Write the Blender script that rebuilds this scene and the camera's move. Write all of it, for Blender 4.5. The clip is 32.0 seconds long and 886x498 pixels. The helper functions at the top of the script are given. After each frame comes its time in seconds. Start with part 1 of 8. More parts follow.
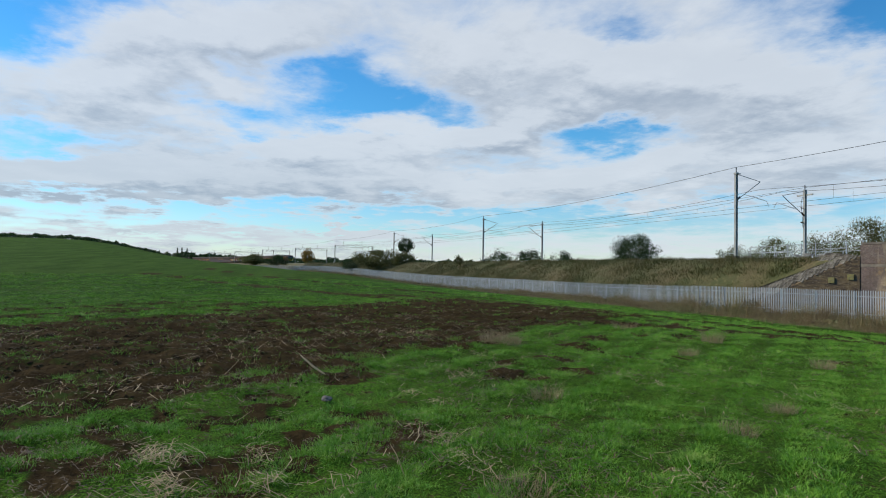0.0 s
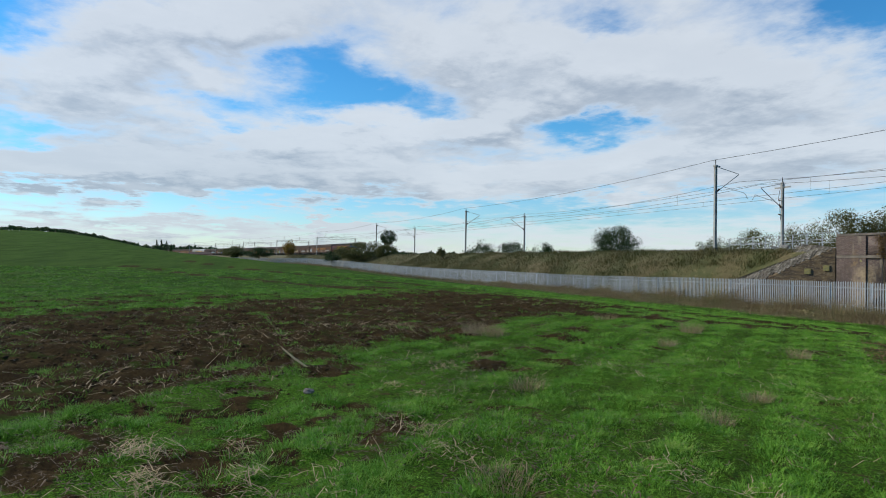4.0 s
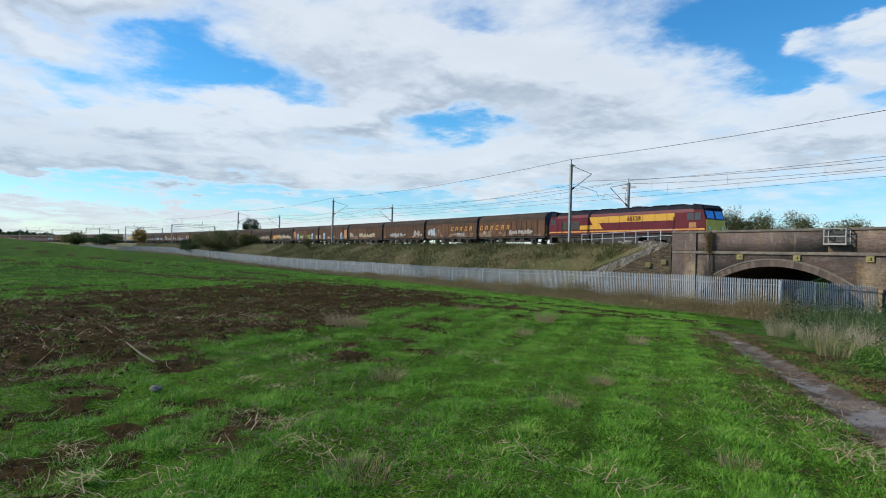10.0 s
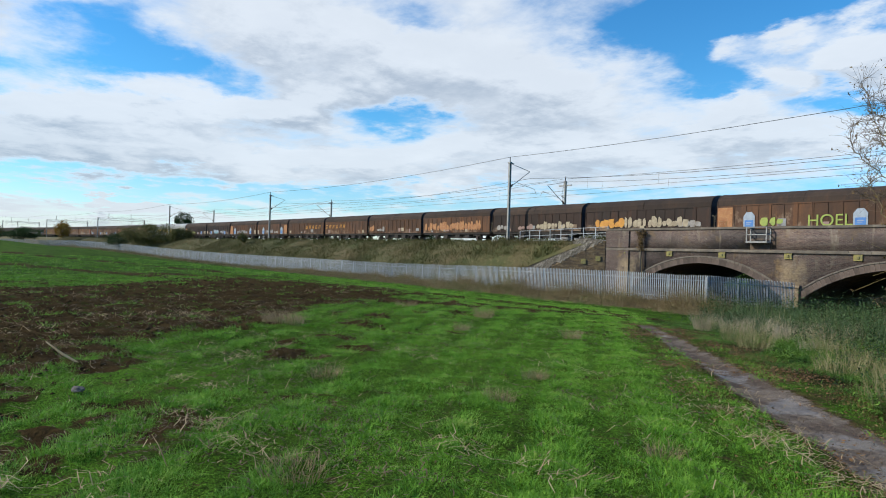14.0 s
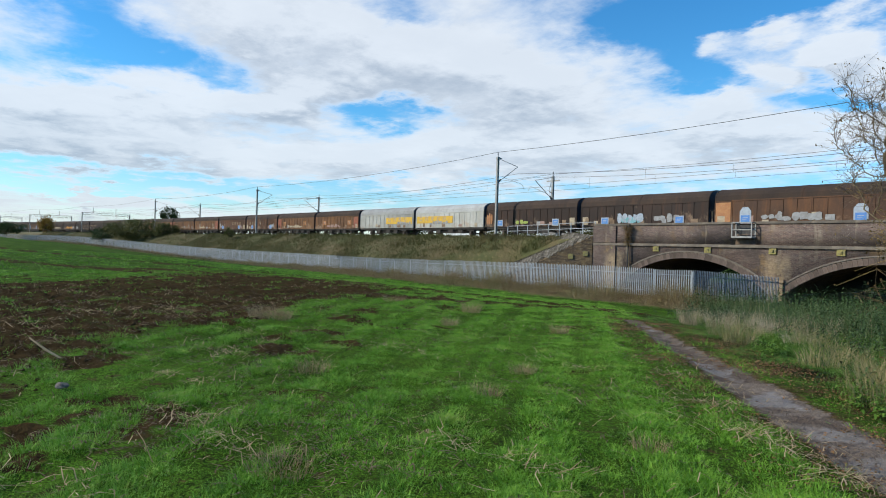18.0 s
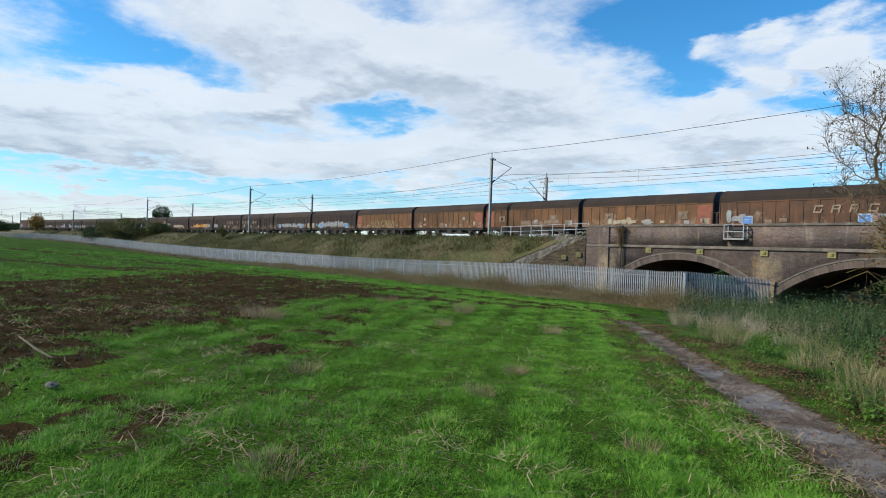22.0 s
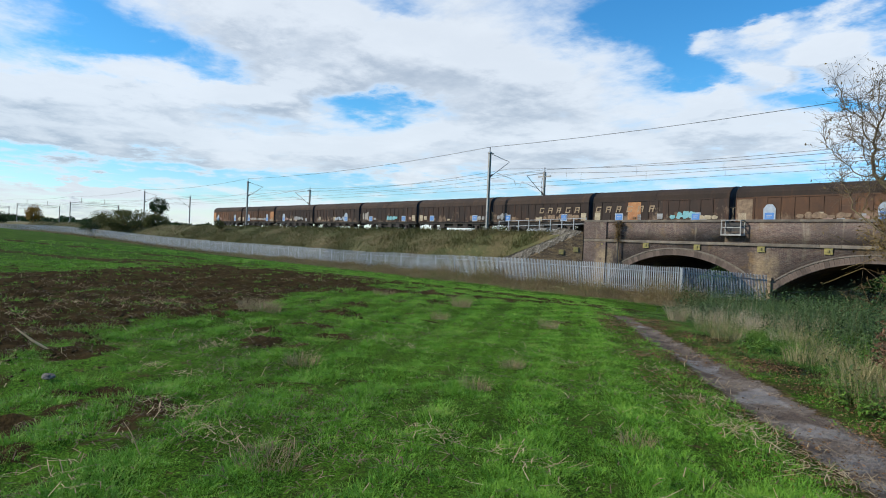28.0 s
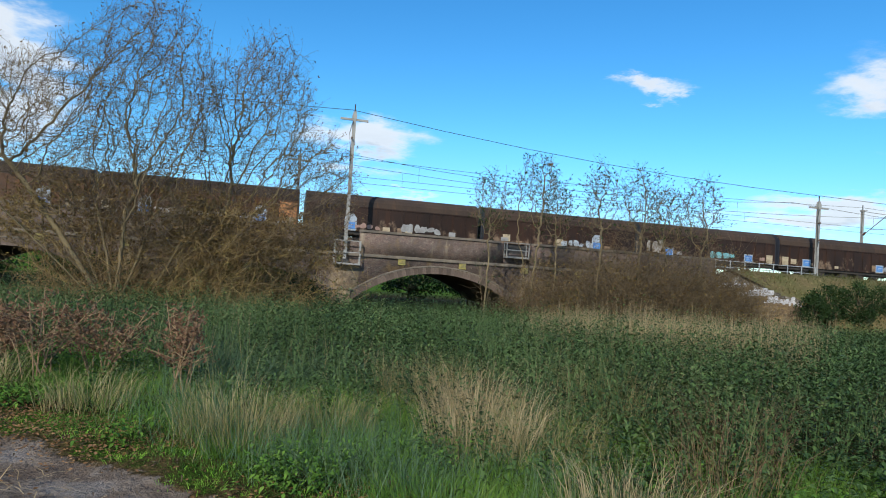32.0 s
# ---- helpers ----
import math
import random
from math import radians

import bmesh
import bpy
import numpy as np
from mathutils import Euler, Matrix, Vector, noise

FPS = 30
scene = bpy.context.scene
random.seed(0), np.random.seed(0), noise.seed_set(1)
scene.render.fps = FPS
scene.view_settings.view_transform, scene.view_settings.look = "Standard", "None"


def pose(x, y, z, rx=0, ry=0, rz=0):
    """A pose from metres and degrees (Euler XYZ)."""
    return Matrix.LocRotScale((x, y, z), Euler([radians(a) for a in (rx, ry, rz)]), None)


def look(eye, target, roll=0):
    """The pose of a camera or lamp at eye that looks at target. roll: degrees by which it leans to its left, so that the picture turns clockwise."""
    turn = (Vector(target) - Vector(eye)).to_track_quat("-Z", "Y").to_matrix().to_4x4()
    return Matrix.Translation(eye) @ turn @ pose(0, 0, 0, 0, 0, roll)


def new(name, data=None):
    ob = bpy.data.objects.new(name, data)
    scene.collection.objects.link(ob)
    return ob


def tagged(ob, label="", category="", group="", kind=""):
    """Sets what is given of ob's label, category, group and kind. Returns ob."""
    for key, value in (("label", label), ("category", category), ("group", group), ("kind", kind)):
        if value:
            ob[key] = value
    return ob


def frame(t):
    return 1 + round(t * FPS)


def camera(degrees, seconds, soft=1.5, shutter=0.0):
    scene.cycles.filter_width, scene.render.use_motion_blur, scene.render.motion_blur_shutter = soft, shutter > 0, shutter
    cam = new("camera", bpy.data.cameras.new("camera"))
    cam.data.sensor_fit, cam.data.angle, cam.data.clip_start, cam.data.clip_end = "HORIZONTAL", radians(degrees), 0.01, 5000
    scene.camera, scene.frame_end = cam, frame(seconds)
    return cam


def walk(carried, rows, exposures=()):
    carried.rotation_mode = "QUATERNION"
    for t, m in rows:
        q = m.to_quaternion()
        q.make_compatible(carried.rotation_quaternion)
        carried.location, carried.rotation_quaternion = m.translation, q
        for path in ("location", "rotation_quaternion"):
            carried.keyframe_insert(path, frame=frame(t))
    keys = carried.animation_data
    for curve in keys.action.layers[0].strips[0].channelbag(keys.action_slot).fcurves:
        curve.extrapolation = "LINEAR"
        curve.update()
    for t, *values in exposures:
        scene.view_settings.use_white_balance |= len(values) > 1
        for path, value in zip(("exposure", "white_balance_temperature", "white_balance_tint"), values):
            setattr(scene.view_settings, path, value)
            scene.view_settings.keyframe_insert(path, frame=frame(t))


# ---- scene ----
# ================= camera =================
# The eye swings a little on an arm as the camera turns.
TURNS = [
    (0.0, 91.80, -1.02, 74.01),
    (0.5, 91.69, -1.02, 73.95),
    (1.0, 91.60, -0.93, 73.90),
    (1.5, 91.47, -0.87, 73.87),
    (2.0, 91.36, -0.86, 73.72),
    (2.5, 91.30, -0.84, 73.55),
    (3.0, 91.23, -0.84, 73.22),
    (3.5, 91.17, -0.88, 72.84),
    (5.5, 90.93, -0.97, 70.59),
    (6.0, 90.91, -1.02, 69.55),
    (6.5, 90.90, -1.11, 68.42),
    (7.0, 90.84, -1.19, 67.31),
    (7.5, 90.81, -1.19, 66.19),
    (8.0, 90.72, -1.28, 65.18),
    (8.5, 90.64, -1.37, 64.72),
    (9.0, 90.58, -1.46, 64.18),
    (9.5, 90.57, -1.53, 62.74),
    (10.0, 90.57, -1.58, 60.57),
    (10.5, 90.55, -1.70, 58.65),
    (11.0, 90.59, -1.71, 57.46),
    (11.5, 90.60, -1.79, 56.84),
    (12.0, 90.61, -1.79, 56.41),
    (12.5, 90.61, -1.76, 56.11),
    (13.0, 90.54, -1.76, 55.82),
    (13.5, 90.43, -1.78, 55.45),
    (14.0, 90.37, -1.79, 55.18),
    (14.5, 90.33, -1.88, 55.02),
    (16.5, 90.09, -1.88, 54.37),
    (17.0, 90.04, -1.86, 54.24),
    (17.5, 90.00, -1.81, 54.19),
    (18.0, 89.96, -1.79, 54.10),
    (18.5, 89.87, -1.76, 54.03),
    (19.0, 89.89, -1.86, 53.96),
    (19.5, 89.93, -1.90, 53.90),
    (20.0, 89.93, -1.96, 53.82),
    (20.5, 89.91, -1.96, 53.76),
    (21.0, 89.93, -2.01, 53.70),
    (21.5, 89.96, -2.06, 53.59),
    (22.0, 90.01, -2.07, 53.51),
    (22.5, 90.02, -2.16, 53.45),
    (23.0, 89.96, -2.21, 53.41),
    (23.5, 89.88, -2.20, 53.40),
    (24.0, 89.80, -2.26, 53.37),
    (24.5, 89.75, -2.30, 53.37),
    (25.0, 89.71, -2.35, 53.37),
    (25.5, 89.64, -2.37, 53.37),
    (27.5, 89.46, -2.31, 53.30),
    (28.0, 89.48, -2.43, 53.29),
    (28.5, 89.52, -2.49, 53.28),
    (29.0, 89.53, -2.50, 53.26),
    (29.5, 89.48, -2.45, 53.23),
    (30.0, 89.43, -2.46, 52.41),
    (30.2, 89.71, -2.41, 50.35),
    (30.5, 89.90, -2.74, 42.78),
    (30.6, 90.18, -2.64, 38.92),
    (30.8, 90.98, -2.42, 27.18),
    (30.9, 91.04, -2.60, 22.89),
    (31.0, 91.10, -2.79, 17.76),
    (31.4, 91.72, -3.20, 1.90),
    (31.5, 91.73, -2.98, -1.30),
    (32.0, 92.10, -3.89, -15.17),
]
cam = camera(69.6, 32.0, soft=1.0)
walk(cam, [(t, pose(-0.25 * math.sin(radians(rz)), 0.25 * math.cos(radians(rz)), 1.6, rx, ry, rz)) for t, rx, ry, rz in TURNS],
     exposures=((0, -0.26), (6, -0.22), (12, -0.03), (30, 0.0), (30.9, 0.1), (31.3, 0.1), (32, 0.0)))

# ================= light =================
scene.view_settings.exposure = 0.0
SUN_EL, SUN_AZ = radians(31), radians(212)
sun = new("sun", bpy.data.lights.new("sun", "SUN"))
sun.data.energy, sun.data.angle, sun.data.color = 4.0, radians(0.6), (1.0, 0.93, 0.80)
sun.matrix_world = look((0, 0, 0), (-math.sin(SUN_AZ) * math.cos(SUN_EL), -math.cos(SUN_AZ) * math.cos(SUN_EL), -math.sin(SUN_EL)))

world = bpy.data.worlds.new("sky")
scene.world = world
world.use_nodes = True


class Nodes:
    """A short hand for node trees."""

    def __init__(self, tree):
        self.tree = tree

    def add(self, kind, values=None, operation=None):
        n = self.tree.nodes.new("ShaderNode" + kind)
        if operation:
            n.operation = operation
        for k, v in (values or {}).items():
            if isinstance(v, bpy.types.NodeSocket):
                self.tree.links.new(v, n.inputs[k])
            else:
                n.inputs[k].default_value = v
        return n

    def math(self, op, a, b=0.0, c=0.0, clamp=False):
        n = self.add("Math", {0: a, 1: b, 2: c}, op)
        n.use_clamp = clamp
        return n.outputs[0]

    def step(self, x, lo, hi, out0=0.0, out1=1.0):
        n = self.add("MapRange", {0: x, 1: lo, 2: hi, 3: out0, 4: out1})
        n.interpolation_type = "SMOOTHSTEP"
        return n.outputs[0]

    def mix(self, f, a, b):
        n = self.add("Mix")
        n.data_type = "RGBA"
        for i, v in ((0, f), (6, a), (7, b)):
            if isinstance(v, bpy.types.NodeSocket):
                self.tree.links.new(v, n.inputs[i])
            else:
                n.inputs[i].default_value = v if i == 0 else (*v, 1) if len(v) == 3 else v
        return n.outputs[2]

    def noise(self, vec, scale, detail=4.0, rough=0.55, dist=0.0):
        return self.add("TexNoise", {"Vector": vec, "Scale": scale, "Detail": detail, "Roughness": rough, "Distortion": dist}).outputs[0]

    def ramp(self, f, stops):
        n = self.add("ValToRGB", {0: f})
        els = n.color_ramp.elements
        while len(els) < len(stops):
            els.new(0.5)
        for e, (p, c) in zip(els, stops):
            e.position, e.color = p, (*c, 1)
        return n.outputs[0]


# Clouds and gaps: azimuth, elevation, the two half-widths in degrees, and how much more or less cloud
WEATHER = (
    (-83.2, 16.6, 4.6, 2.5, -0.34), (-78.5, 14.0, 4.0, 1.3, -0.26), (-107.5, 18.4, 4.2, 2.2, -0.34), (-100.5, 20.2, 3.5, 1.0, -0.25), (-93.2, 15.5, 1.6, 1.0, -0.18), (-107.0, 9.4, 3.6, 1.1, -0.28), (-91.7, 11.9, 4.2, 0.7, -0.22), (-73.5, 13.2, 2.2, 0.9, -0.24),
    (-59.4, 11.9, 4.6, 1.1, -0.36), (-57.6, 20.4, 2.6, 1.4, -0.26), (-36.5, 19.5, 5.5, 2.6, -0.42), (-32.5, 14.7, 2.6, 1.5, -0.36), (-23.5, 20.0, 9.0, 1.7, -0.45), (-22.8, 13.0, 2.2, 1.1, -0.30), (-86.0, 4.4, 34.0, 0.75, -0.30), (-50.0, 5.3, 16.0, 0.6, -0.14),
    (-99.8, 14.6, 7.0, 3.4, 0.22), (-92.0, 19.0, 5.0, 2.6, 0.22), (-71.0, 17.4, 6.5, 2.6, 0.22), (-61.0, 17.4, 8.0, 2.8, 0.20), (-46.0, 14.4, 9.0, 2.6, 0.22), (-70.0, 12.4, 5.0, 1.4, 0.24), (-84.0, 10.4, 7.0, 1.4, 0.24), (-52.0, 16.5, 6.0, 2.2, 0.10),
    (-82.0, 7.4, 24.0, 1.5, 0.20), (-46.0, 9.4, 12.0, 2.0, 0.18), (-102.0, 6.4, 10.0, 1.3, 0.16), (-31.2, 17.4, 1.7, 1.0, 0.34), (-26.6, 17.5, 1.6, 0.7, 0.30), (-21.6, 15.8, 1.9, 1.6, 0.40), (-26.6, 14.4, 1.8, 1.0, 0.34), (-30.5, 12.3, 2.6, 0.7, 0.22),
    (-27.5, 9.4, 8.0, 1.7, 0.26), (-83.0, 3.2, 1.7, 0.55, 0.42), (-97.0, 2.6, 9.0, 0.5, 0.14), (7.3, 10.9, 4.6, 1.5, 0.52), (11.4, 6.7, 3.0, 0.35, 0.40), (32.2, 16.7, 1.7, 0.6, 0.42), (48.4, 16.0, 2.6, 1.1, 0.42), (45.5, 6.8, 5.4, 1.1, 0.46), (24.0, 14.0, 30.0, 9.0, -0.14), (-19.6, 12.0, 2.2, 3.6, 0.36),
)


def build_sky():
    n = Nodes(world.node_tree)
    out = world.node_tree.nodes["World Output"]
    sky = n.add("TexSky")
    sky.sky_type, sky.sun_disc, sky.sun_elevation, sky.sun_rotation = "NISHITA", False, SUN_EL, SUN_AZ
    sky.air_density, sky.dust_density, sky.ozone_density = 1.0, 0.0, 2.0
    blue = n.add("HueSaturation", {"Saturation": 1.30, "Value": 1.06, "Color": sky.outputs[0]}).outputs[0]
    d = n.add("TexCoord").outputs["Generated"]
    x, y, z = n.add("SeparateXYZ", {0: d}).outputs
    tint = n.add("Mix")
    tint.data_type, tint.blend_type = "RGBA", "MULTIPLY"
    tint.inputs[0].default_value = 1.0
    n.tree.links.new(blue, tint.inputs[6])
    n.tree.links.new(n.mix(n.step(z, 0.02, 0.22), (0.70, 0.87, 1.08), (0.66, 1.12, 1.25)), tint.inputs[7])
    blue = tint.outputs[2]
    up = n.math("MAXIMUM", n.math("ADD", z, 0.12), 0.04)
    az, el = n.math("ARCTAN2", x, y), n.math("ARCSINE", z)

    def density(lift):
        """How much cloud there is, lift radians above each place."""
        zz = n.math("ADD", up, lift)
        p = n.add("CombineXYZ", {0: n.math("DIVIDE", x, zz), 1: n.math("DIVIDE", y, zz), 2: 0.0}).outputs[0]
        e = n.math("ADD", el, lift)
        # the edges of the clouds are torn at three sizes
        a1 = n.math("MULTIPLY_ADD", n.math("SUBTRACT", n.noise(p, 1.6, 6.0, 0.62), 0.5), 0.28, az)
        e1 = n.math("MULTIPLY_ADD", n.math("SUBTRACT", n.noise(n.add("VectorMath", {0: p, 1: (7.3, 2.1, 4.0)}, "ADD").outputs[0], 2.4, 6.0, 0.62), 0.5), 0.13, e)
        q = n.add("CombineXYZ", {0: a1, 1: e1, 2: 0.0}).outputs[0]
        dens = n.math("MULTIPLY_ADD", n.math("SUBTRACT", n.noise(p, 1.2, 8.0, 0.56, 0.2), 0.5), 0.62, 0.52)
        dens = n.math("MULTIPLY_ADD", n.math("SUBTRACT", n.noise(p, 4.4, 7.0, 0.60, 0.3), 0.5), n.step(el, radians(2), radians(10), 0.16, 0.44), dens)
        dens = n.math("ADD", dens, n.step(az, radians(-46), radians(-8), 0.05, -0.20))
        for a, b, wa, wb, k in WEATHER:
            wa, wb = radians(wa), radians(wb)
            u = n.add("VectorMath", {0: q, 1: (1 / wa, 1 / wb, 0), 2: (-radians(a) / wa, -radians(b) / wb, 0)}, "MULTIPLY_ADD").outputs[0]
            g = n.math("POWER", 0.5, n.add("VectorMath", {0: u, 1: u}, "DOT_PRODUCT").outputs["Value"])
            dens = n.math("MULTIPLY_ADD", g, k * (0.85 if k < 0 else 1.0), dens)
        return dens, p

    dens, p = density(0.0)
    above, _ = density(radians(1.6))
    cover = n.step(dens, 0.33, 0.70)
    # lit tops, grey undersides where there is more cloud overhead
    under = n.step(n.math("SUBTRACT", above, dens), -0.10, 0.16)
    low = n.noise(n.add("VectorMath", {0: p, 1: (0.3, 0.5, 0.2)}, "ADD").outputs[0], 1.9, 6.0, 0.6)
    grey = n.math("MULTIPLY", n.math("MULTIPLY", n.step(dens, 0.50, 0.74), n.math("MULTIPLY_ADD", under, 0.75, 0.25)), n.step(low, 0.30, 0.62, 0.45, 1.0), clamp=True)
    grey = n.math("ADD", grey, n.math("MULTIPLY", n.step(az, radians(-62), radians(-88)), n.step(el, radians(13), radians(6), 0.0, 0.24)), clamp=True)
    cloud = n.mix(grey, (0.875, 0.935, 1.0), (0.455, 0.53, 0.63))
    b1 = n.add("Background", {"Color": blue, "Strength": SKY})
    b2 = n.add("Background", {"Color": cloud, "Strength": CLOUD})
    m = n.add("MixShader", {0: n.math("MULTIPLY", cover, 0.91), 1: b1.outputs[0], 2: b2.outputs[0]})
    world.node_tree.links.new(m.outputs[0], out.inputs["Surface"])


SKY, CLOUD = 0.14, 1.02
build_sky()

# ================= materials =================


def surface(name, c1, c2, scale=3.0, rough=0.8, bump=0.2, metal=0.0, fine=None, c3=None, island=0.0, per_object=0.0, spec=0.5, stretch=(1, 1, 1), ramp=(0.35, 0.65), depth=0.02):
    """Two tones in large patches, a finer grain, optional spread from piece to piece, and relief."""
    m = bpy.data.materials.new(name)
    m.use_nodes = True
    n = Nodes(m.node_tree)
    bsdf = m.node_tree.nodes["Principled BSDF"]
    vec = n.add("Mapping", {"Vector": n.add("TexCoord").outputs["Object"], "Scale": stretch}).outputs[0]
    big = n.step(n.noise(vec, scale, 5.0, 0.6), ramp[0], ramp[1])
    col = n.mix(big, c1, c2)
    small = n.noise(vec, fine or scale * 9, 4.0, 0.65)
    if c3:
        col = n.mix(n.step(small, 0.52, 0.72), col, c3)
    tone = n.math("MULTIPLY_ADD", small, 0.7, 0.65)
    if island:
        tone = n.math("MULTIPLY", tone, n.math("MULTIPLY_ADD", n.add("NewGeometry").outputs["Random Per Island"], 2 * island, 1 - island))
    if per_object:
        tone = n.math("MULTIPLY", tone, n.math("MULTIPLY_ADD", n.add("ObjectInfo").outputs["Random"], 2 * per_object, 1 - per_object))
    col = n.add("HueSaturation", {"Value": tone, "Color": col}).outputs[0]
    n.tree.links.new(col, bsdf.inputs["Base Color"])
    bsdf.inputs["Roughness"].default_value, bsdf.inputs["Metallic"].default_value = rough, metal
    bsdf.inputs["Specular IOR Level"].default_value = spec
    if bump:
        b = n.add("Bump", {"Strength": bump, "Distance": depth, "Height": small})
        n.tree.links.new(b.outputs[0], bsdf.inputs["Normal"])
    return m


def leafy(name, stops, rough=0.6, patch=0.35, see=0.25, own=0.42, broad=0.34, near=0.24):
    """Blades and leaves: the tone runs from piece to piece and in patches over the ground, and some light comes through."""
    m = bpy.data.materials.new(name)
    m.use_nodes = True
    n = Nodes(m.node_tree)
    bsdf = m.node_tree.nodes["Principled BSDF"]
    vec = n.add("TexCoord").outputs["Object"]
    spot = n.noise(vec, patch, 3.0, 0.6)
    f = n.math("ADD", n.math("MULTIPLY", n.add("NewGeometry").outputs["Random Per Island"], own), n.math("MULTIPLY", n.step(spot, 0.3, 0.7), broad))
    f = n.math("ADD", f, n.math("MULTIPLY", n.step(n.noise(vec, patch * 6, 3.0, 0.6), 0.3, 0.7), near))
    col = n.ramp(f, stops)
    n.tree.links.new(col, bsdf.inputs["Base Color"])
    bsdf.inputs["Roughness"].default_value = rough
    bsdf.inputs["Specular IOR Level"].default_value = 0.25
    if see:
        t = n.add("BsdfTranslucent", {"Color": col})
        mx = n.add("MixShader", {0: see, 1: bsdf.outputs[0], 2: t.outputs[0]})
        n.tree.links.new(mx.outputs[0], m.node_tree.nodes["Material Output"].inputs["Surface"])
    return m


def plain(name, c, rough=0.5, metal=0.0, spec=0.5):
    return surface(name, c, tuple(v * 0.82 for v in c), 2.5, rough, 0.08, metal, spec=spec)


BRICK = bpy.data.materials.new("weathered_brick")


def build_brick():
    """Courses of dark plum brick, 225 x 75 mm with lime joints, sooty and lime-streaked."""
    m = BRICK
    m.use_nodes = True
    n = Nodes(m.node_tree)
    bsdf = m.node_tree.nodes["Principled BSDF"]
    uv = n.add("UVMap").outputs[0]
    bt = n.add("TexBrick", {"Vector": uv, "Color1": (0.112, 0.078, 0.070, 1), "Color2": (0.180, 0.124, 0.104, 1), "Mortar": (0.26, 0.235, 0.20, 1), "Scale": 1.0,
                            "Mortar Size": 0.006, "Mortar Smooth": 0.2, "Bias": -0.1, "Brick Width": 0.225, "Row Height": 0.075})
    obj = n.add("TexCoord").outputs["Object"]
    u, v, _ = n.add("SeparateXYZ", {0: uv}).outputs
    big = n.noise(obj, 0.45, 6.0, 0.6)
    mid = n.noise(n.add("Mapping", {"Vector": obj, "Scale": (2.2, 2.2, 0.35)}).outputs[0], 1.0, 5.0, 0.6)
    col = n.mix(n.step(big, 0.42, 0.68), bt.outputs[0], (0.085, 0.070, 0.065))
    col = n.mix(n.math("MULTIPLY", n.step(mid, 0.55, 0.74), 0.7), col, (0.31, 0.265, 0.20))
    col = n.mix(n.math("MULTIPLY", n.step(n.noise(obj, 0.9, 6.0, 0.65), 0.52, 0.68), n.step(v, 2.5, 2.2, 0.45, 0.85)), col, (0.25, 0.17, 0.095))
    # lime and rust washed down between the arches
    gap = n.math("MULTIPLY", n.math("ABSOLUTE", n.math("SUBTRACT", n.math("FRACT", n.math("ADD", n.math("DIVIDE", n.math("ADD", u, 32.1), 13.4), 0.5)), 0.5)), 13.4)
    gap = n.math("MULTIPLY_ADD", n.math("SUBTRACT", mid, 0.5), 2.6, gap)
    col = n.mix(n.math("MULTIPLY", n.math("MULTIPLY", n.step(gap, 1.2, 0.35), n.step(v, 2.2, 1.2)), n.step(n.noise(obj, 2.6, 6.0, 0.7), 0.34, 0.58, 0.15, 0.9)), col, (0.33, 0.255, 0.165))
    patchy = n.noise(n.add("Mapping", {"Vector": obj, "Scale": (4.5, 4.5, 13.0)}).outputs[0], 1.0, 6.0, 0.75)
    col = n.add("HueSaturation", {"Value": n.math("MULTIPLY_ADD", n.step(patchy, 0.3, 0.7), 0.5, 0.74), "Color": col}).outputs[0]
    col = n.mix(n.math("MULTIPLY", n.step(n.noise(obj, 6.0, 4.0, 0.7), 0.62, 0.70), 0.55), col, (0.38, 0.34, 0.28))
    n.tree.links.new(col, bsdf.inputs["Base Color"])
    bsdf.inputs["Roughness"].default_value = 0.95
    bsdf.inputs["Specular IOR Level"].default_value = 0.1
    b = n.add("Bump", {"Strength": 0.4, "Distance": 0.01, "Height": bt.outputs[1]})
    b.invert = True
    n.tree.links.new(b.outputs[0], bsdf.inputs["Normal"])


build_brick()
WINGBRICK = surface("mottled_retaining_brick", (0.19, 0.135, 0.075), (0.085, 0.062, 0.046), 1.6, 0.95, 0.5, c3=(0.30, 0.25, 0.17), spec=0.1, stretch=(1, 1, 3.0), fine=7.0)
STONE = surface("weathered_stone", (0.25, 0.21, 0.16), (0.13, 0.11, 0.09), 0.8, 0.92, 0.35, c3=(0.11, 0.10, 0.09), per_object=0.18)
RING = surface("arch_brick", (0.155, 0.112, 0.086), (0.095, 0.072, 0.060), 0.9, 0.92, 0.35, c3=(0.24, 0.20, 0.155), per_object=0.3, fine=5.0)
SLOPE = surface("sooty_paving_brick", (0.088, 0.078, 0.060), (0.135, 0.115, 0.090), 1.2, 0.9, 0.3, c3=(0.27, 0.255, 0.23), per_object=0.5, spec=0.1)
LICHEN = surface("yellow_lichen_plate", (0.33, 0.28, 0.08), (0.20, 0.18, 0.09), 6.0, 0.9, 0.3)
WHITEWASH = surface("white_spray_paint", (0.50, 0.51, 0.53), (0.34, 0.34, 0.36), 2.5, 0.8, 0.1)
GALV = surface("galvanised_steel", (0.40, 0.43, 0.46), (0.31, 0.34, 0.36), 1.5, 0.55, 0.0, 0.15, per_object=0.08)
MAST = surface("weathered_grey_mast_steel", (0.36, 0.36, 0.34), (0.26, 0.255, 0.24), 1.2, 0.65, 0.1, 0.2)
IRON = surface("black_iron", (0.03, 0.03, 0.032), (0.055, 0.05, 0.045), 3.0, 0.7, 0.2)
WIRE = plain("wire_copper_dark", (0.045, 0.045, 0.045), 0.6)
CERAMIC = plain("brown_insulator", (0.12, 0.06, 0.04), 0.25)
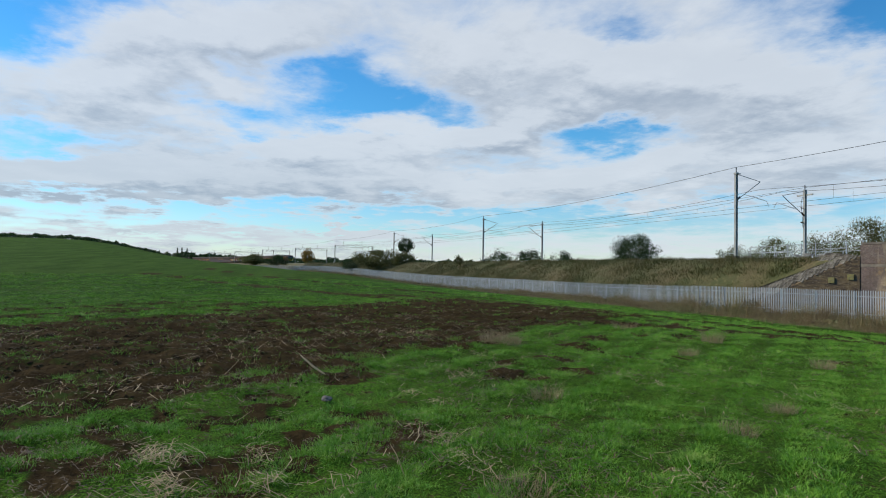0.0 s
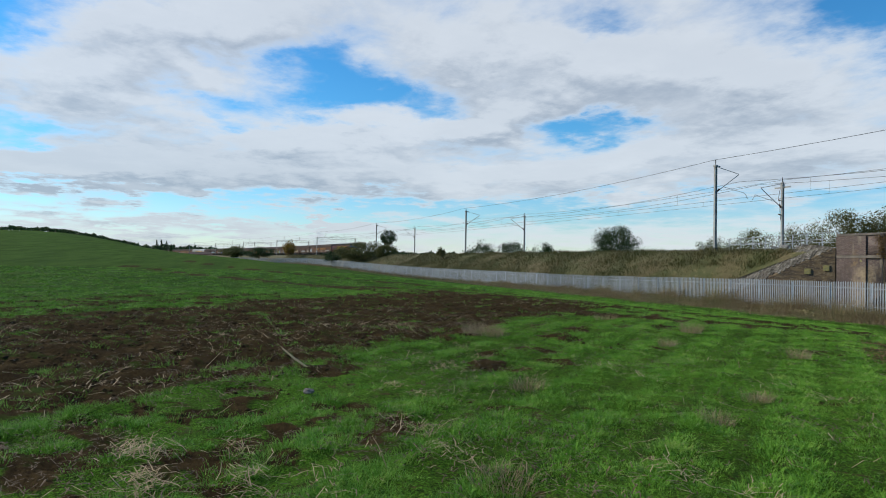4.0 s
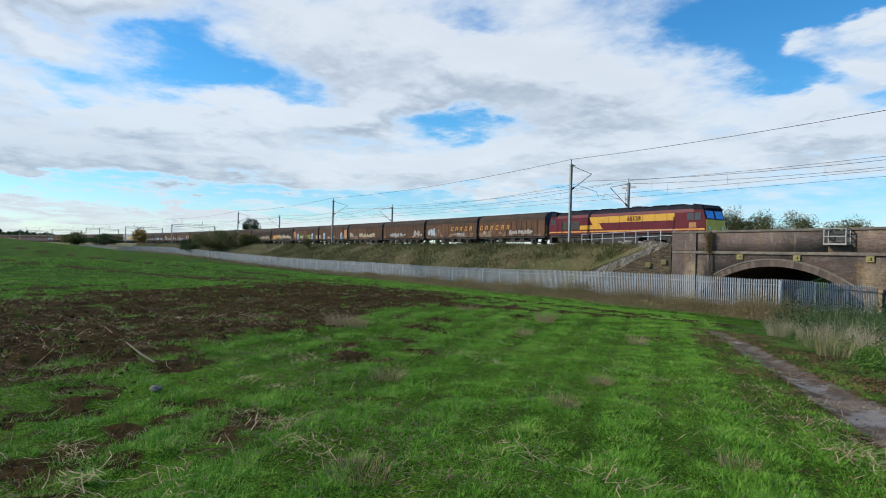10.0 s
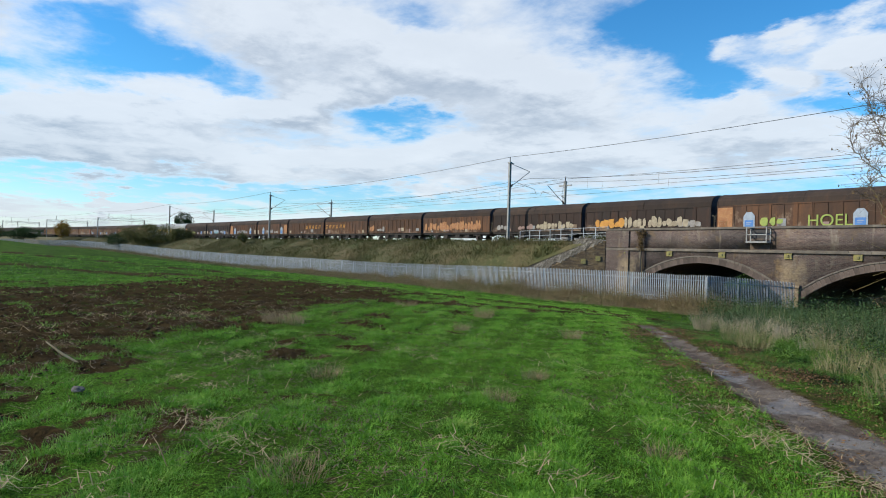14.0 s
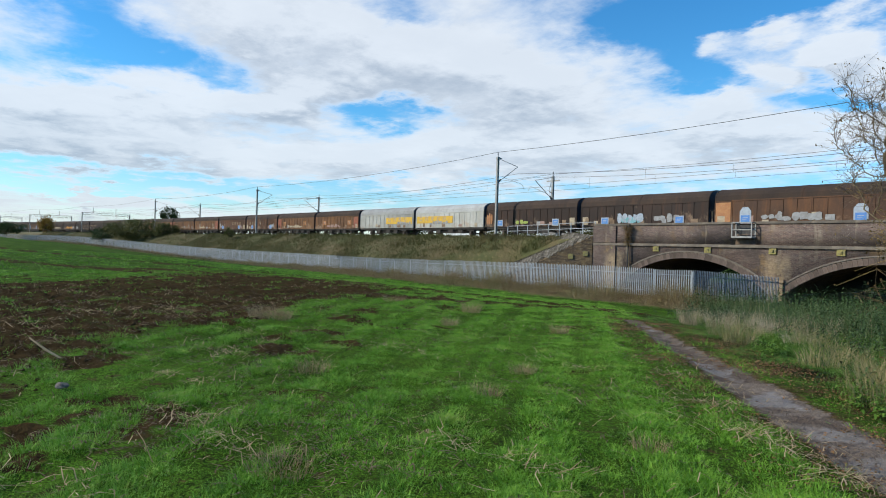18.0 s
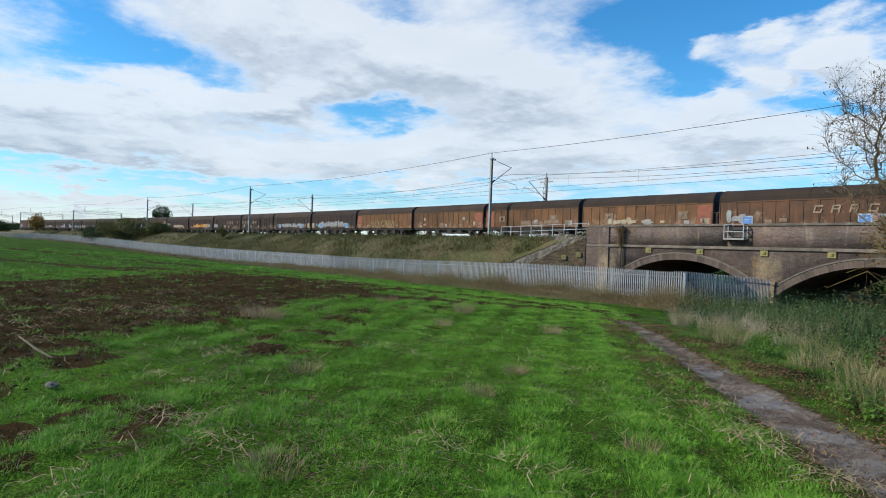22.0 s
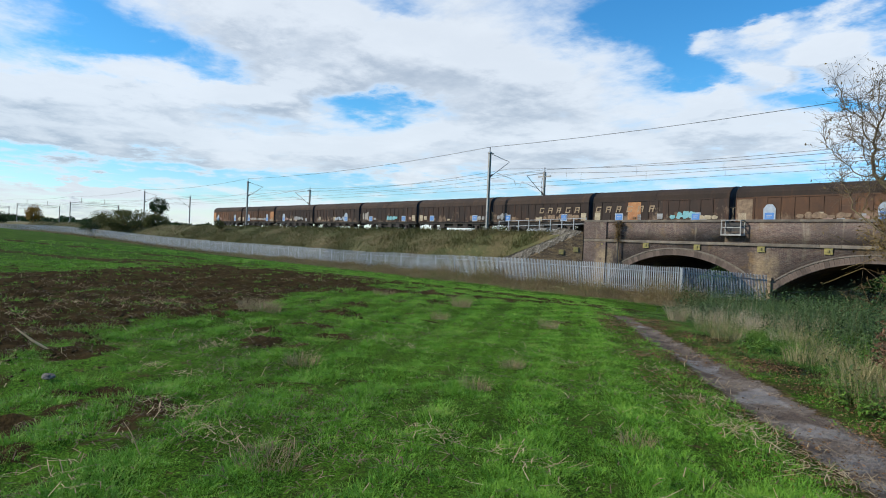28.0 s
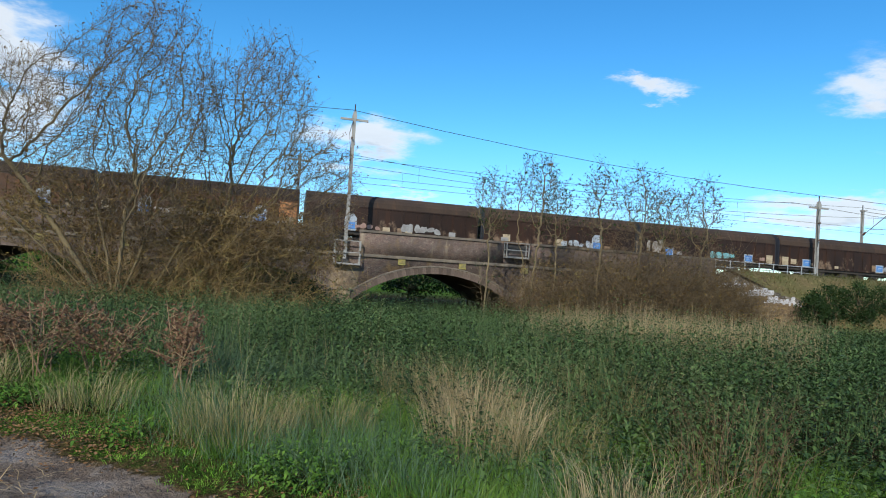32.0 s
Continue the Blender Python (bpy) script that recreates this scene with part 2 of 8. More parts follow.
CONCRETE = surface("grey_concrete", (0.30, 0.29, 0.27), (0.20, 0.195, 0.185), 1.0, 0.9, 0.3)
BALLAST = surface("track_ballast", (0.17, 0.155, 0.14), (0.11, 0.10, 0.095), 2.0, 0.95, 0.8, c3=(0.26, 0.24, 0.22), depth=0.05)
RUST = surface("rusty_rail", (0.15, 0.075, 0.045), (0.10, 0.06, 0.04), 3.0, 0.7, 0.2, 0.3)

# ================= mesh building =================


class Shape:
    """Collects simple solids into one mesh."""

    def __init__(self):
        self.v, self.f = [], []

    def box(self, c, d, turn=None):
        b, t = len(self.v), turn or Matrix.Identity(3)
        for k in range(8):
            p = Vector(((k & 1) - 0.5, (k >> 1 & 1) - 0.5, (k >> 2 & 1) - 0.5))
            self.v.append(Vector(c) + t @ Vector((p.x * d[0], p.y * d[1], p.z * d[2])))
        for q in ((0, 2, 3, 1), (4, 5, 7, 6), (0, 1, 5, 4), (2, 6, 7, 3), (0, 4, 6, 2), (1, 3, 7, 5)):
            self.f.append(tuple(b + i for i in q))
        return self

    def beam(self, a, b, w, h=None):
        a, b = Vector(a), Vector(b)
        t = (b - a).to_track_quat("X", "Z").to_matrix()
        return self.box((a + b) / 2, ((b - a).length, w, h or w), t)

    def tube(self, pts, r, n=6, cap=True):
        b = len(self.v)
        pts = [Vector(p) for p in pts]
        k = len(pts)
        for i, p in enumerate(pts):
            d = pts[min(i + 1, k - 1)] - pts[max(i - 1, 0)]
            t = d.to_track_quat("Z", "Y").to_matrix()
            ri = r[i] if isinstance(r, (list, tuple)) else r
            for j in range(n):
                a = 2 * math.pi * j / n
                self.v.append(p + t @ Vector((math.cos(a) * ri, math.sin(a) * ri, 0)))
        for i in range(k - 1):
            for j in range(n):
                self.f.append((b + i * n + j, b + i * n + (j + 1) % n, b + (i + 1) * n + (j + 1) % n, b + (i + 1) * n + j))
        if cap:
            self.f.append(tuple(b + j for j in reversed(range(n))))
            self.f.append(tuple(b + (k - 1) * n + j for j in range(n)))
        return self

    def prism(self, outline, y0, y1, place=lambda x, y, z: (x, y, z)):
        """A flat outline in x and z, given depth in y."""
        b, k = len(self.v), len(outline)
        for y in (y0, y1):
            for x, z in outline:
                self.v.append(Vector(place(x, y, z)))
        self.f.append(tuple(b + i for i in range(k)))
        self.f.append(tuple(b + k + i for i in reversed(range(k))))
        for i in range(k):
            j = (i + 1) % k
            self.f.append((b + j, b + i, b + k + i, b + k + j))
        return self

    def mesh(self, name, mat, smooth=False):
        me = bpy.data.meshes.new(name)
        me.from_pydata([tuple(p) for p in self.v], [], self.f)
        bm = bmesh.new()
        bm.from_mesh(me)
        bmesh.ops.recalc_face_normals(bm, faces=bm.faces)
        bm.to_mesh(me)
        bm.free()
        me.materials.append(mat)
        if smooth:
            me.shade_smooth()
        return me


def part(name, mesh, parent, label="", at=None):
    ob = new(name, mesh)
    ob.parent = parent
    if at is not None:
        ob.matrix_basis = at
    return tagged(ob, label)


def thing(name, label, category, at=None, group="", kind=""):
    ob = new(name)
    ob.empty_display_size = 0.2
    if at is not None:
        ob.matrix_basis = at
    return tagged(ob, label, category, group, kind)


def raw(name, verts, faces, mat, smooth=False):
    """A mesh straight from arrays, for what has too many pieces to build one by one."""
    me = bpy.data.meshes.new(name)
    verts, faces = np.asarray(verts, np.float32), np.asarray(faces, np.int32)
    me.vertices.add(len(verts))
    me.vertices.foreach_set("co", verts.ravel())
    k = faces.shape[1]
    me.loops.add(faces.size)
    me.loops.foreach_set("vertex_index", faces.ravel())
    me.polygons.add(len(faces))
    me.polygons.foreach_set("loop_start", np.arange(0, faces.size, k, dtype=np.int32))
    me.update(calc_edges=True)
    me.materials.append(mat)
    if smooth:
        me.shade_smooth()
    return me


# ================= the railway's line and the lie of the land =================
R, X0, YN = 1342.0, -3.23, 46.79
RAIL = 3.0
COPING = 4.15


def on_line(s, off, z=0.0):
    """A place s metres along the railway, off metres behind the near side of the train."""
    a = s / R
    return Vector((X0 + (R + off) * math.sin(a), YN - R + (R + off) * math.cos(a), z))


def line_pose(s, off, z=0.0):
    return Matrix.Translation(on_line(s, off, z)) @ Matrix.Rotation(-s / R, 4, "Z")


def sm(a, b, x):
    t = np.clip((x - a) / (b - a), 0, 1)
    return t * t * (3 - 2 * t)


def off_of(x, y):
    return np.hypot(x - X0, y - (YN - R)) - R


def wob(x, y, s, seed=0.0):
    """A cheap smooth wobble between about -1 and 1."""
    x, y = x / s + seed, y / s - 1.7 * seed
    return (np.sin(1.3 * x + 0.7 * np.sin(1.9 * y)) + np.sin(1.7 * y + 1.1 * np.sin(1.1 * x + 2)) + np.sin(0.9 * (x + y) + np.sin(2.3 * x - 1.4 * y))) / 3


def land(x, y):
    x, y = np.asarray(x, float), np.asarray(y, float)
    o = off_of(x, y)
    z = -1.35 * sm(-37, -14, o) + 1.5 * sm(-95, -215, x) * sm(60, 10, np.abs(o))
    z = z + 13.2 * np.clip((-40 - x) / 290, 0, 1) ** 1.35 * sm(-14, -92, o)
    lane = -0.736 * x - 0.677 * y
    lumps = 0.014 * np.sin(lane * 7.0 + 0.6 * wob(x, y, 1.9, 3.0)) + 0.028 * wob(x, y, 0.20, 6.0)
    return z + 0.035 * wob(x, y, 1.6) * sm(400, 60, np.hypot(x, y)) + 0.02 * wob(x, y, 0.5, 3.0) + lumps * sm(26, 14, np.hypot(x, y)) * sm(2.2, 3.4, np.hypot(x, y)) * sm(-3.4, -1.6, lane)


def land_z(x, y):
    return float(land(x, y))


# across and along the rows of the field
def across(x, y):
    return -0.736 * x - 0.677 * y


def along(x, y):
    return -0.677 * x + 0.736 * y

# ================= ground =================


def soil_amount(x, y):
    """Bare ploughed earth: a broad band along the rows, and a few dragged streaks."""
    d, a = across(x, y), along(x, y)
    w = 0.9 * wob(x, y, 2.2, 1.0) + 0.5 * wob(x, y, 0.7, 5.0)
    band = sm(6.3, 7.5, d + w) * sm(19.6, 17.0, d + 1.1 * w) * sm(30.5, 24.0, a - 0.5 * (d - 7) + 1.6 * w)
    band = band * (0.78 + 0.22 * np.sign(wob(x, y, 0.45, 2.0) + 0.45))
    far = 0.0
    for (x0, y0), (x1, y1), wide in (((-84, -14), (-33.5, 7), 0.9), ((-33.5, 7), (-17.7, 11), 0.9), ((-17.7, 11), (-13.0, 17.5), 0.55), ((-120, -10), (-40, 12), 0.7),
                                     ((-40, 12), (-16, 20), 0.6), ((-30, 14.5), (-14, 18.5), 0.5), ((-37, 7.6), (-27, 13.6), 0.9)):
        t = np.clip(((x - x0) * (x1 - x0) + (y - y0) * (y1 - y0)) / ((x1 - x0) ** 2 + (y1 - y0) ** 2), 0, 1)
        q = np.hypot(x - x0 - t * (x1 - x0), y - y0 - t * (y1 - y0))
        far = np.maximum(far, 0.85 * sm(wide * 1.5, wide * 0.5, q + 0.35 * w))
    bits = 0.8 * sm(42, 24, np.hypot(x, y)) * sm(0.42, 0.62, wob(x, y, 0.8, 9.0) + 0.5 * sm(1.5, 4.5, d)) * sm(-2, 1, d) * sm(-0.1, 0.4, wob(x, y, 0.35, 4.0))
    # thin, half-bare turf before the ploughed band
    thin = 0.8 * sm(2.2, 4.0, d) * sm(8.0, 7.0, d) * sm(8.0, 5.0, a) * sm(-0.15, 0.3, 0.6 * wob(x, y, 0.33, 4.0) + 0.6 * wob(x, y, 0.12, 8.0))
    band = np.maximum(band, 0.9 * sm(6.4, 8.0, d + w) * sm(17, 13, d + w) * sm(33, 28, a + 2 * w) * (0.8 + 0.2 * np.sign(wob(x, y, 0.45, 2.0) + 0.3)))
    sown = 0.55 * sm(0.1, 0.7, np.sin(d * 2.2 + wob(x, y, 3.0)) + 0.6 * wob(x, y, 1.5)) * sm(17, 20, d) * sm(30, 24, d) * sm(24, 20, a)
    return np.clip(np.maximum.reduce([band, far + 0 * x, bits, thin, sown]), 0, 1)


# the footpath's middle, along and across the rows of the field
PATH_AT = ((-7.0, -3.45), (0.0, -3.05), (4.2, -2.66), (7.0, -2.33), (10.0, -2.0), (13.5, -1.75), (17.4, -1.5))
PATH = [(-0.736 * d - 0.677 * a, -0.677 * d + 0.736 * a) for a, d in PATH_AT]


def verge(x, y):
    """Across the rows, counted from the footpath, whose middle is at -2.5."""
    return across(x, y) - np.interp(along(x, y), [p[0] for p in PATH_AT], [p[1] for p in PATH_AT]) - 2.5


def path_gap(x, y):
    """How far from the footpath's middle, less half its width."""
    best = np.full(np.shape(x), 99.0)
    for i in range(len(PATH) - 1):
        (x0, y0), (x1, y1) = PATH[i], PATH[i + 1]
        t = np.clip(((x - x0) * (x1 - x0) + (y - y0) * (y1 - y0)) / ((x1 - x0) ** 2 + (y1 - y0) ** 2), 0, 1)
        half = 0.44 - 0.048 * (i + t)
        best = np.minimum(best, np.hypot(x - x0 - t * (x1 - x0), y - y0 - t * (y1 - y0)) - half)
    return best


def build_ground():
    def lines(lo, hi, a, b, step):
        near = np.arange(a, b + step / 2, step)
        out_l, out_r, g = [], [], step
        p = a
        while p > lo:
            g = min(g * 1.18, 260)
            p -= g
            out_l.append(p)
        p, g = b, step
        while p < hi:
            g = min(g * 1.18, 260)
            p += g
            out_r.append(p)
        return np.array(out_l[::-1] + list(near) + out_r)

    xs, ys = lines(-4200, 4200, -26, 8, 0.13), lines(-4200, 4200, -9, 24, 0.13)
    X, Y = np.meshgrid(xs, ys)
    soil, pg = soil_amount(X, Y), path_gap(X, Y)
    Z = land(X, Y) - 0.05 * sm(0.15, -0.2, pg)
    Z = Z + soil * sm(45, 25, np.hypot(X, Y)) * 0.05 * (wob(X, Y, 0.22, 7.0) + wob(X, Y, 0.11, 2.5))
    nx, ny = len(xs), len(ys)
    i = np.arange(nx - 1)[None, :] + nx * np.arange(ny - 1)[:, None]
    f = np.stack([i, i + 1, i + 1 + nx, i + nx], -1).reshape(-1, 4)
    m = bpy.data.materials.new("meadow_and_ploughed_earth")
    m.use_nodes = True
    n = Nodes(m.node_tree)
    bsdf = m.node_tree.nodes["Principled BSDF"]
    pos = n.add("TexCoord").outputs["Object"]
    a1, a2, a3, a4 = n.add("Attribute"), n.add("Attribute"), n.add("Attribute"), n.add("Attribute")
    a1.attribute_name, a2.attribute_name, a3.attribute_name, a4.attribute_name = "soil", "path", "rough", "crop"
    big, mid, fine = n.noise(pos, 0.25, 5.0), n.noise(pos, 2.2, 6.0, 0.65), n.noise(pos, 22.0, 5.0, 0.7)
    # The turf's dark tones hold some of the shade between the blades.
    turf = n.mix(n.step(big, 0.35, 0.65), (0.030, 0.056, 0.008), (0.042, 0.080, 0.010))
    turf = n.mix(n.step(mid, 0.5, 0.75), turf, (0.040, 0.034, 0.014))
    hair = n.noise(n.add("Mapping", {"Vector": pos, "Scale": (1.0, 1.0, 0.4)}).outputs[0], 60.0, 3.0, 0.7)
    turf = n.mix(n.step(hair, 0.40, 0.62), turf, (0.105, 0.245, 0.022))
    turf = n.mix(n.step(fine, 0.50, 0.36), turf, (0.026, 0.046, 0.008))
    turf = n.mix(n.math("MULTIPLY", n.step(n.noise(pos, 3.1, 6.0, 0.75), 0.56, 0.64), 0.8), turf, (0.085, 0.058, 0.028))
    lane = n.add("VectorMath", {0: pos, 1: (-0.736, -0.677, 0.0)}, "DOT_PRODUCT").outputs["Value"]
    lane = n.math("ADD", n.math("SINE", n.math("ADD", n.math("MULTIPLY", lane, 7.0), n.math("MULTIPLY", n.noise(pos, 0.7, 3.0), 3.0))), n.math("MULTIPLY", n.math("SINE", n.math("MULTIPLY", lane, 17.5)), 0.5))
    lane = n.math("ADD", lane, n.math("MULTIPLY", n.math("SUBTRACT", mid, 0.5), 3.0))
    turf = n.mix(n.math("MULTIPLY", n.step(lane, 0.1, -1.2), 0.32), turf, (0.026, 0.036, 0.010))
    scrub = n.mix(n.step(mid, 0.4, 0.62), (0.018, 0.020, 0.008), (0.060, 0.042, 0.022))
    earth = n.mix(n.step(mid, 0.38, 0.62), (0.034, 0.022, 0.009), (0.068, 0.045, 0.019))
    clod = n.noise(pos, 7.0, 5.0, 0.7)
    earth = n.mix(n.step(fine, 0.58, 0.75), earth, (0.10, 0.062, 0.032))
    # darkest in the hollows of the clod relief
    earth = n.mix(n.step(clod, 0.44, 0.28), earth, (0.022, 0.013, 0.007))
    earth = n.mix(n.math("MULTIPLY", n.step(n.noise(pos, 1.3, 6.0, 0.7), 0.54, 0.66), 0.75), earth, (0.040, 0.075, 0.012))
    mud = n.mix(n.step(mid, 0.4, 0.62), (0.135, 0.104, 0.083), (0.225, 0.186, 0.154))
    drift = n.noise(n.add("Mapping", {"Vector": pos, "Rotation": (0, 0, 0.35), "Scale": (0.05, 0.45, 1)}).outputs[0], 1.0, 8.0, 0.7)
    turf = n.add("HueSaturation", {"Value": n.step(drift, 0.3, 0.7, 0.62, 1.32), "Color": turf}).outputs[0]
    turf = n.mix(n.math("MULTIPLY", a4.outputs["Fac"], 0.75), turf, n.mix(n.step(drift, 0.35, 0.65), (0.036, 0.074, 0.013), (0.062, 0.110, 0.020)))
    col = n.mix(a3.outputs["Fac"], turf, scrub)
    edge = n.math("ADD", a1.outputs["Fac"], n.math("MULTIPLY", n.math("SUBTRACT", fine, 0.5), 0.7))
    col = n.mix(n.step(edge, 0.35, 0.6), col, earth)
    trod = n.mix(n.step(clod, 0.4, 0.6), (0.052, 0.034, 0.018), (0.125, 0.078, 0.040))
    pe = n.math("ADD", a2.outputs["Fac"], n.math("ADD", n.math("MULTIPLY", n.math("SUBTRACT", mid, 0.5), 0.9), n.math("MULTIPLY", n.math("SUBTRACT", fine, 0.5), 0.7)))
    col = n.mix(n.math("MULTIPLY", n.step(pe, 0.24, 0.44), 0.85), col, trod)
    col = n.mix(n.step(pe, 0.46, 0.64), col, mud)
    n.tree.links.new(col, bsdf.inputs["Base Color"])
    wet = n.math("MULTIPLY", n.step(a2.outputs["Fac"], 0.7, 0.95), n.step(n.noise(pos, 1.1, 4.0), 0.5, 0.62))
    n.tree.links.new(n.step(wet, 0.0, 1.0, 0.95, 0.32), bsdf.inputs["Roughness"])
    n.tree.links.new(n.step(wet, 0.0, 1.0, 0.02, 0.5), bsdf.inputs["Specular IOR Level"])
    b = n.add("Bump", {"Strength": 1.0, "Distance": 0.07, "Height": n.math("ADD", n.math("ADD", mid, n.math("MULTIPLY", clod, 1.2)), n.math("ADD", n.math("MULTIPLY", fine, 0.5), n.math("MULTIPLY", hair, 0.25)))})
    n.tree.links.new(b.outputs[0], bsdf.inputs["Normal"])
    me = raw("ground", np.stack([X, Y, Z], -1).reshape(-1, 3), f, m, True)
    o = off_of(X, Y)
    d, a = across(X, Y), along(X, Y)
    rough = np.maximum(sm(-16.2, -13.6, o + 0.8 * wob(X, Y, 1.5)) * sm(40, 20, o), sm(-2.8, -3.8, verge(X, Y) + 0.4 * wob(X, Y, 0.8)) * sm(-9, 0, Y) * sm(30, 10, o) * sm(24, 19, a))
    for key, val in (("soil", soil), ("path", np.maximum(sm(0.22, -0.12, pg), 0.32 * sm(1.2, 0.4, pg))), ("rough", rough), ("crop", sm(19, 26, d) * sm(-9, -16, o))):
        at = me.attributes.new(key, "FLOAT", "POINT")
        at.data.foreach_set("value", np.ascontiguousarray(val, np.float32).ravel())
    tagged(new("ground", me), "green meadow with ploughed brown earth and footpath", "ground", kind="structure")


build_ground()

BANK = surface("rough_bank_grass", (0.070, 0.078, 0.020), (0.115, 0.088, 0.036), 0.35, 0.95, 0.6, c3=(0.16, 0.125, 0.055), depth=0.08)


def sweep_mesh(name, prof, s0, s1, n, mat, base=None, smooth=False, skew=None):
    """A strip that follows the line: prof holds offsets and heights; with base, its first and last points meet the land."""
    v, k = [], len(prof)
    for i in range(n + 1):
        s = s0 + (s1 - s0) * i / n
        for j, (o, z) in enumerate(prof):
            s, o = (s0 + (s1 + skew(float(drawn_in(s1, o))) - s0) * i / n, o) if skew else (s0 + (s1 - s0) * i / n, o)
            p = on_line(s, float(drawn_in(s, o)) if skew else o, z)
            if base is not None and j in (0, k - 1):
                p.z = land_z(p.x, p.y) + base
            v.append(p)
    f = [(i * k + j, (i + 1) * k + j, (i + 1) * k + j + 1, i * k + j + 1) for i in range(n) for j in range(k - 1)]
    return raw(name, v, f, mat, smooth)


PROFILE = [(-12.0, -1.5), (-9.0, 0.4), (-6.2, 1.75), (-4.2, 2.7), (-3.2, 3.02), (-2.2, 2.9), (-0.4, 2.72), (0.1, 2.86), (2.6, 2.86), (3.1, 2.74), (3.6, 2.86), (6.2, 2.86), (6.8, 2.72), (9.2, 2.8), (12, 1.4), (17.0, -1.5)]
LEFT_END, RIGHT_END = -34.4, 37.2


def splay(o):
    """How far the wing walls stand out from the ends of the viaduct."""
    return 2.2 * min(max(-3.2 - o, 0.0), 3.2)


def drawn_in(s, o):
    """Near the viaduct the foot of the bank draws back behind the wing walls."""
    k = 1 - 0.52 * np.maximum(sm(-56, -41.5, s) * (s < 0), sm(56, 44, s) * (s > 0))
    return np.where(o < -3.2, -3.2 + (o + 3.2) * k, o)


HIGH = [(o, z + 0.36 * max(0.0, 1 - abs(o + 3.2) / 2.2)) for o, z in PROFILE]
for name, s0, s1, n, skew, prof in (("embankment", -620.0, LEFT_END - 1.2, 180, lambda o: -splay(o), PROFILE), ("embankment", 420.0, RIGHT_END + 1.2, 120, splay, HIGH)):
    tagged(new(name, sweep_mesh(name, prof, s0, s1, n, BANK, -0.4, True, skew)), "grassy railway embankment with rough autumn grass", "embankment", kind="structure")
for off in (1.35, 4.85):
    tagged(new("ballast", sweep_mesh("ballast", [(off - 1.9, 2.74), (off - 1.25, 2.9), (off + 1.25, 2.9), (off + 1.9, 2.74)], -620, 420, 260, BALLAST)), "bed of grey crushed stone ballast", "ballast", kind="structure")
    for g in (-0.72, 0.72):
        o = off + g
        tagged(new("rail", sweep_mesh("rail", [(o - 0.035, 2.9), (o - 0.035, RAIL), (o + 0.035, RAIL), (o + 0.035, 2.9)], -620, 420, 260, RUST)), "rusty steel running rail on ballast", "rail", kind="structure")

# ================= viaduct =================
PIERS = [-32.1 + 13.4 * k for k in range(6)]
FACE, DEEP = -2.95, 10.4
SPRING, RISE, RAD = -0.75, 2.2, 9.6
BASE = -2.2


def arch_z(u):
    """Height of the vault above its springing line, u metres from the crown."""
    return SPRING + RISE - RAD + math.sqrt(max(0.0, RAD * RAD - u * u))


HALF = math.sqrt(RAD * RAD - (RAD - RISE) ** 2)


def uv_flat(me):
    """Texture space in metres, along the wall and upwards; on flat tops and vaults across them."""
    lay = me.uv_layers.new(name="UVMap")
    for p in me.polygons:
        nrm = p.normal
        for li in p.loop_indices:
            c = me.vertices[me.loops[li].vertex_index].co
            lay.data[li].uv = (c.x, c.y * 0.97) if abs(nrm.z) > 0.8 else (c.y, c.z) if abs(nrm.x) > 0.8 else (c.x, c.z)
    return me


def curve_on(me):
    """Bend a mesh built along x onto the line of the railway."""
    for v in me.vertices:
        v.co = on_line(v.co.x, v.co.y, v.co.z)
    return me


def long_wall(a, b, y0, y1, z0, z1):
    """One wall along x, cut often enough to bend."""
    n = max(1, round((b - a) / 3))
    v, f = [], []
    for i in range(n + 1):
        x = a + (b - a) * i / n
        v += [(x, y0, z0), (x, y0, z1), (x, y1, z1), (x, y1, z0)]
    for i in range(n):
        k = 4 * i
        f += [(k + j, k + 4 + j, k + 4 + (j + 1) % 4, k + (j + 1) % 4) for j in range(4)]
    f += [(0, 1, 2, 3), (4 * n + 3, 4 * n + 2, 4 * n + 1, 4 * n)]
    return raw("parapet", v, f, BRICK)


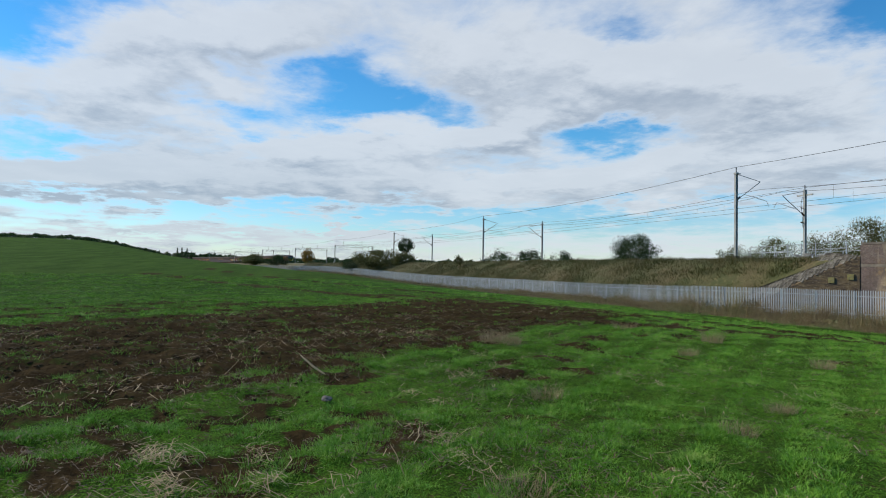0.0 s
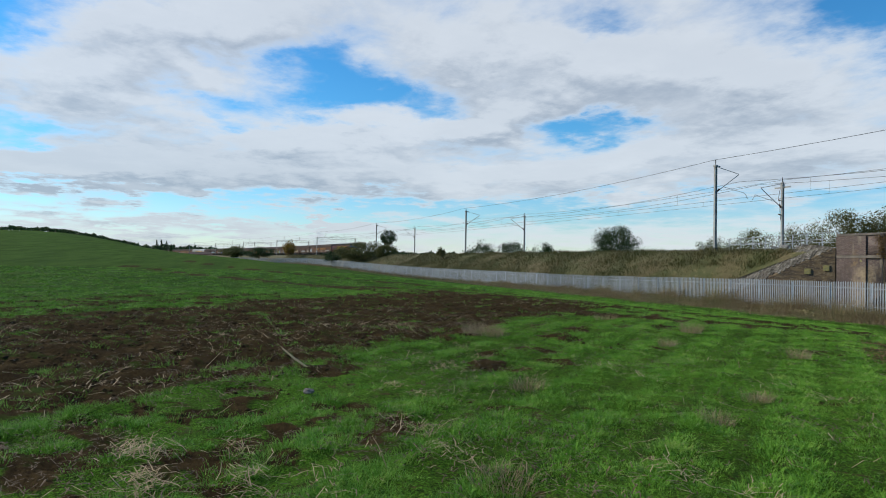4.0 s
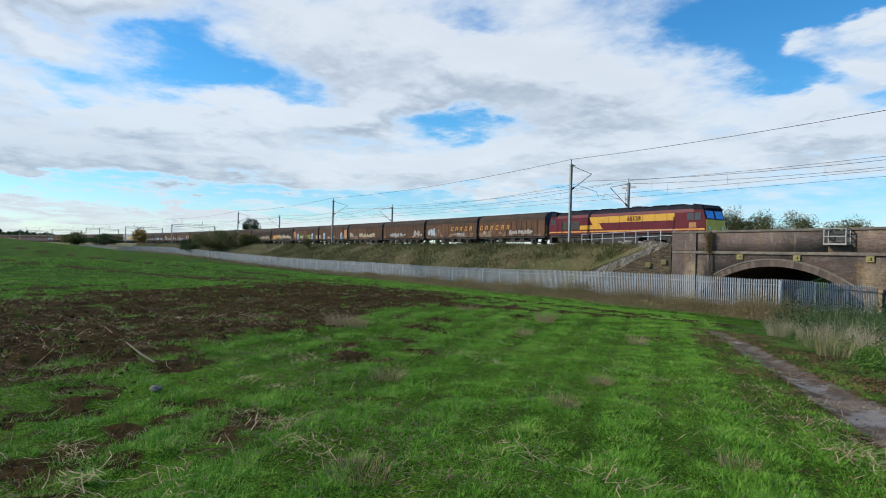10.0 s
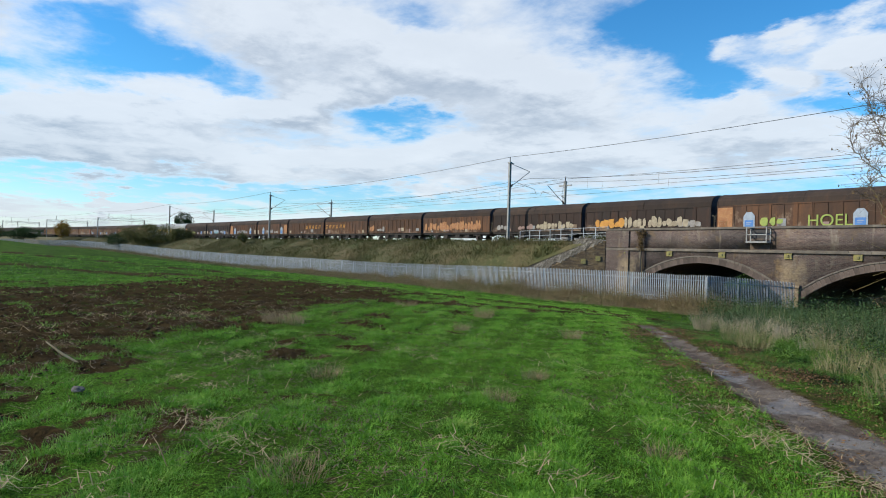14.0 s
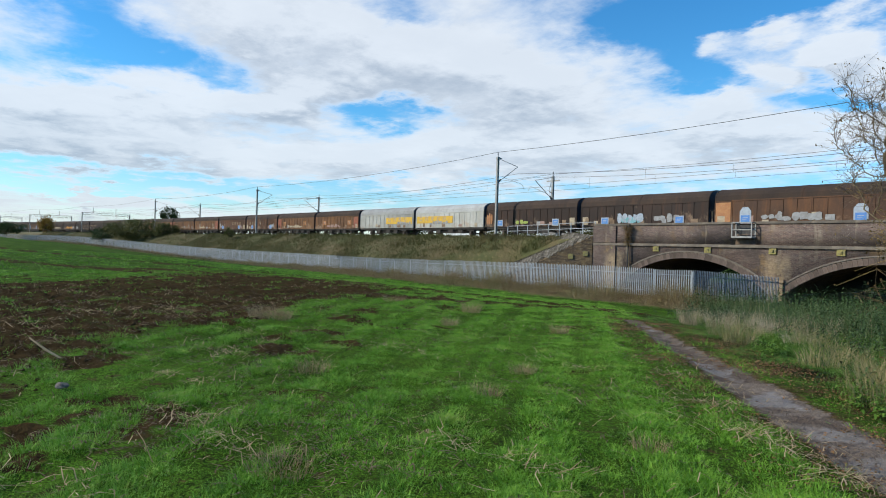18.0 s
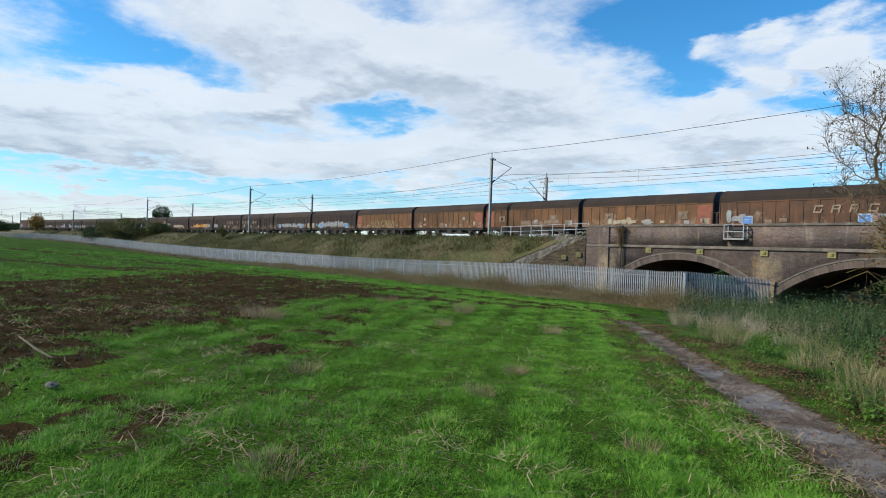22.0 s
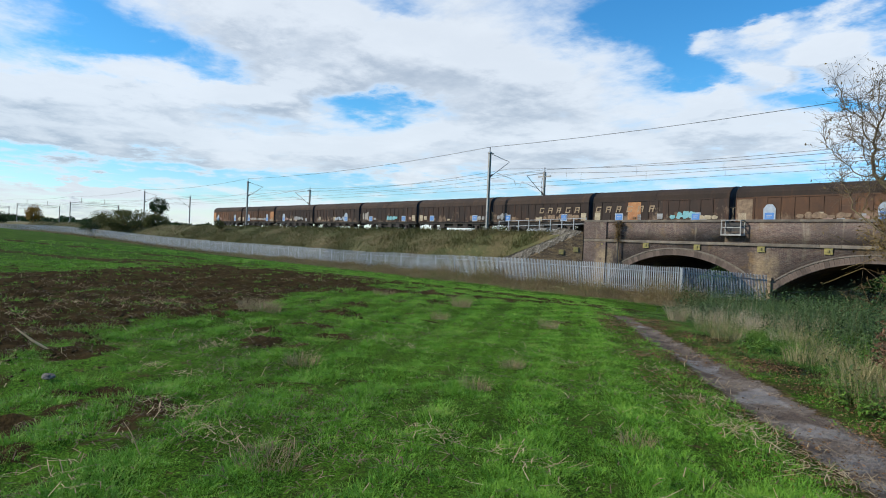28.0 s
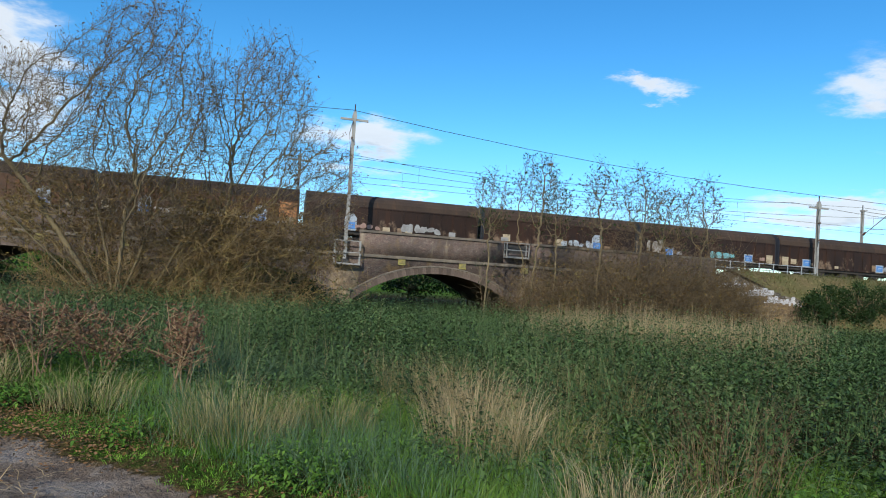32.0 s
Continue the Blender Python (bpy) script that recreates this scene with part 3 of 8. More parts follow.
def build_viaduct():
    root = thing("railway_viaduct", "weathered dark brick railway viaduct with five stone-ringed arches", "viaduct")
    # spandrel walls: one mesh each side, in strips that end on the vault
    for y0, y1, lab in ((FACE, FACE + 0.7, "sooty plum brick spandrel wall"), (DEEP - 0.7, DEEP, "")):
        v, f = [], []
        cols = []
        for k in range(5):
            c = (PIERS[k] + PIERS[k + 1]) / 2
            cols.append((PIERS[k] - (0 if k else 0.5), BASE))
            cols.append((c - HALF - 0.001, BASE))
            for i in range(25):
                u = -HALF + 2 * HALF * i / 24
                cols.append((c + u, arch_z(u)))
            cols.append((c + HALF + 0.001, BASE))
        cols.append((PIERS[5] + 0.5, BASE))
        for x, z in cols:
            for y in (y0, y1):
                v += [(x, y, z), (x, y, 3.3)]
        for i in range(len(cols) - 1):
            a, b = 4 * i, 4 * i + 4
            f += [(a, b, b + 1, a + 1), (a + 2, a + 3, b + 3, b + 2), (a, a + 2, b + 2, b)]
        me = raw("spandrel_wall", v, f, BRICK)
        part("spandrel_wall", curve_on(uv_flat(me)), root, lab)
    # vaults and piers between the two faces
    for k in range(5):
        c = (PIERS[k] + PIERS[k + 1]) / 2
        v, f = [], []
        us = [-HALF + 2 * HALF * i / 20 for i in range(21)]
        for y in (FACE + 0.7, DEEP - 0.7):
            v += [(c + u, y, arch_z(u)) for u in us]
        f = [(i, i + 21, i + 22, i + 1) for i in range(20)]
        part("vault", curve_on(uv_flat(raw("vault", v, f, BRICK))), root)
    for x in PIERS:
        w = 13.4 - 2 * HALF
        sh = Shape().box((x, (FACE + DEEP) / 2, (BASE + SPRING) / 2), (w, DEEP - FACE - 1.5, SPRING - BASE + 0.2))
        part("pier", curve_on(uv_flat(sh.mesh("pier", BRICK))), root)
    # deck
    me = long_wall(LEFT_END - 3.6, RIGHT_END + 3.6, FACE + 0.5, DEEP - 0.5, 2.3, 2.72)
    me.materials[0] = BALLAST
    part("deck", curve_on(me), root)
    # string course, parapet and coping stones, piece by piece
    gaps = ((-21.6, -20.2), (7.4, 9.1), (19.6, 21.3))
    n = 56
    step = (RIGHT_END - LEFT_END) / n
    stone = Shape().box((0, 0, 0), (step - 0.012, 0.62, 0.16)).mesh("coping_stone", STONE)
    course = Shape().box((0, 0, 0), (step - 0.015, 0.16, 0.20)).mesh("string_course_stone", STONE)
    for i in range(n):
        s = LEFT_END + step * (i + 0.5)
        part("string_course_stone", course, root, at=line_pose(s, FACE - 0.06, 2.42))
        if not any(a - 0.3 < s < b + 0.3 for a, b in gaps):
            part("coping_stone", stone, root, at=line_pose(s, FACE + 0.22, COPING - 0.08))
        part("coping_stone", stone, root, at=line_pose(s, DEEP - 0.22, COPING - 0.08))
    cuts = [LEFT_END, *[g for ab in gaps for g in ab], RIGHT_END]
    for a, b in list(zip(cuts[0::2], cuts[1::2])):
        part("parapet", curve_on(uv_flat(long_wall(a, b, FACE, FACE + 0.44, 2.52, COPING - 0.16))), root, "brown brick parapet with a refuge gap")
    part("parapet", curve_on(uv_flat(long_wall(LEFT_END, RIGHT_END, DEEP - 0.44, DEEP, 2.52, COPING - 0.16))), root)
    # voussoirs: arch rings that stand proud, in cut stone
    cnt = 46
    for k in range(5):
        c = (PIERS[k] + PIERS[k + 1]) / 2
        zc = SPRING + RISE - RAD
        lim = math.asin(HALF / RAD)
        span = 2 * lim / cnt
        def wedge(r0, r1, y0, y1, nm, mt):
            ho, hi = span / 2 * r1 - 0.006, span / 2 * r0 - 0.006
            return Shape().prism([(-hi, r0), (hi, r0), (ho, r1), (-ho, r1)], y0, y1).mesh(nm, mt)
        if k == 0:
            low, hood = wedge(RAD, RAD + 0.46, -0.05, 0.3, "voussoir", RING), wedge(RAD + 0.465, RAD + 0.56, -0.10, 0.2, "hood_stone", STONE)
        for i in range(cnt):
            a = -lim + span * (i + 0.5)
            m = line_pose(c, FACE, 0) @ Matrix.Translation((0, 0, zc)) @ Matrix.Rotation(a, 4, "Y")
            part("voussoir", low, root, at=m)
            part("hood_stone", hood, root, at=m)
    # pilasters, tie plates
    for s, w in ((-33.2, 2.4), (36.0, 2.4)):
        sh = Shape().box((s, FACE - 0.03, (BASE + 2.3) / 2), (w, 0.2, 2.3 - BASE)).box((s, FACE - 0.03, 3.25), (w, 0.2, 1.4))
        part("pilaster", curve_on(uv_flat(sh.mesh("pilaster", BRICK))), root, "projecting brick end pier")
    pipe = Shape().tube([(0, -0.3, -1.8), (0, -0.3, 3.9)], 0.06, 8)
    pipe.box((0, -0.3, 3.95), (0.28, 0.2, 0.22))
    part("drainpipe", pipe.mesh("drainpipe", IRON), root, "rusty dark iron drainpipe", at=line_pose(-30.6, FACE, 0))
    plate = Shape().box((0, 0, 0), (0.5, 0.08, 0.42)).box((0, -0.06, 0), (0.14, 0.1, 0.14)).mesh("tie_plate", LICHEN)
    for k in range(6):
        for du in (-4.45, -0.2, 4.2) if k < 5 else (-4.45,):
            part("tie_plate", plate, root, "square tie plate yellow with lichen", at=line_pose(PIERS[k] + du + (4.3 if du else 0) - 0.1, FACE - 0.06, 2.12))
    for x in PIERS[1:5]:
        sh = Shape().box((x, FACE - 0.09, (BASE + 0.1) / 2), (1.1, 0.22, 0.1 - BASE)).box((x, FACE - 0.13, 0.1), (1.25, 0.3, 0.18))
        part("pier_pilaster", curve_on(uv_flat(sh.mesh("pier_pilaster", BRICK))), root, "stepped brick pier face with pale cap")
    # refuges: small steel cages in the gaps of the parapet
    for (a, b), z0, z1 in ((gaps[0], 3.05, 4.08), (gaps[1], 1.75, 3.3), (gaps[2], 3.02, 4.05)):
        sh, w = Shape(), (b - a) / 2
        for x in (-w, w):
            for y in (-0.55, 0.0):
                sh.box((x, y, (z0 + z1) / 2), (0.07, 0.07, z1 - z0))
        for z in (z1, (z0 + z1) / 2):
            sh.beam((-w, -0.55, z), (w, -0.55, z), 0.06)
            for x in (-w, w):
                sh.beam((x, -0.55, z), (x, 0, z), 0.06)
        refuge = part("refuge_cage", sh.mesh("refuge_cage", MAST), root, "grey steel refuge cage", at=line_pose((a + b) / 2, FACE, 0))
        part("refuge_floor", Shape().box((0, -0.28, z0), (2 * w + 0.1, 0.62, 0.12)).mesh("refuge_floor", MAST), refuge)
        # A solid black sheet stands in for the dark of the parapet gap.
        part("refuge_mesh", Shape().box((0, 0.06, (z0 + z1) / 2 - 0.05), (2 * w, 0.05, z1 - z0 - 0.2)).mesh("refuge_mesh", IRON), refuge)
    return root


build_viaduct()


def build_wing(s0, label, corners):
    """A splayed wing: a broad slope paved in stepped courses, and the retaining wall that carries its inner edge.
    corners: along the line, off it and height of the slope's outer top, inner top, outer foot and inner foot."""
    root = thing("wing_wall", label, "wing wall")
    rng = random.Random(int(abs(s0)))
    p1, p2, q1, q2 = corners
    def at(t, u, lift=0.0):
        """t: down the slope, u: from its outer edge to the wall."""
        c = [(p1[i] * (1 - u) + p2[i] * u) * (1 - t) + (q1[i] * (1 - u) + q2[i] * u) * t for i in range(3)]
        return on_line(c[0], c[1], c[2] + lift)
    # the bed below the paving, and the wall face at the inner edge
    v, f, n = [], [], 10
    for i in range(n + 1):
        for u in (0.0, 0.5, 1.0):
            v.append(at(i / n, u, -0.16))
    for i in range(n):
        for j in range(2):
            k = 3 * i + j
            f.append((k, k + 1, k + 4, k + 3))
    part("slope_bed", raw("slope_bed", v, f, SLOPE), root, "sooty bed of the paved slope")
    sh = Shape()
    d = Vector(on_line(p2[0], p2[1])) - Vector(on_line(p1[0], p1[1]))
    back = -d.normalized() * 0.45
    for t, nxt in ((i / n, (i + 1) / n) for i in range(n)):
        a, b = at(t, 1.0, -0.05), at(nxt, 1.0, -0.05)
        base = len(sh.v)
        for p in (a, b):
            sh.v += [Vector(p), Vector(p) + back, Vector((p.x, p.y, BASE)) + back, Vector((p.x, p.y, BASE))]
        sh.f += [(base + i, base + (i + 1) % 4, base + 4 + (i + 1) % 4, base + 4 + i) for i in range(4)] + [(base, base + 3, base + 2, base + 1), (base + 4, base + 5, base + 6, base + 7)]
    part("wall_body", uv_flat(sh.mesh("wall_body", WINGBRICK)), root, "mottled brown brick retaining wall")
    kinds = [Shape().box((0, 0, 0), (w, 0.36, 0.09)).mesh("paving_block", SLOPE) for w in (0.42, 0.3, 0.22)]
    rows = 19
    for i in range(rows):
        t, u = (i + 0.5) / rows, 0.0
        a, b = at(t, 0.0), at(t, 1.0)
        width = (b - a).length
        while u < 1.0:
            k = rng.randrange(3)
            step = (0.42, 0.3, 0.22)[k] / width
            if u + step > 1.02:
                break
            p = at(t, u + step / 2, rng.uniform(-0.05, 0.02) - 0.03)
            ex = (b - a).normalized()
            ez = ex.cross(at(t - 0.05, u) - at(t + 0.05, u)).normalized()
            ez = ez if ez.z > 0 else -ez
            tilt = Matrix((ex, ez.cross(ex), ez)).transposed().to_4x4()
            part("paving_block", kinds[k], root, at=Matrix.Translation(p) @ tilt @ Matrix.Rotation(radians(rng.uniform(-7, 7)), 4, "Z") @ Matrix.Rotation(radians(rng.uniform(-5, 5)), 4, "X"))
            u += step + rng.uniform(0.01, 0.05) / width
    return root


left_wing = build_wing(LEFT_END, "mottled brick wing wall with broad paved slope", ((LEFT_END - 2.9, -2.9, 3.45), (LEFT_END + 0.02, -3.15, 3.15), (LEFT_END - 8.6, -6.4, -0.2), (LEFT_END - 5.8, -6.6, -0.35)))
wing = build_wing(RIGHT_END, "sooty brick wing wall marked with white spray paint", ((RIGHT_END + 1.6, -2.6, 3.2), (RIGHT_END, -3.2, 2.75), (RIGHT_END + 8.0, -5.8, 0.9), (RIGHT_END + 7.04, -6.4, 0.5)))


def scrawl(rng, w, h, n=9):
    """Spray paint of that size: swollen, overlapping shapes in a row, uneven along the top."""
    sh, cell, d = Shape(), w / n, 0.0
    for i in range(n):
        cx = -w / 2 + cell * (i + 0.5)
        for _ in range(rng.choice((1, 1, 2))):
            hh, ww = h * rng.uniform(0.4, 1.0), cell * rng.uniform(0.75, 1.35)
            x, z = cx + rng.uniform(-0.15, 0.15) * cell, -h / 2 + hh / 2 + (h - hh) * rng.uniform(0, 0.5)
            d += 0.0004
            k = 9
            pts = []
            for j in range(k):
                a = 2 * math.pi * (j + rng.uniform(-0.25, 0.25)) / k
                c, q = math.cos(a), math.sin(a)
                g = 1 / max(abs(c), abs(q)) ** 0.7 * rng.uniform(0.72, 1.0)
                pts.append((x + c * g * ww / 2, z + q * g * hh / 2))
            sh.prism(pts, -0.006 - d, 0.0)
    return sh


def paint_on_wings():
    rng = random.Random(77)
    for o, up, w, h in ((-3.75, 0.5, 2.0, 0.7), (-4.5, 0.5, 2.3, 0.8), (-5.2, 0.45, 2.0, 0.7), (-4.2, 1.2, 1.6, 0.5), (-3.5, 1.2, 1.2, 0.5), (-5.0, 1.1, 1.6, 0.4), (-5.7, 0.3, 1.4, 0.5)):
        z = 2.95 - 2.25 * (-3.2 - o) / 3.2 - 0.55 * up
        m = line_pose(RIGHT_END + splay(o) - 0.01, o - 0.02, z) @ Matrix.Rotation(radians(-24.4), 4, "Z")
        part("spray_paint", scrawl(rng, w, h, 5).mesh("spray_paint", WHITEWASH), wing, "smear of white spray paint", at=m)
    for o, up in ((-4.1, 0.6), (-3.45, 0.95)):
        z = 2.75 - 3.1 * (-3.2 - o) / 3.2 - up
        m = line_pose(LEFT_END - 1.68 * (-3.15 - o) + 0.05, o - 0.05, z) @ Matrix.Rotation(radians(30.7), 4, "Z")
        part("tie_plate", Shape().box((0, 0, 0), (0.42, 0.06, 0.42)).mesh("tie_plate", LICHEN), left_wing, "square tie plate yellow with lichen", at=m)


paint_on_wings()


def build_railing(s0, s1, off, posts, label, rise=0.0):
    root = thing("handrail", label, "railing")
    post = Shape().box((0, 0, 0.45), (0.06, 0.06, 1.3)).mesh("post", GALV)
    for i in range(posts):
        s = s0 + (s1 - s0) * i / (posts - 1)
        part("post", post, root, at=line_pose(s, off, 3.0 + rise * i / (posts - 1)))
    for h in (0.55, 1.06):
        part("rail", Shape().tube([on_line(s0 + (s1 - s0) * i / 8, off, 3.0 + h + rise * i / 8) for i in range(9)], 0.028, 6).mesh("rail", GALV), root)
    return root


build_railing(-45.6, LEFT_END - 0.1, -2.7, 9, "grey galvanised handrail on the embankment top", 0.28)
build_railing(RIGHT_END + 0.3, 47.0, -2.7, 8, "grey galvanised handrail beyond the parapet end")
build_railing(-62.0, -44.0, 9.0, 10, "yellowish weathered handrail across the tracks")


def build_troughs():
    rng = random.Random(3)
    for s, off in ((-40.5, -1.9), (-38.3, -1.6)):
        t = thing("cable_trough", "pale concrete cable troughs stacked beside the track", "cable trough", line_pose(s, off, 2.8))
        for k in range(4):
            part("trough_block", Shape().box((0, 0, 0), (1.2, 0.3, 0.16)).mesh("trough_block", CONCRETE), t, at=pose(rng.uniform(-0.5, 0.5), rng.uniform(-0.2, 0.2), 0.12 + 0.15 * k, 0, rng.uniform(-12, 12), rng.uniform(-15, 15)))


build_troughs()

# ================= palisade fence =================
FENCE = -12.0
CORNER = -19.2


def build_fence():
    root = thing("palisade_fence", "tall galvanised steel palisade fence along the embankment foot", "fence")
    tall = 1.75
    pale = Shape().prism([(-0.034, 0), (0.034, 0), (0.034, tall - 0.06), (0.0, tall), (-0.034, tall - 0.06)], -0.012, 0.0)
    pale.box((0, -0.016, tall / 2), (0.02, 0.012, tall - 0.1))
    pale = pale.mesh("pale", GALV)
    post = Shape().box((0, 0.06, 0.8), (0.10, 0.06, 1.7)).mesh("post", GALV)
    pitch, n = 0.155, 0
    def foot(s, o):
        p = on_line(s, o)
        return land_z(p.x, p.y) + 0.02 + 0.35 * float(sm(-60, -25, s))
    far = Shape()
    s = CORNER
    while s > -330:
        z = foot(s, FENCE)
        if n < 290:
            part("pale", pale, root, at=line_pose(s, FENCE, z))
        elif s > -150:
            p = on_line(s, FENCE, z)
            far.box((p.x, p.y, p.z + tall / 2), (0.068, 0.014, tall))
        else:
            p = on_line(s, FENCE, z)
            far.box((p.x, p.y, p.z + tall / 2), (0.075, 0.014, tall))
        s -= pitch
        n += 1
    tagged(part("far_fencing", far.mesh("far_fencing", GALV), root, "distant row of steel pales"), kind="stuff")
    s = CORNER
    while s > -330:
        part("post", post, root, at=line_pose(s, FENCE, foot(s, FENCE)))
        s -= 2.75
    for h in (0.35, 1.4):
        part("fence_rail", Shape().tube([on_line(CORNER - 4.0 * i, FENCE + 0.03, foot(CORNER - 4.0 * i, FENCE) + h) for i in range(78)], 0.025, 4).mesh("fence_rail", GALV), root)
    # the short return back to the bridge pier
    side = thing("palisade_fence", "short galvanised steel palisade return to the bridge pier", "fence")
    k = 0
    while k < 54:
        o = FENCE + k * pitch
        sx = CORNER + 0.02 * k
        m = line_pose(sx, o, foot(CORNER, FENCE) - 0.0072 * k) @ Matrix.Rotation(radians(82), 4, "Z")
        part("pale", pale, side, at=m)
        if k % 18 == 0:
            part("post", post, side, at=m)
        k += 1
    for h in (0.35, 1.4):
        part("fence_rail", Shape().beam(on_line(CORNER, FENCE, foot(CORNER, FENCE) + h), on_line(CORNER + 1.05, FENCE + 8.3, foot(CORNER, FENCE) + h - 0.385), 0.05).mesh("fence_rail", GALV), side)


build_fence()

# ================= overhead line =================
NEAR_MASTS = ((-167.5, 11.7), (-111.3, 11.8), (-48.6, 12.0), (8.1, 12.6), (48.1, 10.3), (110.0, 11.4), (165.0, 11.4))
FAR_MASTS = ((-163.0, 11.1), (-105.5, 10.9), (-49.3, 10.9), (5.0, 11.2), (62.3, 11.6), (118.0, 11.2))
CONTACT, CATENARY = RAIL + 5.35, RAIL + 6.5
TRACKS = (1.35, 4.85)


def h_section(z0, z1):
    h = z1 - z0
    sh = Shape()
    sh.box((0, -0.11, z0 + h / 2), (0.21, 0.025, h)).box((0, 0.11, z0 + h / 2), (0.21, 0.025, h)).box((0, 0, z0 + h / 2), (0.02, 0.2, h))
    return sh


def build_mast(s, off, top, reach, base, arms=True, tee=False, lean=0.0):
    """A steel mast with its bracket, stay, registration arm and insulators. reach: metres towards the track, signed."""
    m = thing("catenary_mast", "tall grey steel overhead-line mast beside the track", "mast", line_pose(s, off, 0) @ Matrix.Rotation(lean, 4, "Y"), "overhead line masts")
    part("post", h_section(base, top - 0.5).mesh("post", MAST), m)
    part("footing", Shape().box((0, 0, base + 0.05), (0.5, 0.5, 0.42)).mesh("footing", IRON), m, "black-painted footing")
    part("top_spike", Shape().tube([(0, 0, top - 0.55), (0, 0, top)], 0.045, 6).mesh("top_spike", IRON), m)
    d = 1 if reach > 0 else -1
    if tee:
        sh = Shape().beam((-0.95, 0, top - 1.05), (0.95, 0, top - 1.05), 0.12, 0.14).box((0, 0, top - 0.85), (0.3, 0.26, 0.3))
        part("crossbar", sh.mesh("crossbar", MAST), m)
        part("feeder_drop", Shape().tube([(-0.1, -0.2, top - 1.2), (-0.28, -0.22, top - 2.0), (-0.16, -0.2, top - 3.1), (-0.1, -0.16, top - 4.4)], 0.025, 5).mesh("feeder_drop", WIRE), m)
        for z in (top - 2.4, top - 3.9):
            part("insulator", Shape().tube([(-0.12, -0.1, z), (-0.12, -0.4, z + 0.05)], [0.05, 0.07], 7).mesh("insulator", CERAMIC), m)
    else:
        part("top_bracket", Shape().box((0, 0, top - 0.62), (0.32, 0.34, 0.16)).box((0, d * 0.3, top - 0.62), (0.1, 0.5, 0.08)).mesh("top_bracket", MAST), m)
    if arms:
        tip = (0, reach, top - 1.25)
        part("bracket_tube", Shape().tube([(0, d * 0.15, top - 0.68), tip], 0.03, 6).mesh("bracket_tube", MAST), m)
        part("stay_tube", Shape().tube([(0, d * 0.15, top - 3.15), (0, reach * 0.98, top - 1.3)], 0.04, 6).mesh("stay_tube", MAST), m)
        part("insulator", Shape().tube([(0, d * 0.15, top - 3.15), (0, reach * 0.16, top - 2.86)], 0.09, 8).mesh("insulator", CERAMIC), m)
        part("registration_arm", Shape().tube([(0, reach * 0.32, top - 2.6), (0, reach * 1.25, CONTACT + 0.55), (0, reach * 1.37, CONTACT)], 0.024, 5).mesh("registration_arm", MAST), m)
    return m


for s, top in NEAR_MASTS:
    over = s > 0 and s < 30
    build_mast(s, -1.6 if not over else FACE - 0.28, top, 2.95 if not over else 4.2, 3.1 if not over else 1.82, not over and s != 48.1, over or s == 48.1)
for s, top in FAR_MASTS:
    build_mast(s, 7.8, top, -2.95, 2.9, True, abs(s + 49.3) < 1 or abs(s - 5) < 1)


def build_gantry(s, top):
    g = thing("overhead_gantry", "grey lattice steel gantry spanning both tracks", "gantry", line_pose(s, 0, 0), "overhead gantries")
    for o in (-1.8, 12.5):
        part("leg", h_section(2.6, top).mesh("leg", MAST), g, at=pose(0, o, 0))
    sh = Shape()
    for z in (top - 0.1, top - 0.75):
        sh.beam((0, -1.8, z), (0, 12.5, z), 0.1)
    for i in range(14):
        y = -1.8 + 14.3 * i / 14
        sh.beam((0, y, top - 0.1 if i % 2 else top - 0.75), (0, y + 1.02, top - 0.75 if i % 2 else top - 0.1), 0.05)
    part("lattice_beam", sh.mesh("lattice_beam", MAST), g)
    for o in (1.4, 8.2):
        part("dropper_post", Shape().box((0, o, top + 0.7), (0.12, 0.12, 1.7)).mesh("dropper_post", MAST), g)
    return g


for s, top in ((-228.4, 9.6), (-286.0, 9.8), (-345.0, 10.0), (-402.0, 10.0), (-460.0, 10.0)):
    build_gantry(s, top)


def wire(name, label, ends, sag, r, off):
    pts = []
    for (s0, z0), (s1, z1) in zip(ends, ends[1:]):
        n = max(4, int(abs(s1 - s0) / 6))
        for i in range(n):
            t = i / n
            pts.append(on_line(s0 + (s1 - s0) * t, off, z0 + (z1 - z0) * t - 4 * sag * t * (1 - t)))
    pts.append(on_line(ends[-1][0], off, ends[-1][1]))
    ob = new(name, Shape().tube(pts, r, 4).mesh(name, WIRE))
    return tagged(ob, label, "wire", "overhead wires")


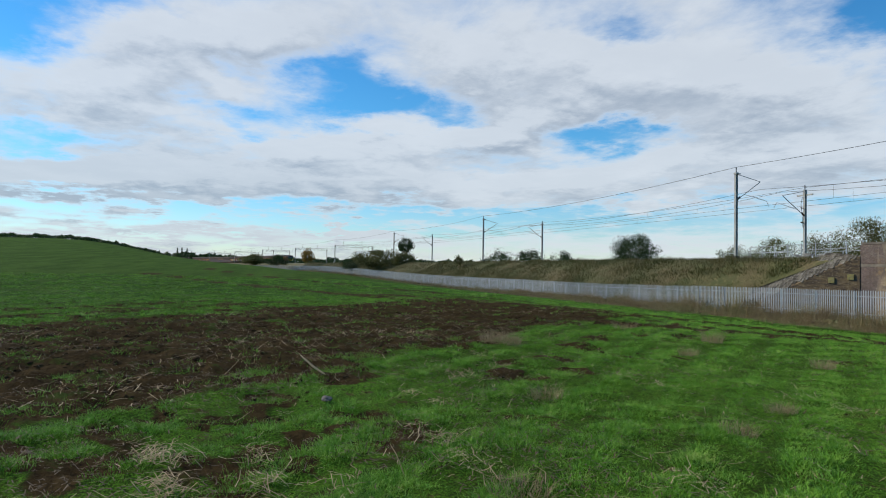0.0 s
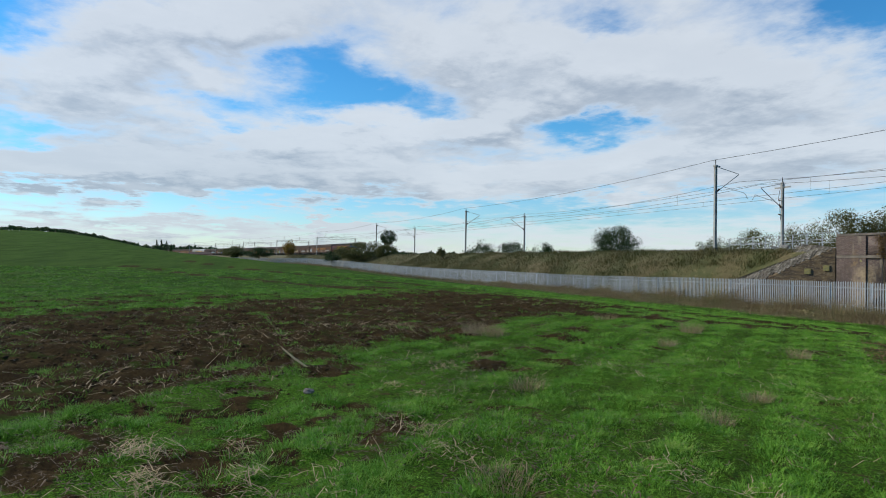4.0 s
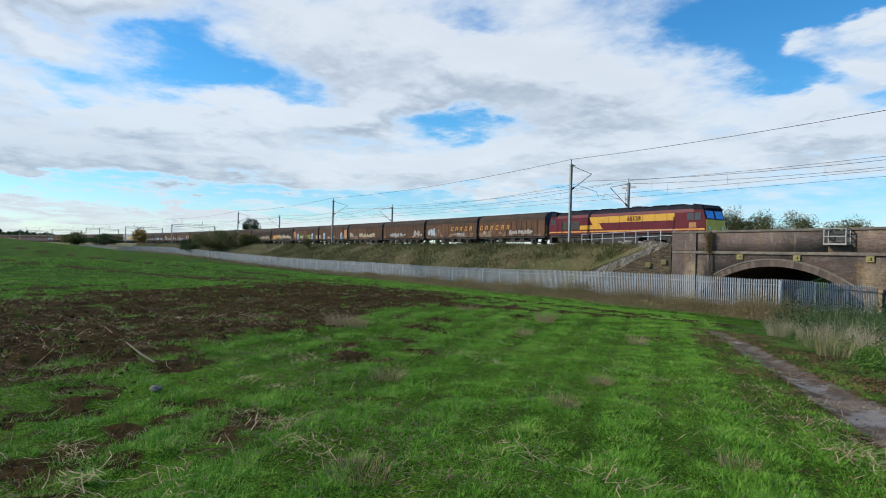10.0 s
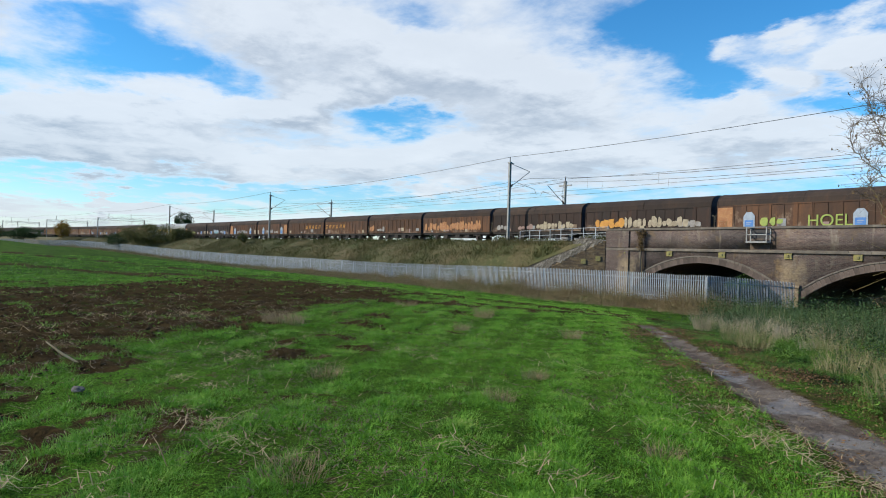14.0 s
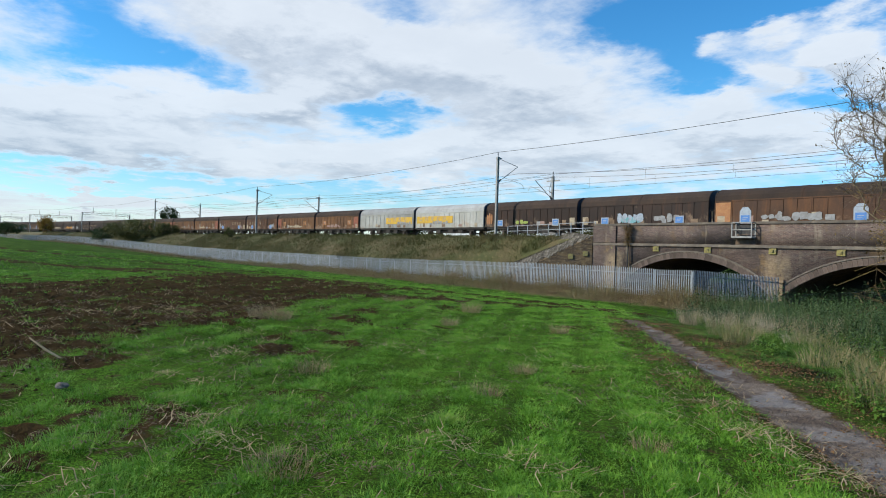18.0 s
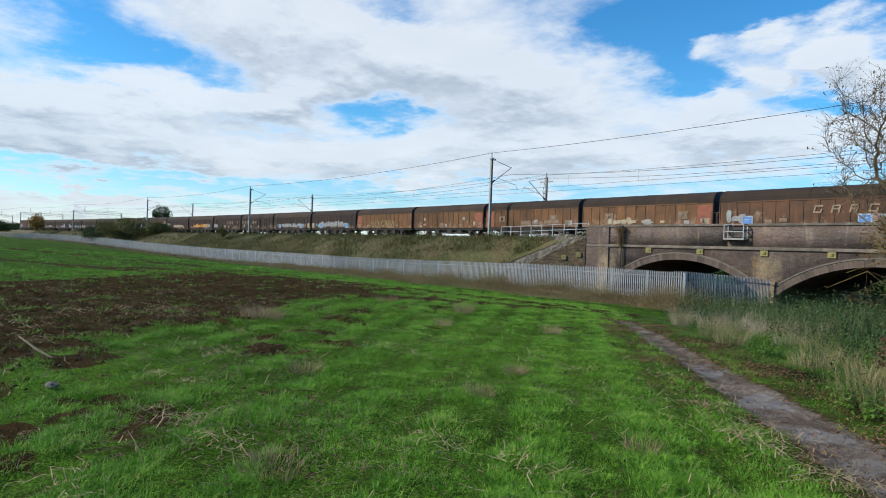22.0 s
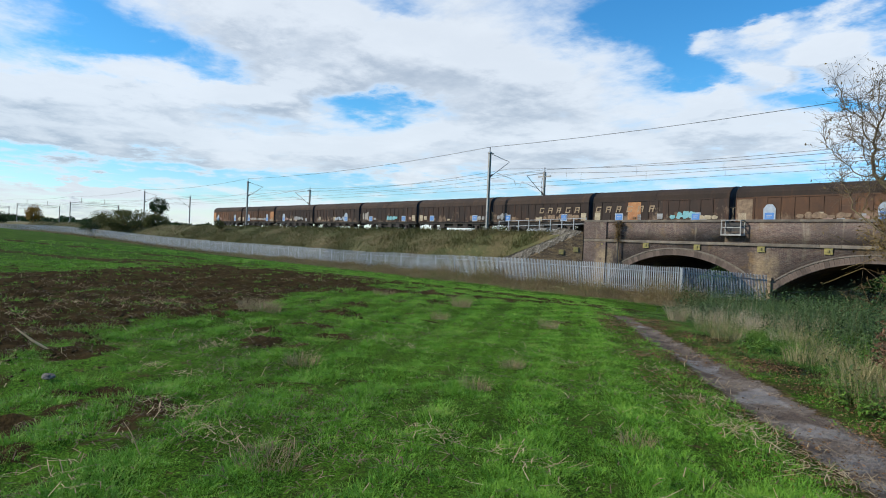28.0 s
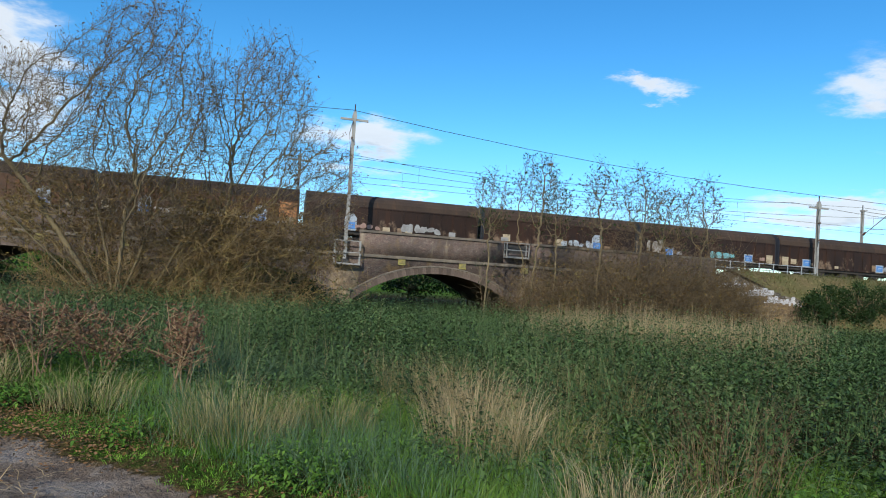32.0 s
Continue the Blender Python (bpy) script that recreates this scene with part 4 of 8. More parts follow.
def build_wires():
    spans = [(-460, 11.6), (-402, 11.6), (-345, 11.6), (-286, 11.5), (-228.4, 11.4)] + list(NEAR_MASTS)
    far = [(-460, 11.2), (-402, 11.2), (-345, 11.2), (-286, 11.1), (-228.4, 11.1)] + list(FAR_MASTS)
    wire("return_wire", "dark return wire strung along the mast tops", spans, 0.55, 0.02, -1.6)
    wire("return_wire", "dark return wire strung along the far masts", [(s, z - 0.3) for s, z in far], 0.5, 0.016, 7.6)
    for track, masts in zip(TRACKS, (spans, far)):
        wire("contact_wire", "taut copper contact wire above the track", [(s, CONTACT) for s, _ in masts], 0.03, 0.013, track)
        wire("catenary_wire", "sagging catenary wire carrying the contact wire", [(s, CATENARY + 0.5) for s, _ in masts], 1.0, 0.016, track)
        root = thing("dropper_wires", "thin vertical droppers between catenary and contact wire", "wire")
        for (s0, _), (s1, _) in zip(masts, masts[1:]):
            if s0 < -120 or s1 > 120:
                continue
            for i in range(1, 7):
                t = i / 7
                z1 = CATENARY + 0.5 - 4 * 1.0 * t * (1 - t)
                s = s0 + (s1 - s0) * t
                part("dropper", Shape().tube([on_line(s, track, CONTACT), on_line(s, track, z1)], 0.008, 3).mesh("dropper", WIRE), root)


build_wires()

# ================= the train =================
SPEED, FRONT, LOCO, PITCH = 27.18, -60.7, 20.91, 26.93
TRAIN_OFF = TRACKS[0]


def painted(name, c1, c2, c3, streak=0.6, rough=0.55, pale=(0.30, 0.21, 0.14)):
    """Wagon paint with rust running down and road dirt, a little different on each wagon."""
    m = bpy.data.materials.new(name)
    m.use_nodes = True
    n = Nodes(m.node_tree)
    bsdf = m.node_tree.nodes["Principled BSDF"]
    obj = n.add("TexCoord").outputs["Object"]
    rnd = n.add("ObjectInfo").outputs["Random"]
    moved = n.add("VectorMath", {0: obj, 1: n.add("CombineXYZ", {0: n.math("MULTIPLY", rnd, 40.0), 1: 0.0, 2: n.math("MULTIPLY", rnd, 9.0)}).outputs[0]}, "ADD").outputs[0]
    run = n.noise(n.add("Mapping", {"Vector": moved, "Scale": (2.6, 1, 0.35)}).outputs[0], 1.0, 6.0, 0.65)
    spot = n.noise(moved, 0.55, 5.0, 0.6)
    grain = n.noise(moved, 9.0, 4.0, 0.65)
    col = n.mix(n.step(spot, 0.38, 0.64), c1, c2)
    col = n.mix(n.math("MULTIPLY", n.step(run, 0.5, 0.72), streak), col, c3)
    low = n.add("SeparateXYZ", {0: obj}).outputs[2]
    fade = n.math("MULTIPLY_ADD", n.math("SUBTRACT", 2.0, low), 0.13, n.noise(n.add("Mapping", {"Vector": moved, "Scale": (1.0, 1.0, 0.8)}).outputs[0], 0.9, 6.0, 0.68))
    col = n.mix(n.math("MULTIPLY", n.step(fade, 0.56, 0.72), 0.6), col, pale)
    tone = n.math("MULTIPLY", n.math("MULTIPLY_ADD", rnd, 0.5, 0.75), n.math("MULTIPLY_ADD", grain, 0.6, 0.7))
    col = n.add("HueSaturation", {"Value": tone, "Color": col}).outputs[0]
    n.tree.links.new(col, bsdf.inputs["Base Color"])
    bsdf.inputs["Roughness"].default_value = rough
    bsdf.inputs["Specular IOR Level"].default_value = 0.25
    n.tree.links.new(n.add("Bump", {"Strength": 0.15, "Distance": 0.01, "Height": grain}).outputs[0], bsdf.inputs["Normal"])
    return m


BROWN = painted("rusty_brown_paint", (0.100, 0.046, 0.022), (0.066, 0.033, 0.019), (0.17, 0.068, 0.022))
DARK = painted("dark_sooty_brown_paint", (0.034, 0.018, 0.012), (0.023, 0.014, 0.011), (0.062, 0.026, 0.013))
OLIVE = painted("faded_tan_brown_paint", (0.15, 0.070, 0.028), (0.094, 0.046, 0.022), (0.24, 0.105, 0.032))
GREY = painted("dirty_silver_grey_paint", (0.42, 0.42, 0.39), (0.34, 0.335, 0.30), (0.22, 0.19, 0.15), 0.35)
ROOF_BROWN = painted("sooty_roof_paint", (0.050, 0.034, 0.025), (0.036, 0.026, 0.021), (0.075, 0.042, 0.026), 0.6, 0.85, (0.07, 0.05, 0.04))
ROOF_GREY = painted("silver_roof_paint", (0.36, 0.37, 0.36), (0.30, 0.30, 0.29), (0.20, 0.19, 0.17), 0.4)
FRAME = surface("sooty_underframe", (0.028, 0.025, 0.023), (0.045, 0.037, 0.03), 2.0, 0.8, 0.3)
WHEEL = surface("worn_wheel_steel", (0.07, 0.055, 0.045), (0.11, 0.09, 0.08), 4.0, 0.5, 0.1, 0.5)
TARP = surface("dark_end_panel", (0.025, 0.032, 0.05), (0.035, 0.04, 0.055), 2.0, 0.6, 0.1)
PAINTS = {
    "white": surface("white_patch_paint", (0.36, 0.34, 0.31), (0.25, 0.225, 0.20), 2.5, 0.7, 0.0, c3=(0.22, 0.18, 0.15)),
    "cream": surface("cream_patch_paint", (0.46, 0.38, 0.26), (0.31, 0.25, 0.165), 2.5, 0.7, 0.05),
    "orange": surface("orange_patch_paint", (0.44, 0.20, 0.07), (0.34, 0.135, 0.05), 2.0, 0.7, 0.05, c3=(0.42, 0.30, 0.18)),
    "amber": surface("amber_letter_paint", (0.62, 0.30, 0.05), (0.50, 0.22, 0.04), 2.0, 0.7, 0.05),
    "blue": surface("blue_placard_paint", (0.055, 0.19, 0.52), (0.09, 0.25, 0.55), 3.0, 0.6, 0.05),
    "sky": surface("pale_blue_paint", (0.38, 0.44, 0.50), (0.29, 0.34, 0.40), 3.0, 0.6, 0.05),
    "teal": surface("teal_graffiti_paint", (0.12, 0.36, 0.38), (0.20, 0.42, 0.46), 2.5, 0.6, 0.05),
    "silver": surface("silver_graffiti_paint", (0.32, 0.33, 0.33), (0.22, 0.215, 0.21), 2.0, 0.6, 0.05),
    "yellow": surface("yellow_band_paint", (0.66, 0.40, 0.03), (0.55, 0.33, 0.04), 2.0, 0.6, 0.05),
    "lime": surface("lime_graffiti_paint", (0.36, 0.42, 0.08), (0.26, 0.34, 0.07), 2.0, 0.6, 0.05),
    "mustard": surface("faded_mustard_paint", (0.36, 0.28, 0.10), (0.20, 0.14, 0.055), 2.2, 0.7, 0.05),
    "red": surface("dull_red_patch_paint", (0.30, 0.088, 0.042), (0.20, 0.062, 0.035), 2.0, 0.7, 0.05),
    "faded": surface("faded_letter_paint", (0.36, 0.27, 0.175), (0.24, 0.17, 0.105), 2.5, 0.75, 0.05),
    "stain": surface("worn_tan_paint", (0.27, 0.185, 0.115), (0.15, 0.10, 0.065), 3.5, 0.8, 0.05),
    "pink": surface("dusty_pink_paint", (0.34, 0.22, 0.18), (0.26, 0.17, 0.14), 2.0, 0.7, 0.05),
}
VAN = PITCH / 2 - 0.52
HL = VAN / 2


def roof_curve(y_half, z0, z1, n=10):
    return [(-y_half * math.cos(math.pi * i / n), z0 + (z1 - z0) * math.sin(math.pi * i / n) ** 0.8) for i in range(n + 1)]


def wheelset_mesh():
    sh = Shape()
    for y in (-0.72, 0.72):
        sh.tube([(0, y - 0.07, 0.46), (0, y + 0.07, 0.46)], 0.46, 16)
        sh.tube([(0, y * 1.02 - 0.11 * (1 if y > 0 else -1), 0.46), (0, y * 1.02, 0.46)], 0.2, 10)
    sh.tube([(0, -0.95, 0.46), (0, 0.95, 0.46)], 0.08, 8)
    for y in (-1.02, 1.02):
        sh.box((0, y, 0.5), (0.32, 0.22, 0.34))
        for k in range(4):
            sh.box((0, y, 0.72 + 0.045 * k), (1.5 - 0.28 * (3 - k), 0.12, 0.035))
    return sh.mesh("wheelset", WHEEL)


WHEELSET = wheelset_mesh()


def van_meshes(out, skin, roof):
    """The parts of one van whose outer end is at +x (out = 1) or -x (out = -1)."""
    parts = []
    sh = Shape().box((0, -1.18, 1.05), (VAN - 0.1, 0.12, 0.26)).box((0, 1.18, 1.05), (VAN - 0.1, 0.12, 0.26)).box((0, 0, 1.0), (VAN - 0.2, 1.9, 0.14))
    sh.box((0, 0, 0.74), (5.6, 1.7, 0.42)).box((0, 0, 0.88), (11.0, 1.5, 0.12))
    for x in (-2.0, 0.4, 2.2):
        sh.box((x, -0.95, 0.66), (0.8, 0.4, 0.42))
    sh.beam((-3.2, -1.1, 0.62), (3.2, -1.1, 0.62), 0.05)
    for x in (-4.6, -3.4, 3.4, 4.6):
        sh.box((x, -1.08, 0.78), (0.07, 0.06, 0.5))
    parts.append(("underframe", sh.mesh("underframe", FRAME), ""))
    sh = Shape().box((0, 0, 2.06), (VAN - 0.05, 2.56, 1.84))
    sh.box((0, 1.31, 2.06), (VAN, 0.06, 1.8))
    parts.append(("body", sh.mesh("body", skin), ""))
    prof = roof_curve(1.36, 2.98, 3.95)
    sh = Shape()
    for a, b in ((-HL, -0.02), (0.02, HL)):
        sh.prism([(y, z) for y, z in prof], a, b, lambda u, w, z: (w, u, z))
    for x in (-HL + 0.03, 0, HL - 0.03):
        sh.prism([(y * 1.012, z + 0.02) for y, z in prof], x - 0.04, x + 0.04, lambda u, w, z: (w, u, z))
    parts.append(("roof", sh.mesh("roof", roof), "curved dark wagon roof"))
    # outer end bay with its corner posts
    x0, x1 = (HL - 1.35, HL) if out > 0 else (-HL, -HL + 1.35)
    sh = Shape().box(((x0 + x1) / 2, -1.31, 2.06), (x1 - x0, 0.05, 1.82))
    for x in (x0 + 0.04, x1 - 0.05):
        sh.box((x, -1.345, 2.06), (0.08, 0.06, 1.84))
    parts.append(("end_bay", sh.mesh("end_bay", skin), ""))
    # two ribbed sliding doors
    lo, hi = (-HL, HL - 1.35) if out > 0 else (-HL + 1.35, HL)
    w = (hi - lo) / 2
    for k in range(2):
        a, b = lo + k * w + 0.02, lo + (k + 1) * w - 0.02
        sh = Shape().box(((a + b) / 2, -1.315, 2.08), (b - a, 0.05, 1.86))
        for i in range(7):
            x = a + 0.03 + (b - a - 0.06) * i / 6
            sh.box((x, -1.352, 2.06), (0.085 if i in (0, 6) else 0.05, 0.045, 1.84))
        sh.box(((a + b) / 2, -1.355, 2.96), (b - a, 0.05, 0.09)).box(((a + b) / 2, -1.355, 1.2), (b - a, 0.05, 0.08))
        parts.append(("sliding_door", sh.mesh("sliding_door", skin), ""))
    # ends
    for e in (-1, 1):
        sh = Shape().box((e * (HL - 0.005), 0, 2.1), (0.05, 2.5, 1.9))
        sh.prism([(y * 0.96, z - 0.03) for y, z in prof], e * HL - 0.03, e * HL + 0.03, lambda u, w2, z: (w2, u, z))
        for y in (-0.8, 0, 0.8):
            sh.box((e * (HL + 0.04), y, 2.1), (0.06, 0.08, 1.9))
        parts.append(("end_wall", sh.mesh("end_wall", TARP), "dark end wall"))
    sh = Shape()
    for y in (-0.88, 0.88):
        x = out * HL
        sh.tube([(x, y, 1.05), (x + out * 0.42, y, 1.05)], 0.09, 8).tube([(x + out * 0.42, y, 1.05), (x + out * 0.47, y, 1.05)], 0.24, 10)
    parts.append(("buffers", sh.mesh("buffers", FRAME), ""))
    sh = Shape().tube([(out * (HL + 0.05), -1.25, 1.2), (out * (HL + 0.22), -1.25, 1.25), (out * (HL + 0.22), -1.25, 2.2), (out * (HL + 0.05), -1.25, 2.25)], 0.02, 5)
    sh.box((out * (HL + 0.16), -1.2, 0.6), (0.3, 0.26, 0.04))
    parts.append(("handrail", sh.mesh("handrail", PAINTS["cream"]), "pale shunter's handrail"))
    return parts


SKINS = {"brown": (BROWN, ROOF_BROWN), "dark": (DARK, ROOF_BROWN), "tan": (OLIVE, ROOF_BROWN), "grey": (GREY, ROOF_GREY)}
VAN_PARTS = {}
CARS = []


def new_van(tone, out, s_front, label):
    if (tone, out) not in VAN_PARTS:
        VAN_PARTS[tone, out] = van_meshes(out, *SKINS[tone])
    van = thing("covered_van", label, "freight wagon", group="vans of the train")
    for nm, me, lab in VAN_PARTS[tone, out]:
        part(nm, me, van, lab)
    for x in (-4.0, 4.0):
        part("wheelset", WHEELSET, van, at=pose(x, 0, 0))
    CARS.append((van, s_front - HL))
    return van


UNIT = {}


def patch(van, x, z, w, h, col, name="patch", seed=0):
    """A flat painted panel or a ragged scrawl on the near side of a van."""
    y = -1.385
    if name == "graffiti":
        me = scrawl(random.Random(seed), w, h, max(3, int(w / 0.5))).mesh("graffiti", PAINTS[col])
        part("graffiti", me, van, col + " spray-painted graffiti", at=pose(x, y, z))
    else:
        key = (round(w, 2), round(h, 2), col)
        if key not in UNIT:
            UNIT[key] = Shape().box((0, 0.005, 0), (w, 0.012, h)).mesh("painted_panel", PAINTS[col])
        part("painted_panel", UNIT[key], van, col + " painted panel", at=pose(x, y, z))


def placard(van, x, cap=True):
    """A pale panel with a pointed top and a blue stencilled square low down on it."""
    if ("house", cap) not in UNIT:
        hi = 2.42 if cap else 1.92
        UNIT["house", cap] = Shape().prism([(-0.44, 1.2), (0.44, 1.2), (0.44, hi - 0.3), (0.2, hi), (-0.2, hi), (-0.44, hi - 0.3)] if cap else [(-0.42, 1.22), (0.42, 1.22), (0.42, 1.9), (-0.42, 1.9)], -0.006, 0.006).mesh("placard_panel", PAINTS["sky"])
        UNIT["stencil"] = Shape().box((0, 0, 0), (0.66, 0.012, 0.5)).mesh("placard", PAINTS["blue"])
        UNIT["bar"] = Shape().box((0, 0, 0.06), (0.4, 0.01, 0.05)).box((-0.05, 0, -0.06), (0.3, 0.01, 0.04)).mesh("stencil_mark", PAINTS["sky"])
    part("placard_panel", UNIT["house", cap], van, "pale grey-blue placard panel", at=pose(x, -1.385, 0))
    part("placard", UNIT["stencil"], van, "blue stencilled placard", at=pose(x, -1.398, 1.56))
    part("stencil_mark", UNIT["bar"], van, at=pose(x, -1.408, 1.56))


def blocks(van, xs, col, size=0.54, missing=()):
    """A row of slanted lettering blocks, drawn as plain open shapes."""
    forms = (((0, 1, 0, 0.2), (0, 1, 0.8, 1), (0, 0.2, 0, 1), (0.8, 1, 0, 0.5)), ((0, 0.2, 0, 1), (0.8, 1, 0, 1), (0, 1, 0.8, 1), (0, 1, 0.4, 0.55)),
             ((0, 0.2, 0, 1), (0, 0.9, 0.8, 1), (0.7, 0.9, 0.5, 1), (0, 0.9, 0.42, 0.58), (0.6, 0.85, 0, 0.42)))
    for i, x in enumerate(xs):
        if i in missing:
            continue
        key = ("block", col, size, i % 3)
        if key not in UNIT:
            sh, k = Shape(), 0.22
            for m, q in enumerate(forms[i % 3]):
                u0, u1, z0, z1 = (size * v for v in q)
                sh.prism([(u0 + k * z0, z0), (u1 + k * z0, z0), (u1 + k * z1, z1), (u0 + k * z1, z1)], -0.01 - 0.0006 * m, 0.0)
            UNIT[key] = sh.mesh("lettering_block", PAINTS[col])
        part("lettering_block", UNIT[key], van, col + " slanted lettering block", at=pose(x - size / 2, -1.38, 2.0))


def lettering(van, text, x, z, size, col):
    cu = bpy.data.curves.new("lettering", "FONT")
    cu.body, cu.size, cu.extrude, cu.align_x = text, size, 0.004, "CENTER"
    tmp = bpy.data.objects.new("lettering", cu)
    me = bpy.data.meshes.new_from_object(tmp)
    bpy.data.objects.remove(tmp)
    me.materials.clear()
    me.materials.append(PAINTS[col] if isinstance(col, str) else col)
    part("lettering", me, van, "painted lettering", at=Matrix.Translation((x, -1.40, z)) @ Matrix.Rotation(radians(90), 4, "X"))


def twin(k, tone, label, outer=None, blue=0, letters=None, tags=(), squares=None, cap=True, missing=()):
    """Two close-coupled vans. tags: (van, x, width, height, paint) scrawls; van 0 leads."""
    f = FRONT - LOCO - k * PITCH
    pair = [new_van(tone, 1, f, label), new_van(tone, -1, f - PITCH / 2, label)]
    rng = random.Random(40 + k)
    for i, van in enumerate(pair):
        e = 1 if i == 0 else -1
        if outer:
            patch(van, e * (HL - 0.7), 2.05, 1.2, 1.55, outer)
            patch(van, e * (HL - 0.55), 1.5, 0.6, 0.6, "cream")
        for x in ((4.0 * e, -3.6 * e) if blue > 1 else (3.2 * e,) if blue else ()):
            placard(van, x + rng.uniform(-0.25, 0.25), cap)
        if blue > 1:
            patch(van, -e * (HL - 0.55), 1.62, 0.62, 0.7, "cream")
        if squares:
            for x in (3.9 * e, -3.4 * e):
                patch(van, x, 2.05, 0.85, 0.62, squares)
                patch(van, x, 2.05, 0.3, 0.3, "white")
        for j in range(rng.randint(4, 7)):
            h = rng.uniform(0.2, 0.55)
            patch(van, rng.uniform(-5.8, 5.8), 1.2 + h / 2 + rng.uniform(0, 0.25), rng.uniform(0.3, 0.65), h, rng.choice(("stain", "pink", "cream", "stain", "silver")))
    if letters:
        blocks(pair[1], [0.6 + 1.12 * i for i in range(5)], letters, missing=missing)
        blocks(pair[0], [-5.9 + 1.12 * i for i in range(6)], letters, missing=missing)
    for n, (i, x, w, h, col) in enumerate(tags):
        patch(pair[i], x, 1.32 + h / 2, w, h, col, "graffiti", seed=100 * k + n)
    return pair


twin(0, "brown", "rusty brown covered van with amber block lettering", letters="amber", tags=((0, 2.2, 4.4, 0.7, "white"), (1, -4.8, 1.8, 1.3, "sky"), (1, 2.5, 2.5, 0.5, "silver")))
twin(1, "brown", "rusty brown covered van under pale graffiti", tags=((0, -1.5, 5.0, 0.8, "silver"), (0, 4.4, 1.8, 1.1, "white"), (1, 1.0, 6.0, 0.9, "cream"), (1, -5.0, 1.6, 1.2, "white")))
pair = twin(2, "brown", "brown covered van with blue placards and a green tag", "orange", 2, tags=((1, -2.1, 1.7, 0.75, "lime"),))
lettering(pair[1], "HOEL", 1.8, 1.3, 1.15, "lime")
twin(3, "dark", "dark brown covered van with pale lower graffiti", tags=((0, 1.0, 7.0, 1.1, "cream"), (0, 4.6, 2.2, 0.7, "white"), (1, -4.6, 2.2, 0.8, "white"), (1, 3.0, 5.0, 0.9, "cream"), (1, -1.2, 2.4, 0.8, "pink"), (0, -3.6, 3.4, 1.2, "amber")))
twin(4, "brown", "rust-streaked brown covered van with a bright orange side", tags=((0, -0.5, 11.0, 1.3, "orange"), (1, -3.2, 1.8, 0.8, "white"), (1, -5.6, 1.2, 1.3, "orange")))
twin(5, "brown", "rusty brown covered van with bold amber block lettering", letters="amber")
twin(6, "brown", "brown covered van with blue placards and silver graffiti", "orange", 2, tags=((0, -1.0, 3.4, 0.75, "silver"), (0, 2.0, 1.6, 0.5, "white"), (1, -0.4, 4.8, 0.75, "silver")))
twin(7, "dark", "dark sooty covered van with blue and white graffiti", blue=2, cap=False, tags=((0, -0.9, 2.7, 1.0, "sky"), (0, -0.8, 2.2, 0.6, "teal"), (0, 2.7, 2.4, 0.9, "silver"), (1, -1.0, 1.8, 0.75, "lime"), (1, -5.9, 1.0, 1.7, "orange")))
grey_pair = twin(8, "grey", "dirty silver-grey covered van with a yellow band")
for van, x, w in ((grey_pair[0], -2.6, 7.2), (grey_pair[1], 3.2, 6.0)):
    patch(van, x, 2.12, w, 0.86, "yellow")
    blocks(van, [x - w / 2 + 0.8 + 1.2 * i for i in range(int(w / 1.25))], "cream", 0.5)
    patch(van, x + 1.2, 1.8, 3.0, 0.5, "silver", "graffiti", seed=9)
twin(9, "tan", "tan-brown covered van with orange square marks", "red", squares="orange", tags=((0, -0.6, 4.2, 0.6, "pink"), (1, 0.0, 5.0, 0.6, "cream")))
twin(10, "brown", "brown covered van with faded cream block lettering", blue=2, cap=False, letters="faded", missing=(4,), tags=((0, 4.6, 1.4, 0.9, "silver"), (1, -5.2, 1.6, 1.2, "silver")))
twin(11, "tan", "tan covered van with a dull red end panel", "red", squares="stain", tags=((1, 1.0, 4.2, 0.6, "stain"), (0, -2.0, 3.0, 0.7, "cream"), (0, 0.6, 1.2, 0.5, "white")))
pair = twin(12, "tan", "tan-brown covered van with yellow spray lettering", "red")
lettering(pair[1], "513 CREW", 0.2, 1.34, 1.2, "mustard")
for x in (-4.2, 3.2):
    patch(pair[0], x, 2.2, 0.36, 0.36, "white")
twin(13, "dark", "dark covered van with long teal and silver graffiti", blue=2, cap=False, tags=((0, -4.4, 1.2, 0.9, "teal"), (0, 3.9, 1.6, 0.7, "teal"), (0, -0.2, 7.6, 1.1, "silver"), (1, 0.6, 8.0, 0.8, "silver")))
twin(14, "dark", "dark brown covered van with gapped cream lettering", letters="faded", missing=(3,), tags=((1, -5.0, 2.0, 0.9, "silver"),))
twin(15, "dark", "dark sooty covered van with amber and pale graffiti", tags=((0, 0.0, 7.0, 0.9, "amber"), (0, 4.0, 2.5, 1.0, "silver"), (1, 1.0, 6.0, 0.8, "cream"), (1, -5.0, 2.0, 1.2, "silver")))
twin(16, "brown", "brown covered van with pale worn graffiti", blue=2, outer="stain", tags=((0, 0.4, 3.6, 0.8, "stain"), (0, 2.2, 1.8, 0.9, "silver"), (1, 0.0, 4.0, 0.6, "stain")))
pair = twin(17, "dark", "dark covered van with an orange panel and blue placards", None, 2, cap=False, letters="faded", tags=((0, 2.6, 2.2, 0.8, "teal"), (1, 3.2, 4.6, 0.6, "stain"), (1, -5.0, 1.6, 0.9, "silver"), (0, 4.8, 1.6, 0.4, "cream")))
patch(pair[0], -2.0, 2.05, 1.3, 1.6, "orange")
